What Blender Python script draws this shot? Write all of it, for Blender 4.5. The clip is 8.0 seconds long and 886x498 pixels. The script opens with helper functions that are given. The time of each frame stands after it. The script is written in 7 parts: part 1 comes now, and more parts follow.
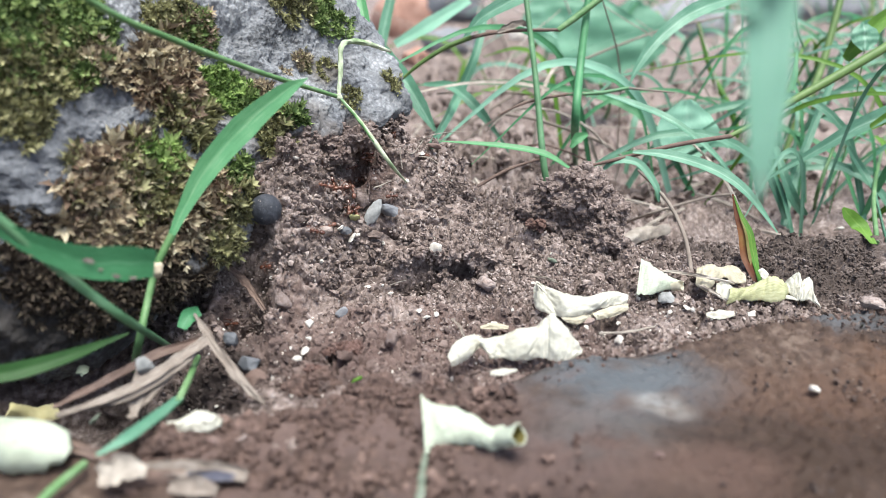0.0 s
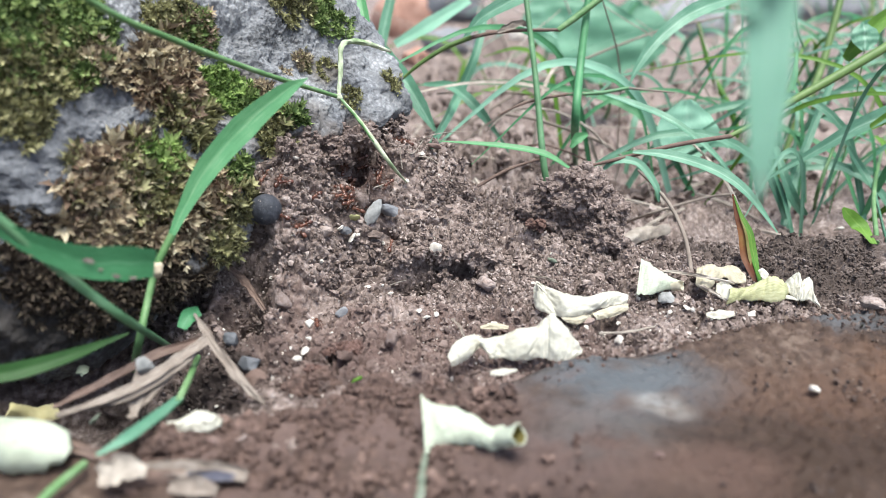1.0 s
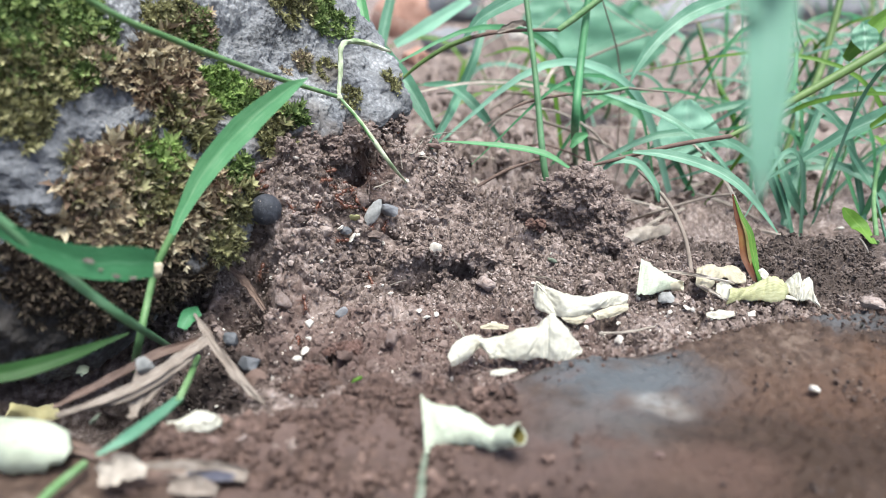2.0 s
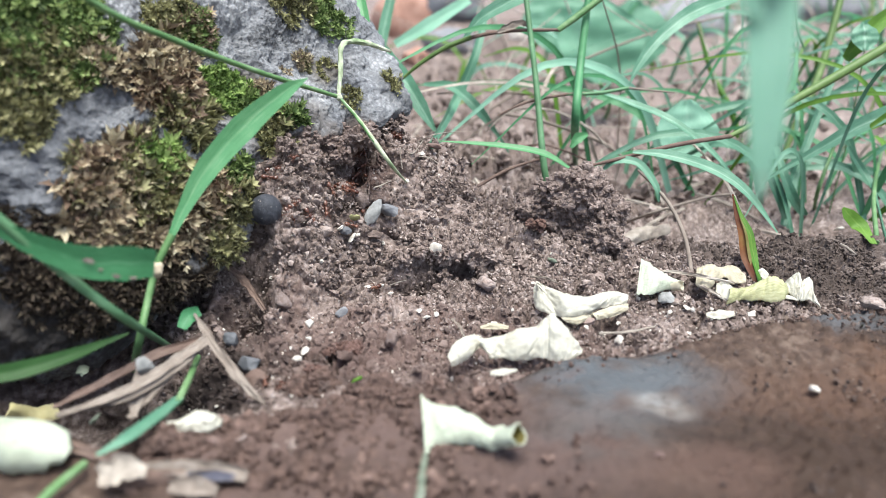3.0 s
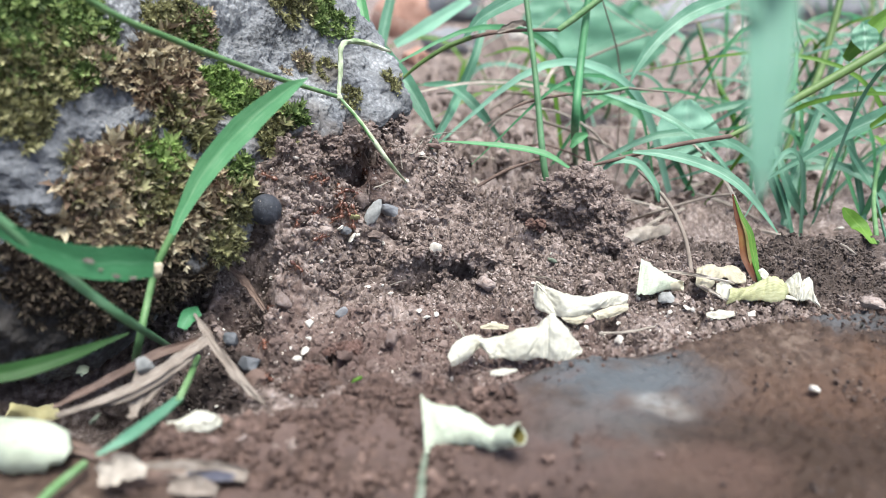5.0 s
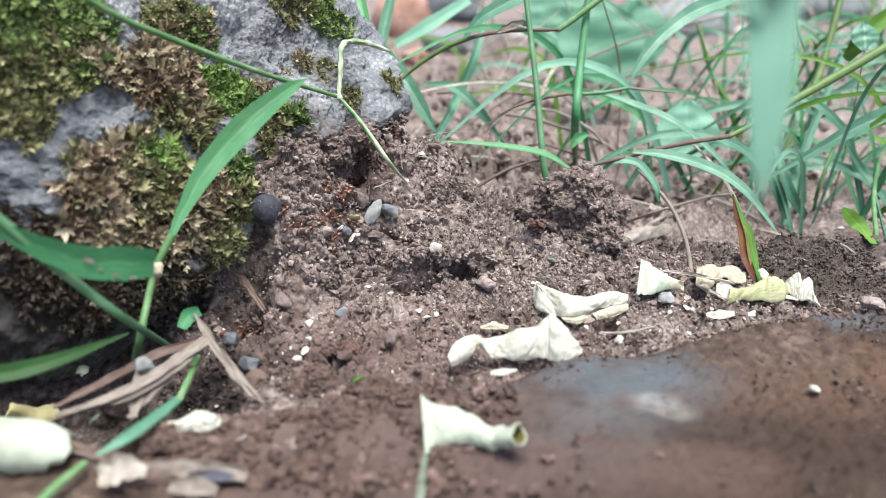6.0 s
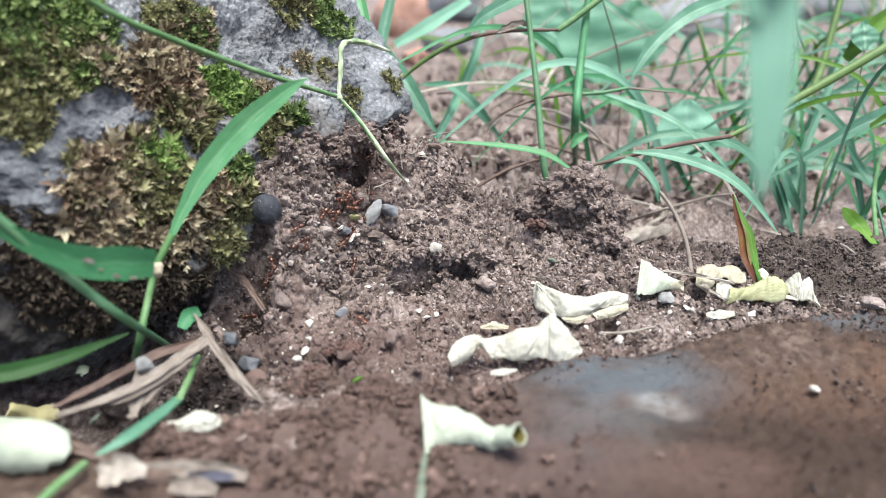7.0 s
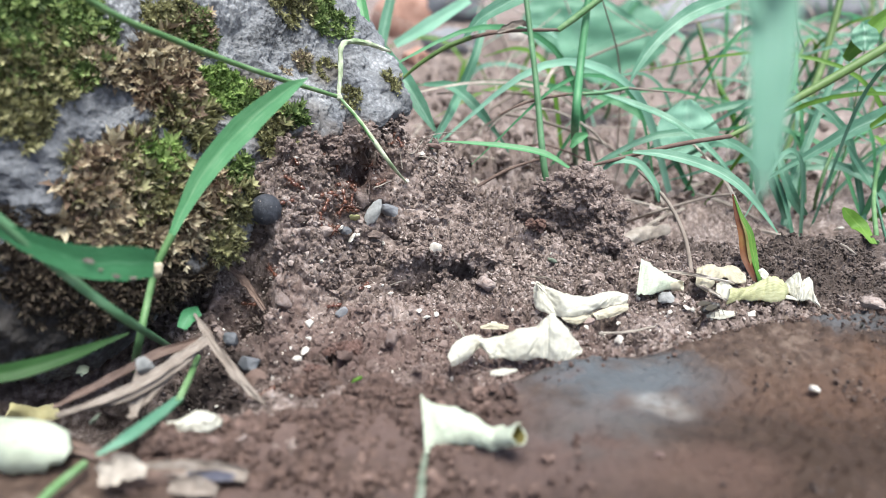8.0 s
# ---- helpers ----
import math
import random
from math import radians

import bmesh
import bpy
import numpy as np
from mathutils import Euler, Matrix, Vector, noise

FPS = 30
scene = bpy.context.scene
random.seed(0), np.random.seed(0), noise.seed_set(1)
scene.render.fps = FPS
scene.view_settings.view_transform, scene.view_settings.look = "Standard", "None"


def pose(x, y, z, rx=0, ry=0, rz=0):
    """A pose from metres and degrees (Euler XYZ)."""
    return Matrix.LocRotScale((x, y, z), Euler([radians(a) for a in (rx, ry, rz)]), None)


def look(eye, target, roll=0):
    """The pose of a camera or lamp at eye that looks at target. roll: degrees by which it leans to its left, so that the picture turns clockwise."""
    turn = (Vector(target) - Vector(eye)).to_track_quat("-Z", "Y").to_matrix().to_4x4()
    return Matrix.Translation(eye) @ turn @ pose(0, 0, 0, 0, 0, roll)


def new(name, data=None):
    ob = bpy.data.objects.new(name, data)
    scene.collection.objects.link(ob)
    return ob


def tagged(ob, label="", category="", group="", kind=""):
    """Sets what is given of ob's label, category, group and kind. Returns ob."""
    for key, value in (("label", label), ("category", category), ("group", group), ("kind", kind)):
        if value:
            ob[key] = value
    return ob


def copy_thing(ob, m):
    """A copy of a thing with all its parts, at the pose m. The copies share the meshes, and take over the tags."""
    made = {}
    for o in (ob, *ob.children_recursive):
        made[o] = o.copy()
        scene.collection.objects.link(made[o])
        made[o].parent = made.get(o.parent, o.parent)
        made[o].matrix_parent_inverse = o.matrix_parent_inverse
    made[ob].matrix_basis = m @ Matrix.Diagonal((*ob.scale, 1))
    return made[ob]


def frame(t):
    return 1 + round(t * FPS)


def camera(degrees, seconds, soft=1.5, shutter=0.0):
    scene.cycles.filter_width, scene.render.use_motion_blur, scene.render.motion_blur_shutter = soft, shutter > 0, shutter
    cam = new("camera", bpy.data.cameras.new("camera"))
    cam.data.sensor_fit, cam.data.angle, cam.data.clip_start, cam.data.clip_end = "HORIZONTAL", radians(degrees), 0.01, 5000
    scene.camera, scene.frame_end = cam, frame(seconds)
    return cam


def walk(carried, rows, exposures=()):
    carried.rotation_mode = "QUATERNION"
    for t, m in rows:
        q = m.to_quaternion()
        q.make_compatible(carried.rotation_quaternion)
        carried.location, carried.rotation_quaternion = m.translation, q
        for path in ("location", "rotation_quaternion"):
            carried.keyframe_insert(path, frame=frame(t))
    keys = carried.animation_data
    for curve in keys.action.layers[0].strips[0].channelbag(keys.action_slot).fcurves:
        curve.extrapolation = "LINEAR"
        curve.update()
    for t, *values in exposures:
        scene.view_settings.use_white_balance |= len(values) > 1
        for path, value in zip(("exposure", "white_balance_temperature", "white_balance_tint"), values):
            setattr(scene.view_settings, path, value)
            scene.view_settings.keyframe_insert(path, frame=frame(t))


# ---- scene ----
# Lengths in this file are millimetres until MM turns them into metres.
MM = 0.001

# ---------------------------------------------------------------- camera
cam = camera(62.0, 8.0, soft=0.5)
cam.data.dof.use_dof = True
cam.data.dof.focus_distance = 0.186
cam.data.dof.aperture_fstop = 13.5
EYE_AT = pose(0, 0, 0.075, 68, 0, 0)
walk(cam, [(0.0, EYE_AT), (8.0, EYE_AT)])

# ---------------------------------------------------------------- light
world = bpy.data.worlds.new("sky")
scene.world = world
world.use_nodes = True
sky = world.node_tree.nodes.new("ShaderNodeTexSky")
sky.sky_type = "NISHITA"
sky.sun_disc = False
sky.sun_elevation, sky.sun_rotation = radians(74), radians(147)
sky.air_density, sky.dust_density = 1.0, 3.0
world.node_tree.links.new(sky.outputs[0], world.node_tree.nodes["Background"].inputs[0])
world.node_tree.nodes["Background"].inputs[1].default_value = 0.085
sun_data = bpy.data.lights.new("sun", "SUN")
sun_data.energy, sun_data.angle, sun_data.color = 2.3, radians(36), (0.95, 0.975, 0.91)
sun = new("sun", sun_data)
sun.matrix_world = look((0.30, -0.30, 2.0), (0, 0.17, 0))
scene.view_settings.exposure = 1.66


# ---------------------------------------------------------------- materials
def material(name, stops, scale=600.0, rough=0.9, bump=0.3, fine=3.0, big=60.0, big_amount=0.35,
             island=0.0, thin=0.0, spec=0.3, coords="Object", stretch=None, rand=0.0, coat=0.0, veins=0.0, rib=0.0):
    """A surface whose colour runs through stops by two scales of noise, with a fine relief.
    thin: the share of light that passes through; island, rand: how far pieces differ."""
    m = bpy.data.materials.new(name)
    m.use_nodes = True
    nt = m.node_tree
    N, L = nt.nodes.new, nt.links.new
    bsdf = nt.nodes["Principled BSDF"]
    tc = N("ShaderNodeTexCoord")
    src = tc.outputs[coords]
    if stretch:
        mp = N("ShaderNodeMapping")
        mp.inputs["Scale"].default_value = stretch
        L(src, mp.inputs["Vector"])
        src = mp.outputs[0]

    def noise_node(s, detail=5.0, r=0.6):
        n = N("ShaderNodeTexNoise")
        n.inputs["Scale"].default_value = s
        n.inputs["Detail"].default_value = detail
        n.inputs["Roughness"].default_value = r
        L(src, n.inputs["Vector"])
        return n.outputs["Fac"]

    def mix(a, b, w):
        n = N("ShaderNodeMix")
        n.inputs[0].default_value = w
        L(a, n.inputs[2])
        L(b, n.inputs[3])
        return n.outputs[0]

    fac = mix(noise_node(scale), noise_node(big, 3.0, 0.5), big_amount)
    if island:
        g = N("ShaderNodeNewGeometry")
        fac = mix(fac, g.outputs["Random Per Island"], island)
    if rand:
        g = N("ShaderNodeObjectInfo")
        fac = mix(fac, g.outputs["Random"], rand)
    if veins:
        mp = N("ShaderNodeMapping")
        mp.inputs["Scale"].default_value = (26, 1.2, 1)
        L(tc.outputs["UV"], mp.inputs["Vector"])
        nv = N("ShaderNodeTexNoise")
        nv.inputs["Scale"].default_value = 1.0
        nv.inputs["Detail"].default_value = 3.0
        L(mp.outputs[0], nv.inputs["Vector"])
        fac = mix(fac, nv.outputs["Fac"], veins)
    if rib:
        sep, sub, ab, mr, ad = N("ShaderNodeSeparateXYZ"), N("ShaderNodeMath"), N("ShaderNodeMath"), N("ShaderNodeMapRange"), N("ShaderNodeMath")
        L(tc.outputs["UV"], sep.inputs[0])
        sub.operation, ab.operation, ad.operation = "SUBTRACT", "ABSOLUTE", "ADD"
        sub.inputs[1].default_value = 0.5
        L(sep.outputs[0], sub.inputs[0])
        L(sub.outputs[0], ab.inputs[0])
        mr.inputs["From Min"].default_value, mr.inputs["From Max"].default_value = 0.0, 0.07
        mr.inputs["To Min"].default_value, mr.inputs["To Max"].default_value = rib, 0.0
        L(ab.outputs[0], mr.inputs["Value"])
        L(fac, ad.inputs[0])
        L(mr.outputs[0], ad.inputs[1])
        fac = ad.outputs[0]
    ramp = N("ShaderNodeValToRGB")
    el = ramp.color_ramp.elements
    for i, (at, col) in enumerate(stops):
        e = el[i] if i < 2 else el.new(at)
        e.position, e.color = at, (*col, 1)
    L(fac, ramp.inputs[0])
    L(ramp.outputs[0], bsdf.inputs["Base Color"])
    rr = N("ShaderNodeMapRange")
    rr.inputs["To Min"].default_value = max(0.05, rough - 0.15)
    rr.inputs["To Max"].default_value = min(1.0, rough + 0.12)
    L(fac, rr.inputs["Value"])
    L(rr.outputs[0], bsdf.inputs["Roughness"])
    bsdf.inputs["Specular IOR Level"].default_value = spec
    bsdf.inputs["Coat Weight"].default_value = coat
    if bump:
        b = N("ShaderNodeBump")
        b.inputs["Strength"].default_value = bump
        b.inputs["Distance"].default_value = 0.0004
        L(noise_node(scale * fine, 4.0, 0.65), b.inputs["Height"])
        L(b.outputs[0], bsdf.inputs["Normal"])
    if thin:
        tr = N("ShaderNodeBsdfTranslucent")
        L(ramp.outputs[0], tr.inputs["Color"])
        ms = N("ShaderNodeMixShader")
        ms.inputs[0].default_value = thin
        L(bsdf.outputs[0], ms.inputs[1])
        L(tr.outputs[0], ms.inputs[2])
        L(ms.outputs[0], nt.nodes["Material Output"].inputs["Surface"])
    return m


SOIL = material("soil", [(0.33, (0.032, 0.023, 0.019)), (0.44, (0.127, 0.095, 0.084)), (0.55, (0.243, 0.191, 0.174)), (0.67, (0.454, 0.389, 0.367))],
                scale=650, rough=0.92, bump=0.9, fine=3.5, big=45, big_amount=0.4)
CRUMB = material("soil_crumbs", [(0.30, (0.035, 0.024, 0.021)), (0.44, (0.127, 0.095, 0.084)), (0.56, (0.238, 0.186, 0.167)), (0.71, (0.454, 0.389, 0.367))],
                 scale=900, rough=0.92, bump=0.8, fine=2.5, big=60, island=0.28)
ROCK_MAT = material("grey_rock", [(0.36, (0.032, 0.033, 0.037)), (0.45, (0.139, 0.143, 0.153)), (0.56, (0.238, 0.246, 0.262)), (0.70, (0.529, 0.529, 0.542))],
                    scale=900, rough=0.85, bump=1.0, fine=2.2, big=60, big_amount=0.5)
BRICK = material("muddy_brick", [(0.34, (0.018, 0.011, 0.008)), (0.46, (0.045, 0.028, 0.021)), (0.56, (0.068, 0.043, 0.032)), (0.68, (0.15, 0.11, 0.088))],
                 scale=420, rough=0.78, bump=0.9, fine=3.0, big=28, big_amount=0.5)
MUD = material("mud", [(0.32, (0.031, 0.020, 0.017)), (0.46, (0.084, 0.053, 0.044)), (0.57, (0.144, 0.094, 0.078)), (0.69, (0.288, 0.198, 0.168))],
               scale=650, rough=0.85, bump=0.9, fine=3.5, big=60, big_amount=0.4)
GRIT = material("brick_grit", [(0.25, (0.018, 0.010, 0.008)), (0.48, (0.048, 0.028, 0.021)), (0.62, (0.085, 0.053, 0.040)), (0.8, (0.22, 0.165, 0.13))],
                scale=700, rough=0.6, bump=0.7, fine=3, big=80, island=0.45, spec=0.5)
WEED = material("weed_leaf", [(0.3, (0.09, 0.24, 0.15)), (0.55, (0.15, 0.34, 0.23)), (0.75, (0.24, 0.44, 0.33))],
                scale=60, rough=0.5, bump=0.2, fine=6, big=20, thin=0.4)
MOSS_GREEN = material("moss_green", [(0.22, (0.026, 0.042, 0.016)), (0.44, (0.113, 0.180, 0.055)), (0.72, (0.334, 0.418, 0.167))],
                      scale=300, bump=0, big=50, island=0.5, thin=0.3, rough=0.7)
MOSS_BRIGHT = material("moss_bright", [(0.22, (0.030, 0.058, 0.016)), (0.44, (0.135, 0.225, 0.055)), (0.72, (0.38, 0.50, 0.18))],
                       scale=300, bump=0, big=50, island=0.5, thin=0.3, rough=0.7)
MOSS_OLIVE = material("moss_olive", [(0.22, (0.037, 0.035, 0.021)), (0.42, (0.154, 0.145, 0.073)), (0.58, (0.262, 0.257, 0.117)), (0.78, (0.468, 0.449, 0.253))],
                      scale=300, bump=0, big=50, island=0.5, thin=0.3, rough=0.75)
MOSS_TAN = material("moss_dry", [(0.22, (0.052, 0.037, 0.028)), (0.42, (0.218, 0.167, 0.115)), (0.56, (0.368, 0.305, 0.201)), (0.78, (0.667, 0.598, 0.425))],
                    scale=300, bump=0, big=50, island=0.5, thin=0.25, rough=0.8)
MOSS_RUST = material("moss_rusty", [(0.22, (0.048, 0.031, 0.024)), (0.42, (0.198, 0.134, 0.096)), (0.58, (0.342, 0.258, 0.174)), (0.78, (0.624, 0.540, 0.384))],
                     scale=300, bump=0, big=50, island=0.5, thin=0.25, rough=0.8)
# dead brown moss, darkened in colour for the shade under the overhang
MOSS_DARK = material("moss_dead_shaded", [(0.25, (0.016, 0.012, 0.010)), (0.45, (0.050, 0.037, 0.028)), (0.62, (0.095, 0.072, 0.052)), (0.8, (0.20, 0.165, 0.115))],
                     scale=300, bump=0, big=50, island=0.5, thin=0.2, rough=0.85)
BLADE = material("grass_green", [(0.3, (0.06, 0.22, 0.075)), (0.55, (0.115, 0.34, 0.15)), (0.75, (0.24, 0.46, 0.25))],
                 scale=160, rough=0.45, bump=0.25, fine=6, big=40, thin=0.35, rand=0.2, spec=0.5, veins=0.4, rib=0.16)
BLADE_COOL = material("grass_bluish", [(0.3, (0.05, 0.165, 0.095)), (0.52, (0.135, 0.32, 0.215)), (0.75, (0.34, 0.53, 0.41))],
                      scale=120, rough=0.5, bump=0.2, fine=6, big=30, thin=0.4, island=0.2, spec=0.5, veins=0.35, rib=0.16)
BLADE_LIGHT = material("grass_lime", [(0.3, (0.07, 0.17, 0.02)), (0.55, (0.13, 0.27, 0.04)), (0.75, (0.26, 0.40, 0.10))],
                       scale=160, rough=0.5, bump=0.2, fine=6, big=40, thin=0.35, rand=0.2, veins=0.4, rib=0.1)
BLADE_LIME = material("grass_fresh", [(0.3, (0.04, 0.13, 0.015)), (0.55, (0.085, 0.21, 0.03)), (0.75, (0.22, 0.33, 0.07))],
                      scale=160, rough=0.5, bump=0.2, fine=6, big=60, thin=0.35, veins=0.4, rib=0.1)
OLIVE = material("olive_stem", [(0.3, (0.05, 0.10, 0.025)), (0.55, (0.10, 0.165, 0.05)), (0.75, (0.23, 0.29, 0.13))],
                 scale=200, rough=0.5, bump=0.3, fine=4, big=60, veins=0.3)
BLADE_PALE = material("grass_pale", [(0.3, (0.22, 0.46, 0.33)), (0.55, (0.31, 0.56, 0.43)), (0.75, (0.42, 0.65, 0.53))],
                      scale=120, rough=0.5, bump=0.2, fine=6, big=30, thin=0.45, veins=0.4, rib=0.1)
STEM_PALE = material("pale_stem", [(0.34, (0.13, 0.20, 0.09)), (0.5, (0.36, 0.41, 0.28)), (0.72, (0.60, 0.61, 0.50))],
                     scale=300, rough=0.6, bump=0.3, fine=4, big=120)
STEM_GREY = material("grey_green_straw", [(0.3, (0.07, 0.085, 0.06)), (0.5, (0.14, 0.165, 0.125)), (0.7, (0.26, 0.29, 0.24))],
                     scale=260, rough=0.8, bump=0.4, fine=4, big=60, veins=0.4)
STRAW_PALE = material("bleached_straw", [(0.3, (0.16, 0.13, 0.11)), (0.5, (0.32, 0.28, 0.24)), (0.7, (0.48, 0.44, 0.39))],
                      scale=260, rough=0.8, bump=0.4, fine=4, big=60)
STEM_DARK = material("grass_stem_dark", [(0.3, (0.045, 0.11, 0.05)), (0.55, (0.09, 0.20, 0.10)), (0.75, (0.2, 0.33, 0.2))],
                     scale=200, rough=0.5, bump=0.2, fine=4, big=50)
STEM_GREEN = material("grass_stem", [(0.3, (0.055, 0.14, 0.045)), (0.55, (0.11, 0.21, 0.085)), (0.75, (0.24, 0.34, 0.20))],
                      scale=200, rough=0.5, bump=0.2, fine=4, big=50)
STRAW = material("dry_straw", [(0.3, (0.08, 0.06, 0.05)), (0.5, (0.20, 0.165, 0.14)), (0.7, (0.38, 0.34, 0.30))],
                 scale=260, rough=0.85, bump=0.6, fine=4, big=60, veins=0.6)
STRAW_DARK = material("brown_straw", [(0.3, (0.055, 0.034, 0.028)), (0.5, (0.12, 0.08, 0.066)), (0.7, (0.25, 0.19, 0.16))],
                      scale=260, rough=0.85, bump=0.6, fine=4, big=60, veins=0.6)
PETAL = material("cream_petal", [(0.28, (0.432, 0.395, 0.291)), (0.48, (0.620, 0.602, 0.517)), (0.70, (0.696, 0.677, 0.611))],
                 scale=130, rough=0.65, bump=0.6, fine=5, big=45, thin=0.3, veins=0.4)
PETAL_YELLOW = material("yellowed_petal", [(0.28, (0.36, 0.30, 0.20)), (0.5, (0.55, 0.50, 0.38)), (0.72, (0.68, 0.64, 0.53))],
                        scale=130, rough=0.65, bump=0.6, fine=5, big=60, thin=0.3, veins=0.4)
PETAL_MINT = material("mint_petal", [(0.28, (0.388, 0.427, 0.320)), (0.48, (0.524, 0.572, 0.461)), (0.70, (0.621, 0.669, 0.563))],
                      scale=130, rough=0.65, bump=0.6, fine=5, big=45, thin=0.3, veins=0.4)
PETAL_OLIVE = material("olive_petal", [(0.28, (0.07, 0.055, 0.012)), (0.5, (0.14, 0.115, 0.03)), (0.72, (0.26, 0.23, 0.09))],
                       scale=130, rough=0.65, bump=0.5, fine=5, big=60, thin=0.3)
PETAL_GREENISH = material("greenish_petal", [(0.28, (0.26, 0.26, 0.12)), (0.5, (0.50, 0.50, 0.29)), (0.72, (0.70, 0.70, 0.48))],
                          scale=110, rough=0.6, bump=0.6, fine=5, big=80, thin=0.3, veins=0.5)
PETAL_PALE = material("pale_yellow_petal", [(0.28, (0.55, 0.50, 0.24)), (0.5, (0.72, 0.66, 0.38)), (0.72, (0.80, 0.76, 0.52))],
                      scale=130, rough=0.65, bump=0.5, fine=5, big=60, thin=0.3)
SLATE = material("slate_straw", [(0.3, (0.035, 0.035, 0.05)), (0.5, (0.075, 0.075, 0.10)), (0.72, (0.16, 0.16, 0.19))],
                 scale=300, rough=0.8, bump=0.4, fine=3, big=90)
STONE_LIGHT = material("pebble_pale_grey", [(0.3, (0.14, 0.14, 0.135)), (0.5, (0.26, 0.26, 0.255)), (0.72, (0.42, 0.42, 0.41))],
                       scale=600, rough=0.8, bump=0.6, fine=3, big=120)
RED_SOIL = material("red_soil", [(0.3, (0.05, 0.027, 0.022)), (0.5, (0.115, 0.066, 0.055)), (0.7, (0.25, 0.17, 0.15))],
                    scale=900, rough=0.9, bump=0.8, big=200)
GREEN_DEEP = material("deep_green_blade", [(0.3, (0.013, 0.049, 0.010)), (0.55, (0.026, 0.085, 0.018)), (0.75, (0.065, 0.143, 0.046))],
                      scale=160, rough=0.5, bump=0.2, fine=6, big=40, thin=0.3, veins=0.4, rib=0.1)
STEM_VIVID = material("vivid_stem", [(0.3, (0.035, 0.14, 0.06)), (0.55, (0.07, 0.22, 0.10)), (0.75, (0.18, 0.34, 0.2))],
                      scale=200, rough=0.5, bump=0.2, fine=4, big=50)
BLADE_MID = material("grass_mid_green", [(0.3, (0.035, 0.15, 0.06)), (0.55, (0.065, 0.235, 0.105)), (0.75, (0.16, 0.36, 0.2))],
                     scale=160, rough=0.5, bump=0.25, fine=6, big=60, thin=0.3, veins=0.4, rib=0.12)
REDGREEN = material("dying_blade", [(0.30, (0.06, 0.018, 0.010)), (0.5, (0.12, 0.038, 0.016)), (0.62, (0.20, 0.08, 0.025)), (0.75, (0.26, 0.18, 0.05))],
                    scale=160, rough=0.55, bump=0.2, fine=4, big=70, big_amount=0.6, thin=0.3)
STONE = material("pebble_grey", [(0.25, (0.07, 0.075, 0.085)), (0.5, (0.16, 0.165, 0.18)), (0.75, (0.33, 0.33, 0.34))],
                 scale=500, rough=0.75, bump=0.5, fine=3, big=90, rand=0.4)
STONE_BROWN = material("pebble_brown", [(0.25, (0.09, 0.055, 0.048)), (0.5, (0.18, 0.125, 0.11)), (0.75, (0.30, 0.23, 0.21))],
                       scale=500, rough=0.85, bump=0.5, fine=3, big=90, rand=0.4)
STONE_WHITE = material("pebble_white", [(0.25, (0.38, 0.33, 0.28)), (0.5, (0.55, 0.51, 0.46)), (0.75, (0.70, 0.67, 0.62))],
                       scale=500, rough=0.6, bump=0.3, fine=3, big=90)
SEED = material("black_seed", [(0.3, (0.016, 0.018, 0.024)), (0.55, (0.040, 0.044, 0.056)), (0.75, (0.12, 0.125, 0.14))],
                scale=700, rough=0.66, bump=0.6, fine=3, big=150, spec=0.4)
ANT_RED = material("ant_red", [(0.3, (0.065, 0.022, 0.014)), (0.6, (0.13, 0.05, 0.03)), (0.8, (0.21, 0.10, 0.065))],
                   scale=900, rough=0.3, bump=0, big=200, spec=0.6, rand=0.4)
ANT_DARK = material("ant_gaster", [(0.3, (0.045, 0.015, 0.009)), (0.6, (0.095, 0.034, 0.02)), (0.8, (0.16, 0.07, 0.045))],
                    scale=900, rough=0.25, bump=0, big=200, spec=0.7, rand=0.4)


# ---------------------------------------------------------------- helpers of this scene
def smooth(a):
    a = np.clip(a, 0, 1)
    return a * a * (3 - 2 * a)


# -- relief --
def cell(ix, iy, k):
    v = np.sin(ix * 127.1 + iy * 311.7 + k * 74.7) * 43758.5453
    return v - np.floor(v)


def grain(x, y, size, k=0):
    """Smooth random heights, -1 to 1, with lumps of that size."""
    x, y = x / size, y / size
    ix, iy = np.floor(x), np.floor(y)
    fx, fy = x - ix, y - iy
    fx, fy = fx * fx * (3 - 2 * fx), fy * fy * (3 - 2 * fy)
    a = cell(ix, iy, k) * (1 - fx) + cell(ix + 1, iy, k) * fx
    b = cell(ix, iy + 1, k) * (1 - fx) + cell(ix + 1, iy + 1, k) * fx
    return 2 * (a * (1 - fy) + b * fy) - 1


def crumbs(x, y, size, k=0):
    """Angular crumbs pressed together, each with its own height and tilt: 0 in the gaps, about 1 on the tops."""
    x, y = x / size, y / size
    ix, iy = np.floor(x), np.floor(y)
    first, second = np.full_like(x, 9.0), np.full_like(x, 9.0)
    top = np.zeros_like(x)
    for dx in (-1, 0, 1):
        for dy in (-1, 0, 1):
            cx, cy = ix + dx, iy + dy
            px, py = x - cx - cell(cx, cy, k + 1), y - cy - cell(cx, cy, k + 2)
            d = np.hypot(px, py) * (0.75 + 0.5 * cell(cx, cy, k + 6))
            h = 0.25 + 0.75 * cell(cx, cy, k + 3) + 0.9 * ((cell(cx, cy, k + 4) - 0.5) * px + (cell(cx, cy, k + 5) - 0.5) * py)
            near = d < first
            second = np.where(near, first, np.minimum(second, d))
            top = np.where(near, h, top)
            first = np.where(near, d, first)
    return np.maximum(top, 0) * ease((second - first) / 0.32)


def ease(a):
    a = np.clip(a, 0, 1)
    return a * a * (3 - 2 * a)


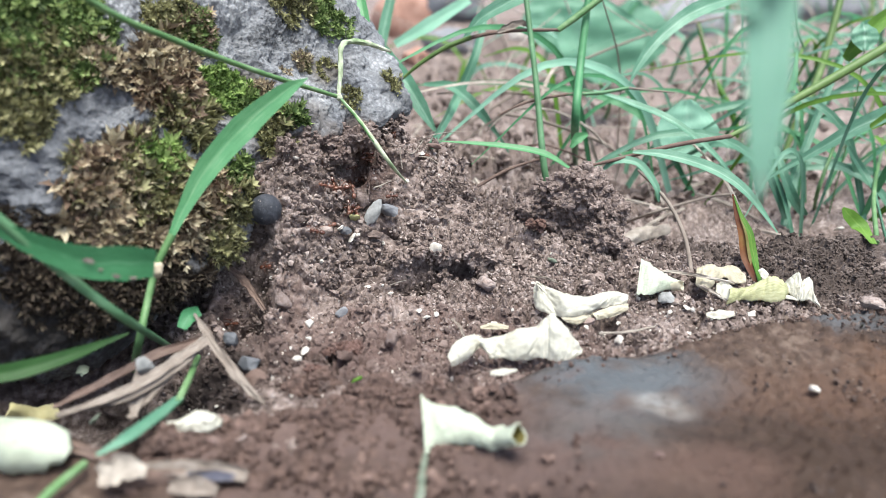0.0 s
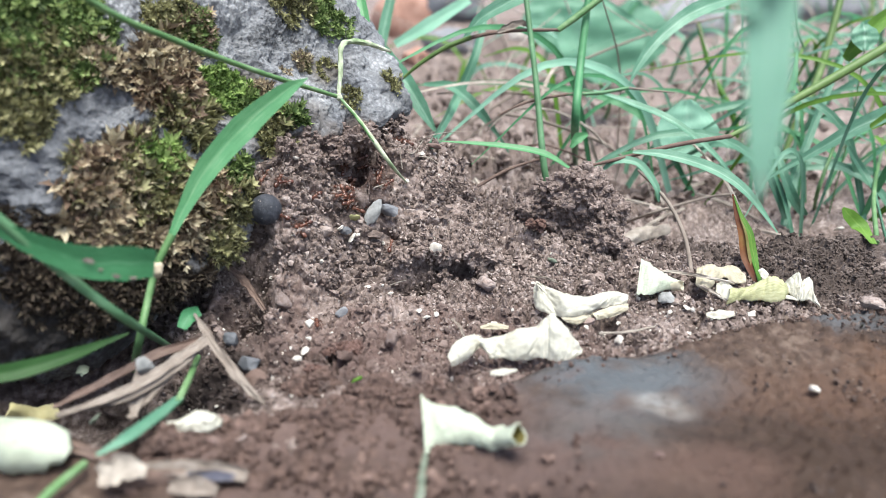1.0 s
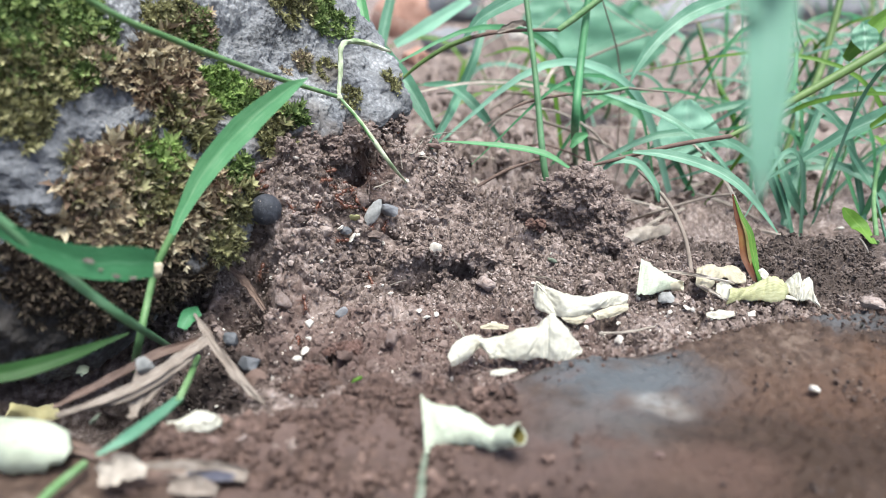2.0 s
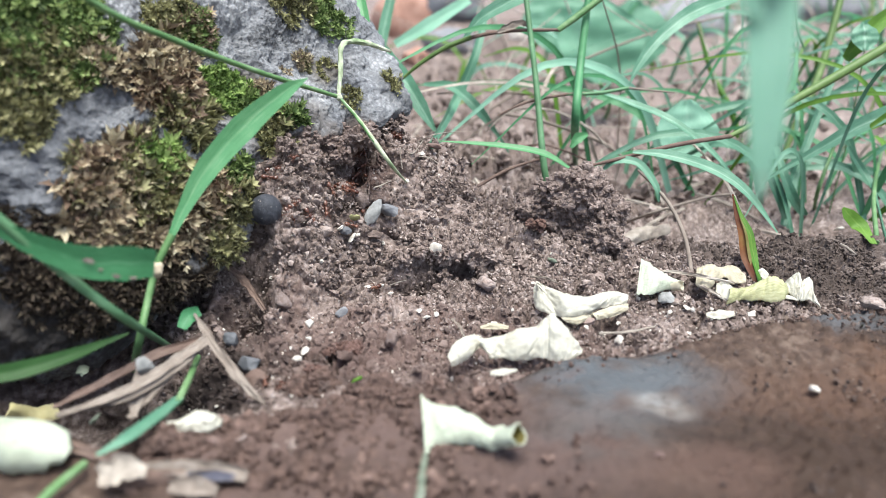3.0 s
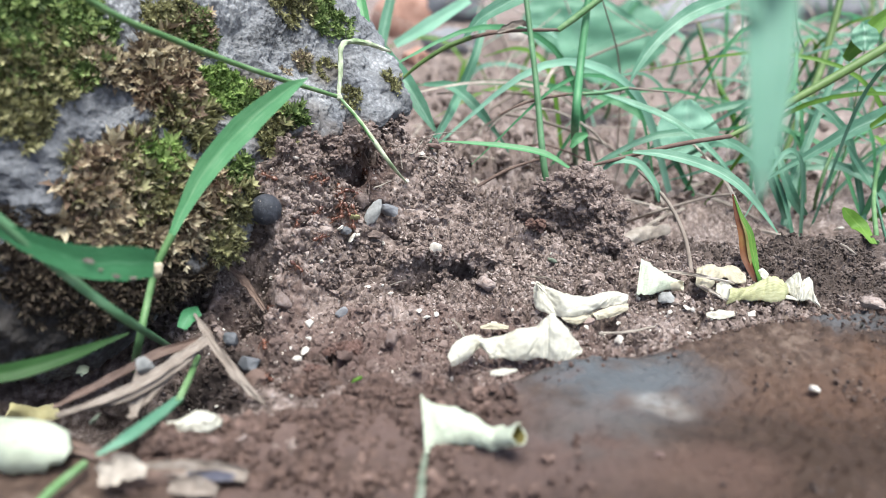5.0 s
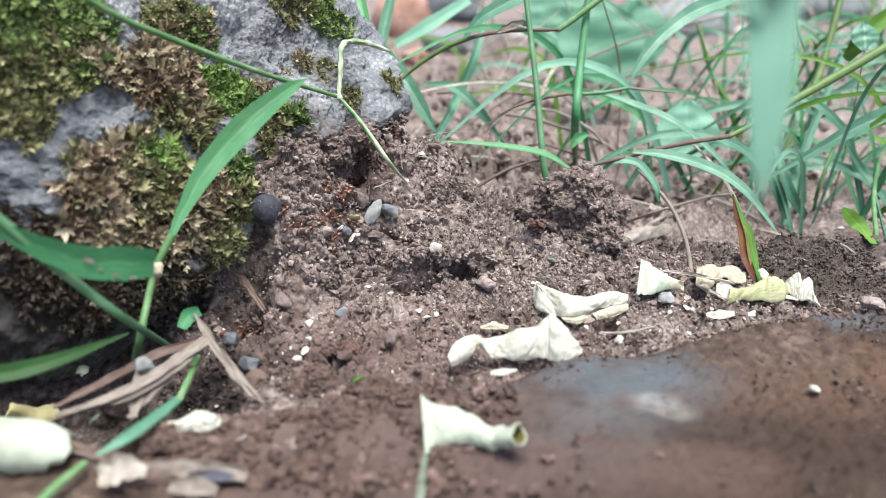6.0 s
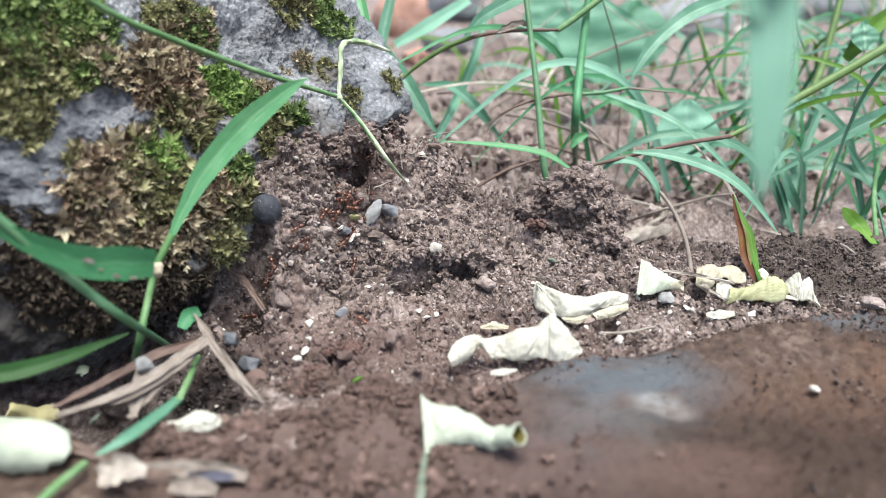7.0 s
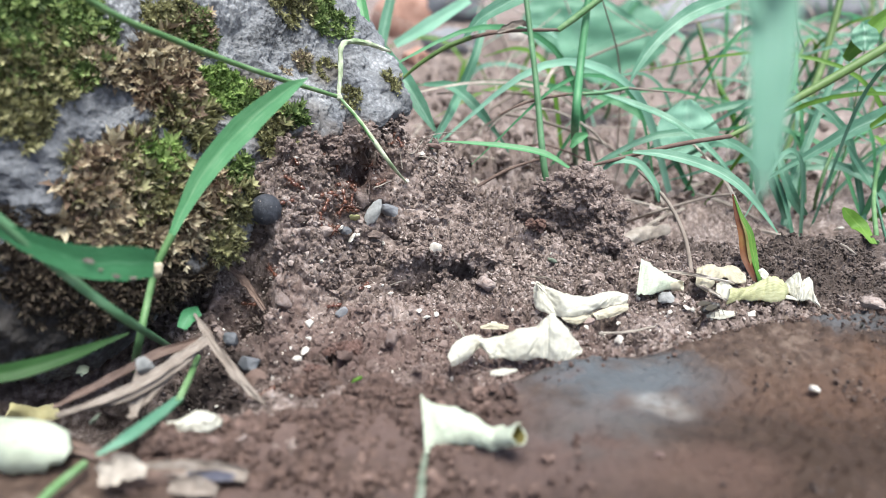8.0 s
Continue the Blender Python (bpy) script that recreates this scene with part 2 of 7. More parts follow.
def relief(x, y, fine=True):
    """The height of the soil in mm: floor, ant mound against the rock, holes, crumbs."""
    x, y = np.asarray(x, float), np.asarray(y, float)
    near = ease((900 - np.hypot(x, y - 170)) / 700)
    z = 1.2 * grain(x, y, 45, 3) * near + 8 * grain(x, y, 260, 4) * (1 - ease((600 - y) / 350))
    # the mound, its foot swinging forward to the rock
    foot = 169 + 0.28 * np.clip(x, 0, 60) + 0.28 * np.clip(x, -14, 0) + 1.12 * np.clip(x + 14, -30, 0)
    s = y - foot + 2.2 * grain(x, y, 14, 5) + 1.2 * grain(x, y, 6, 6)
    top = (25.5 + 6.5 * ease((-4 - x) / 14)) * ease((x + 58) / 16) * (1 - 0.74 * ease((x + 1) / 13))
    top = top * (1 - ease((x - 45) / 6))
    a = np.clip(s / (33 - 9 * ease((x - 20) / 8)), 0, 1)
    rise = (a - 0.09 * np.sin(2 * math.pi * a)) * (1 - ease((s - 36) / 30))
    z = z + top * rise
    # crumbling step along the foot of the mound
    step = np.exp(-((x + 1) / 12.5) ** 4)
    b = s + 2.6 * grain(x, y, 7, 15) + 1.2 * grain(x, y, 2.6, 16) + 2.5 * ease((x - 2) / 8) - 1.0
    z = z + step * (5.0 * ease((b - 1.5) / 0.8) * (1 - ease((b - 5) / 9)) - (6.5 - 3.5 * ease((x - 2) / 8)) * np.exp(-((b + 0.2) / 2.1) ** 2))
    # the ants' hole and the crevice beside the rock
    for hx, hy, r, deep in ((-24.4, 177.8, 2.6, 12), (-23.2, 181.5, 2.9, 15), (-20.8, 186, 2.7, 14), (-17.5, 190.5, 2.5, 13), (-12.5, 197, 3.2, 15), (-27, 173.5, 1.8, 7), (-43, 154.5, 3.8, 11)):
        z = z - deep * np.exp(-(((x - hx) ** 2 + (y - hy) ** 2) / (r * r)) ** 1.5)
    # dark hollow under the rock
    z = z - 12 * np.exp(-((x + 53) / 14) ** 2 - ((y - 117) / 8) ** 2)
    z = z - 26 * np.exp(-(((x + 70) / 20) ** 2 + ((y - 127) / 15) ** 2) ** 1.4)
    z = z - 20 * np.exp(-(((x + 44.5) / 5.5) ** 2 + ((y - 151) / 10) ** 2) ** 1.5)
    # the ground sinks behind the petals, past the mound's end
    z = z - 9 * ease((x - 47) / 9) * ease((y - 186) / 14) * (1 - ease((y - 290) / 140)) * (1 - ease((x - 220) / 200))
    z = z + 4 * ease((x - 84) / 12) * np.exp(-((y - 186) / 9) ** 2) * (1 - ease((x - 120) / 50))
    # soil banked against the brick
    z = z + 2.8 * ease((15 - (y - 126.5) * 0.949 + (x - 30) * 0.316) / 15) * ease((4 - x) / 12) * ease((x + 46) / 12)
    if fine:
        loose = ease((900 - np.hypot(x, y - 170)) / 300)
        run = y + 0.8 * z
        wx = x + 0.8 * grain(x, run, 1.0, 50) + 1.2 * grain(x, run, 3.0, 52)
        wy = run + 0.8 * grain(x, y, 1.0, 51) + 1.2 * grain(x, y, 3.0, 53)
        rough = 0.25 + 0.75 * ease(0.5 + 0.9 * grain(x, y, 16, 9))
        high = ease((s + 2) / 6)
        rough = rough * high + (0.35 + 0.4 * rough) * (1 - high)
        heap = ease((s + 4) / 8) * ease((60 - x) / 14)
        split = ease(1 - np.abs(grain(wx, wy, 9, 77)) / 0.2) * ease(0.75 + grain(x, y, 22, 78))
        z = z - 4.0 * split * loose * (np.hypot(x, y - 170) < 140)
        z = z + loose * (3.2 * heap * (crumbs(wx + 2 * grain(x, y, 5, 56), wy + 2 * grain(x, y, 5, 57), 9.0, 60) - 0.5) + 3.2 * rough * crumbs(wx, wy, 3.4, 20) + 2.0 * (0.25 + 0.75 * rough) * (0.6 + 0.4 * high) * crumbs(wx, wy, 1.6, 30)
                         + (0.4 + 0.35 * high) * crumbs(x + 0.3 * grain(x, run, 0.6, 54), run, 0.85, 35) + 1.5 * grain(x, y, 6.0, 12) - 3.0)
    return z


def slab_top(x, y):
    """The height of the brick's face, far below the soil beyond its edge."""
    away = (y - 126.5) * 0.949 - (x - 30) * 0.316
    return np.where(away < -2.0, 3.4, -50.0)


def surface(x, y, fine=True):
    return np.maximum(relief(x, y, fine), slab_top(np.asarray(x, float), np.asarray(y, float)))


# The rock as a block between soft planes: outward normal and a point on it.
ROCK = [((0.68, -0.60, 0.42), (-42, 165, 28)),
        ((0.35, -0.60, -0.72), (-62, 125.5, 11)),
        ((0.10, -0.97, 0.20), (-75, 124, 20)),
        ((0.874, 0.126, 0.470), (-9, 207, 36)),
        ((0.60, -0.10, -0.79), (-12, 203, 32.5)),
        ((-0.1, 0.1, 0.98), (-90, 190, 120)),
        ((-1, 0, 0), (-190, 200, 20)),
        ((-0.2, 0.97, 0.1), (-90, 300, 20)),
        ((0, 0, -1), (-90, 200, -14))]
# -- end relief --


def stain_or_shade(m, centre, size, colour, amount):
    """Adds dirt or painted shade of uneven outline about a place, in mm, to a material's colour."""
    nt = m.node_tree
    N, L = nt.nodes.new, nt.links.new
    bsdf = nt.nodes["Principled BSDF"]
    was = bsdf.inputs["Base Color"].links[0].from_socket
    geo, mp, ln, nz = N("ShaderNodeNewGeometry"), N("ShaderNodeMapping"), N("ShaderNodeVectorMath"), N("ShaderNodeTexNoise")
    mp.vector_type = "TEXTURE"
    mp.inputs["Location"].default_value = [c * MM for c in centre]
    mp.inputs["Scale"].default_value = [c * MM for c in size]
    ln.operation = "LENGTH"
    nz.inputs["Scale"].default_value = 110
    nz.inputs["Detail"].default_value = 5
    L(geo.outputs["Position"], mp.inputs["Vector"])
    L(geo.outputs["Position"], nz.inputs["Vector"])
    L(mp.outputs[0], ln.inputs[0])
    add = N("ShaderNodeMath")
    add.operation = "MULTIPLY_ADD"
    add.inputs[1].default_value = 2.2
    L(nz.outputs["Fac"], add.inputs[0])
    L(ln.outputs["Value"], add.inputs[2])
    mr = N("ShaderNodeMapRange")
    mr.interpolation_type = "SMOOTHSTEP"
    mr.inputs["From Min"].default_value, mr.inputs["From Max"].default_value = 1.45, 2.35
    mr.inputs["To Min"].default_value, mr.inputs["To Max"].default_value = amount, 0.0
    L(add.outputs[0], mr.inputs["Value"])
    mx = N("ShaderNodeMix")
    mx.data_type = "RGBA"
    L(mr.outputs[0], mx.inputs[0])
    L(was, mx.inputs[6])
    mx.inputs[7].default_value = (*colour, 1)
    L(mx.outputs[2], bsdf.inputs["Base Color"])


stain_or_shade(BRICK, (33.0, 115.0, 3.3), (21, 14, 30), (0.080, 0.091, 0.102), 0.85)
stain_or_shade(BRICK, (85.6, 139.3, 3.4), (10, 7, 30), (0.075, 0.080, 0.088), 0.75)
stain_or_shade(BRICK, (26.0, 99.0, 3.2), (15, 12, 30), (0.088, 0.082, 0.080), 0.65)
stain_or_shade(BRICK, (36.6, 107.2, 3.2), (4.4, 2.8, 30), (0.27, 0.265, 0.255), 0.65)
stain_or_shade(BRICK, (39.5, 104.6, 3.2), (3.6, 2.2, 30), (0.26, 0.235, 0.215), 0.6)
stain_or_shade(BRICK, (-15.0, 102.0, 3.2), (40, 24, 30), (0.108, 0.071, 0.063), 0.75)
stain_or_shade(BRICK, (62.0, 92.0, 3.2), (34, 17, 30), (0.030, 0.016, 0.010), 0.9)
stain_or_shade(BRICK, (69.3, 111.2, 3.3), (26, 12, 30), (0.080, 0.043, 0.028), 0.6)
stain_or_shade(BRICK, (86.0, 118.0, 3.3), (12, 10, 30), (0.10, 0.050, 0.027), 0.5)
stain_or_shade(BRICK, (36.0, 91.0, 3.2), (20, 7, 30), (0.090, 0.052, 0.040), 0.6)
stain_or_shade(BRICK, (9.8, 89.7, 3.4), (20, 8, 30), (0.088, 0.056, 0.048), 0.6)
stain_or_shade(BRICK, (-10.0, 112.0, 3.4), (4, 2.6, 30), (0.060, 0.066, 0.074), 0.8)
# shade on the boulder's left face, painted into its colour
stain_or_shade(ROCK_MAT, (-76.7, 136.1, 43.0), (28, 26, 26), (0.062, 0.066, 0.080), 0.6)
# soil-caked brown underside, with the overhang's shade in the colour too
stain_or_shade(ROCK_MAT, (-74.9, 122.4, 7.3), (60, 40, 12), (0.03, 0.024, 0.02), 0.9)
stain_or_shade(ROCK_MAT, (-28, 182, 30), (26, 26, 6), (0.085, 0.066, 0.058), 0.85)
# boulder's tip coloured darker, as the side turned from the light
stain_or_shade(ROCK_MAT, (-13, 204, 38), (10, 11, 9), (0.085, 0.088, 0.095), 0.75)
stain_or_shade(ROCK_MAT, (-50, 170, 44), (9, 9, 8), (0.085, 0.068, 0.056), 0.7)
stain_or_shade(ROCK_MAT, (-36, 178, 38), (12, 12, 5), (0.095, 0.078, 0.068), 0.7)
stain_or_shade(ROCK_MAT, (-30, 193, 46), (6, 5, 4), (0.12, 0.098, 0.075), 0.6)
stain_or_shade(SOIL, (-27.3, 127.0, -0.3), (24, 15, 30), (0.066, 0.042, 0.036), 0.55)
stain_or_shade(CRUMB, (-27.3, 127.0, -0.3), (24, 15, 30), (0.072, 0.045, 0.038), 0.55)
stain_or_shade(SOIL, (-21, 184, 22), (9, 9, 14), (0.085, 0.045, 0.035), 0.6)
stain_or_shade(SOIL, (-10, 133, 0), (52, 24, 30), (0.125, 0.080, 0.071), 0.65)
stain_or_shade(CRUMB, (-10, 133, 0), (52, 24, 30), (0.135, 0.090, 0.080), 0.5)
# shade under the boulder's overhang, put into the soil's colour
stain_or_shade(SOIL, (-62, 122, 0), (38, 24, 40), (0.018, 0.013, 0.012), 0.9)
stain_or_shade(CRUMB, (-62, 122, 0), (38, 24, 40), (0.022, 0.016, 0.014), 0.9)
stain_or_shade(SOIL, (96.4, 165.0, 1), (22, 16, 30), (0.050, 0.036, 0.031), 0.75)
stain_or_shade(CRUMB, (96.4, 165.0, 1), (22, 16, 30), (0.055, 0.040, 0.034), 0.75)
stain_or_shade(SOIL, (98, 186, 0), (30, 26, 30), (0.050, 0.037, 0.032), 0.8)
stain_or_shade(CRUMB, (98, 186, 0), (30, 26, 30), (0.055, 0.041, 0.035), 0.8)
stain_or_shade(SOIL, (220, 640, 0), (420, 250, 80), (0.19, 0.15, 0.135), 0.6)
stain_or_shade(CRUMB, (220, 640, 0), (420, 250, 80), (0.18, 0.145, 0.13), 0.6)


def part(name, bm, mat, parent=None, label=""):
    """Links a bmesh, in mm of the world, as one mesh object: a thing of its own or a part."""
    me = bpy.data.meshes.new(name)
    bm.to_mesh(me)
    bm.free()
    return link(name, me, mat, parent, label)


def link(name, me, mat, parent=None, label="", flat=False):
    n = len(me.vertices)
    co = np.empty(n * 3)
    me.vertices.foreach_get("co", co)
    co = co.reshape(-1, 3)
    if parent:
        base = Vector(parent["base"])
    else:
        base = Vector((float(co[:, 0].mean()), float(co[:, 1].mean()), float(co[:, 2].min())))
    co = (co - np.array(base)) * MM
    me.vertices.foreach_set("co", co.ravel())
    if not flat:
        me.polygons.foreach_set("use_smooth", np.ones(len(me.polygons), bool))
        if n < 9000:
            me.set_sharp_from_angle(angle=radians(55))
    me.materials.append(mat)
    me.update()
    ob = new(name, me)
    ob["base"] = base[:]
    if parent:
        ob.parent = parent
    else:
        ob.location = base * MM
    if label:
        ob["label"] = label
    return ob


def holder(name, base):
    ob = new(name)
    ob.empty_display_size = 0.005
    ob["base"] = tuple(base)
    ob.location = Vector(base) * MM
    return ob


def glide(pts, per=6):
    """Points along a smooth line through pts, with 0..1 along it."""
    P = [Vector(p) for p in pts]
    P = [P[0] * 2 - P[1]] + P + [P[-1] * 2 - P[-2]]
    out = []
    for i in range(1, len(P) - 2):
        for k in range(per):
            t = k / per
            a, b, c, d = P[i - 1:i + 3]
            out.append(0.5 * ((2 * b) + (c - a) * t + (2 * a - 5 * b + 4 * c - d) * t * t + (3 * b - a - 3 * c + d) * t ** 3))
    out.append(P[-2])
    return out


def along(values, t):
    return float(np.interp(t, np.linspace(0, 1, len(values)), values))


def ribbon(bm, pts, widths, face=(0, -1, 0.5), fold=0.18, thick=0.22, cup=0.0, wave=0.0, ragged=0.0, per=6, across=3, seed=0, twist=0.0):
    """A blade or petal of real thickness along pts: widths in mm, fold the keel's depth, cup the curl across in degrees."""
    line = glide(pts, per)
    n = len(line) - 1
    face = Vector(face).normalized()
    rows_top, rows_low, where = [], [], {}
    for i, p in enumerate(line):
        t = i / n
        tan = (line[min(i + 1, n)] - line[max(i - 1, 0)]).normalized()
        side = tan.cross(face)
        side = side.normalized() if side.length > 1e-4 else Vector((1, 0, 0))
        if twist:
            side = Matrix.Rotation(radians(twist * t), 3, tan) @ side
        up = side.cross(tan).normalized()
        w = max(along(widths, t), 0.06) / 2
        top, low = [], []
        for k in range(2 * across + 1):
            u = k / across - 1
            ww = w * (1 + ragged * (noise.noise(Vector((seed * 7.1, t * 9, 3.0 if u > 0 else 9.0))) if abs(u) > 0.6 else 0))
            if cup:
                bend = along(cup, t) if isinstance(cup, (list, tuple)) else cup
                a = radians(bend) * u
                r = ww / max(radians(abs(bend)), 1e-3)
                q = p + side * (r * math.sin(abs(a)) * (1 if u > 0 else -1)) + up * (r * (1 - math.cos(a)) * (1 if bend > 0 else -1))
            else:
                q = p + side * (ww * u) + up * (fold * ww * 2 * abs(u))
            if wave:
                q = q + up * (wave * noise.noise(Vector((t * 6 + seed, u * 1.5, seed * 1.7))))
            h = thick / 2 * (1 - 0.6 * abs(u))
            top.append(bm.verts.new(q + up * h))
            low.append(bm.verts.new(q - up * h))
            where[top[-1]] = where[low[-1]] = (u / 2 + 0.5, t * 8 + seed * 3)
        rows_top.append(top)
        rows_low.append(low)
    for i in range(n):
        a, b, c, d = rows_top[i], rows_top[i + 1], rows_low[i], rows_low[i + 1]
        for k in range(2 * across):
            bm.faces.new((a[k], a[k + 1], b[k + 1], b[k]))
            bm.faces.new((c[k + 1], c[k], d[k], d[k + 1]))
        bm.faces.new((a[0], b[0], d[0], c[0]))
        bm.faces.new((b[-1], a[-1], c[-1], d[-1]))
    for a, c in ((rows_top[0], rows_low[0]), (rows_low[-1], rows_top[-1])):
        for k in range(2 * across):
            bm.faces.new((a[k + 1], a[k], c[k], c[k + 1]))
    uv = bm.loops.layers.uv.verify()
    for v, st in where.items():
        for loop in v.link_loops:
            loop[uv].uv = st
    return bm


def tube(bm, pts, radii, sides=8, per=6, rough=0.0, flat=1.0):
    line = glide(pts, per)
    n = len(line) - 1
    rings = []
    for i, p in enumerate(line):
        tan = (line[min(i + 1, n)] - line[max(i - 1, 0)]).normalized()
        a = tan.cross(Vector((0.3, -1, 0.2))).normalized()
        b = a.cross(tan)
        r = along(radii, i / n)
        ring = []
        for k in range(sides):
            g = 2 * math.pi * k / sides
            q = r * (1 + rough * noise.noise(p * 0.4 + Vector((k * 1.3, 0, 0))))
            ring.append(bm.verts.new(p + a * (q * math.cos(g)) + b * (q * flat * math.sin(g))))
        rings.append(ring)
    for r0, r1 in zip(rings, rings[1:]):
        for k in range(sides):
            j = (k + 1) % sides
            bm.faces.new((r0[k], r0[j], r1[j], r1[k]))
    bm.faces.new(rings[0])
    bm.faces.new(rings[-1][::-1])
    return bm


def lump(bm, centre, size, seed=0, detail=3, rough=0.25, turn=(0, 0, 0)):
    """An uneven stone or clod about centre, size its three half-lengths."""
    made = bmesh.ops.create_icosphere(bm, subdivisions=detail, radius=1.0)["verts"]
    rot = Euler([radians(a) for a in turn]).to_matrix()
    off = Vector((seed * 3.7, seed * 1.9, seed * 5.3))
    for v in made:
        d = v.co.normalized()
        k = 1 + rough * noise.noise(d * 1.3 + off) + rough * 0.5 * noise.noise(d * 3.1 + off)
        v.co = rot @ Vector((d.x * size[0] * k, d.y * size[1] * k, d.z * size[2] * k)) + Vector(centre)
    return bm


def height(x, y):
    return float(relief(np.array([x]), np.array([y]))[0])


# ---------------------------------------------------------------- ground
def spread(lo, hi, step, reach, grow=1.16):
    mid = list(np.arange(lo, hi, step))
    out, s, v = [], step, mid[-1]
    while v < reach:
        s *= grow
        v += s
        out.append(v)
    low, s, v = [], step, lo
    while v > -reach:
        s *= grow
        v -= s
        low.append(v)
    return np.array(low[::-1] + mid + out)


def build_ground():
    xs, ys = spread(-94, 112, 0.29, 300000), spread(92, 214, 0.26, 300000)
    xs = np.concatenate([xs[xs < -94], np.arange(-94, -48, 0.4), np.arange(-48, 56, 0.25), np.arange(56, 112, 0.4), xs[xs > 112]])
    ys = np.concatenate([ys[ys < 92], np.arange(92, 158, 0.38), np.arange(158, 214, 0.24), ys[ys > 214]])
    X, Y = np.meshgrid(xs, ys)
    Z0, Z = relief(X, Y, False), relief(X, Y)
    gx = np.clip(np.gradient(Z0, axis=1) / np.gradient(X, axis=1), -1.8, 1.8)
    gy = np.clip(np.gradient(Z0, axis=0) / np.gradient(Y, axis=0), -1.8, 1.8)
    d = Z - Z0
    k = d / (1 + gx * gx + gy * gy)
    X, Y, Z = X - gx * k, Y - gy * k, Z0 + k
    # the soil stays below the slab's bed
    Z = np.where((Y < 84) | (np.abs(X) > 130), np.minimum(Z, 0.5), Z)
    nx, ny = len(xs), len(ys)
    co = np.stack([X, Y, Z], -1).reshape(-1, 3)
    i = np.arange(nx * ny).reshape(ny, nx)
    quads = np.stack([i[:-1, :-1], i[:-1, 1:], i[1:, 1:], i[1:, :-1]], -1).reshape(-1, 4)
    me = bpy.data.meshes.new("ground")
    me.from_pydata(co, [], quads.tolist())
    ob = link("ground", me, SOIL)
    global GROUND
    GROUND = ob
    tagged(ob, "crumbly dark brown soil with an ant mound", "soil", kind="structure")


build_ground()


def grains(name, label, count, box, sizes, detail, seed, mat, keep):
    """Loose crumbs lying on the soil, one joined object."""
    rng = np.random.default_rng(seed)
    bm = bmesh.new()
    bmesh.ops.create_icosphere(bm, subdivisions=detail, radius=1.0)
    base = np.array([v.co[:] for v in bm.verts])
    tri = np.array([[v.index for v in f.verts] for f in bm.faces])
    bm.free()
    x = rng.uniform(box[0], box[1], count * 3)
    y = rng.uniform(box[2], box[3], count * 3)
    ok = rng.random(count * 3) < keep(x, y)
    x, y = x[ok][:count], y[ok][:count]
    n = len(x)
    r = sizes[0] * (sizes[1] / sizes[0]) ** (rng.random(n) ** 1.7)
    z = surface(x, y) + r * 0.15
    jig = 1 + 0.9 * (rng.random((n, len(base), 1)) - 0.5)
    sc = r[:, None, None] * (0.5 + 0.9 * rng.random((n, 1, 3)))
    v = base[None] * jig * sc
    for i, j in ((0, 1), (1, 2), (0, 1)):
        g = rng.random(n) * 6.283
        ca, sa = np.cos(g)[:, None], np.sin(g)[:, None]
        v[..., i], v[..., j] = v[..., i] * ca - v[..., j] * sa, v[..., i] * sa + v[..., j] * ca
    v += np.stack([x, y, z], -1)[:, None]
    t = (tri[None] + (np.arange(n) * len(base))[:, None, None]).reshape(-1, 3)
    me = bpy.data.meshes.new(name)
    me.from_pydata(v.reshape(-1, 3), [], t.tolist())
    return tagged(link(name, me, mat, flat=True), label, "soil crumbs", kind="stuff")


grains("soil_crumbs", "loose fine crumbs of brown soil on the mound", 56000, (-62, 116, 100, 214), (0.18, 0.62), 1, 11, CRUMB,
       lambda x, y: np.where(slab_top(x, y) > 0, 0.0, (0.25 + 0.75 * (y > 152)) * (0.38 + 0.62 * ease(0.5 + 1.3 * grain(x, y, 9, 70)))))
grains("mud_crumbs", "fine crumbs of mud stuck on the brick", 2600, (-60, 95, 80, 150), (0.08, 0.2), 1, 14, BRICK,
       lambda x, y: (slab_top(x, y) > 0) * (0.3 + 0.7 * ease(0.3 + grain(x, y, 12, 60))) * (1 - 0.85 * np.exp(-((x - 34) / 14) ** 2 - ((y - 116) / 9) ** 2)))
grains("mud_lumps", "small lumps of reddish mud stuck on the brick", 1500, (20, 95, 70, 150), (0.22, 0.62), 1, 19, GRIT,
       lambda x, y: (slab_top(x, y) > 0) * ease((x - 44 + 0.3 * (110 - y)) / 14) * ease(0.35 + 1.2 * grain(x, y, 8, 61)))
grains("mud_lumps", "crumbs of soil spilled over the brick's edge", 1900, (-50, 95, 90, 150), (0.15, 0.6), 1, 24, MUD,
       lambda x, y: (slab_top(x, y) > 0) * ease(1.15 + 0.5 * grain(x, y, 7, 63) + ((y - 126.5) * 0.949 - (x - 30) * 0.316) / 9))
grains("mud_lumps", "dark lumps of damp mud on the worn brick", 520, (-52, 22, 84, 124), (0.4, 1.2), 2, 20, MUD,
       lambda x, y: (slab_top(x, y) > 0) * ease(0.35 + 1.2 * grain(x, y, 9, 62)))
# white grains that also stand for specular glints of the wet soil
grains("mound_grit", "tiny pale mineral grains, also standing for glints on the mound's soil", 1500, (-55, 60, 120, 208), (0.1, 0.3), 1, 15, STONE_WHITE,
       lambda x, y: 1.0 * (slab_top(x, y) < 0))
grains("soil_clods", "small brown clods of soil scattered on the ground", 1400, (-70, 122, 96, 222), (0.5, 1.15), 2, 12, CRUMB,
       lambda x, y: (0.25 + 0.75 * ease(0.5 + grain(x, y, 20, 40))) * np.where(slab_top(x, y) > 0, 0.08 * (x < -5), 1.0))
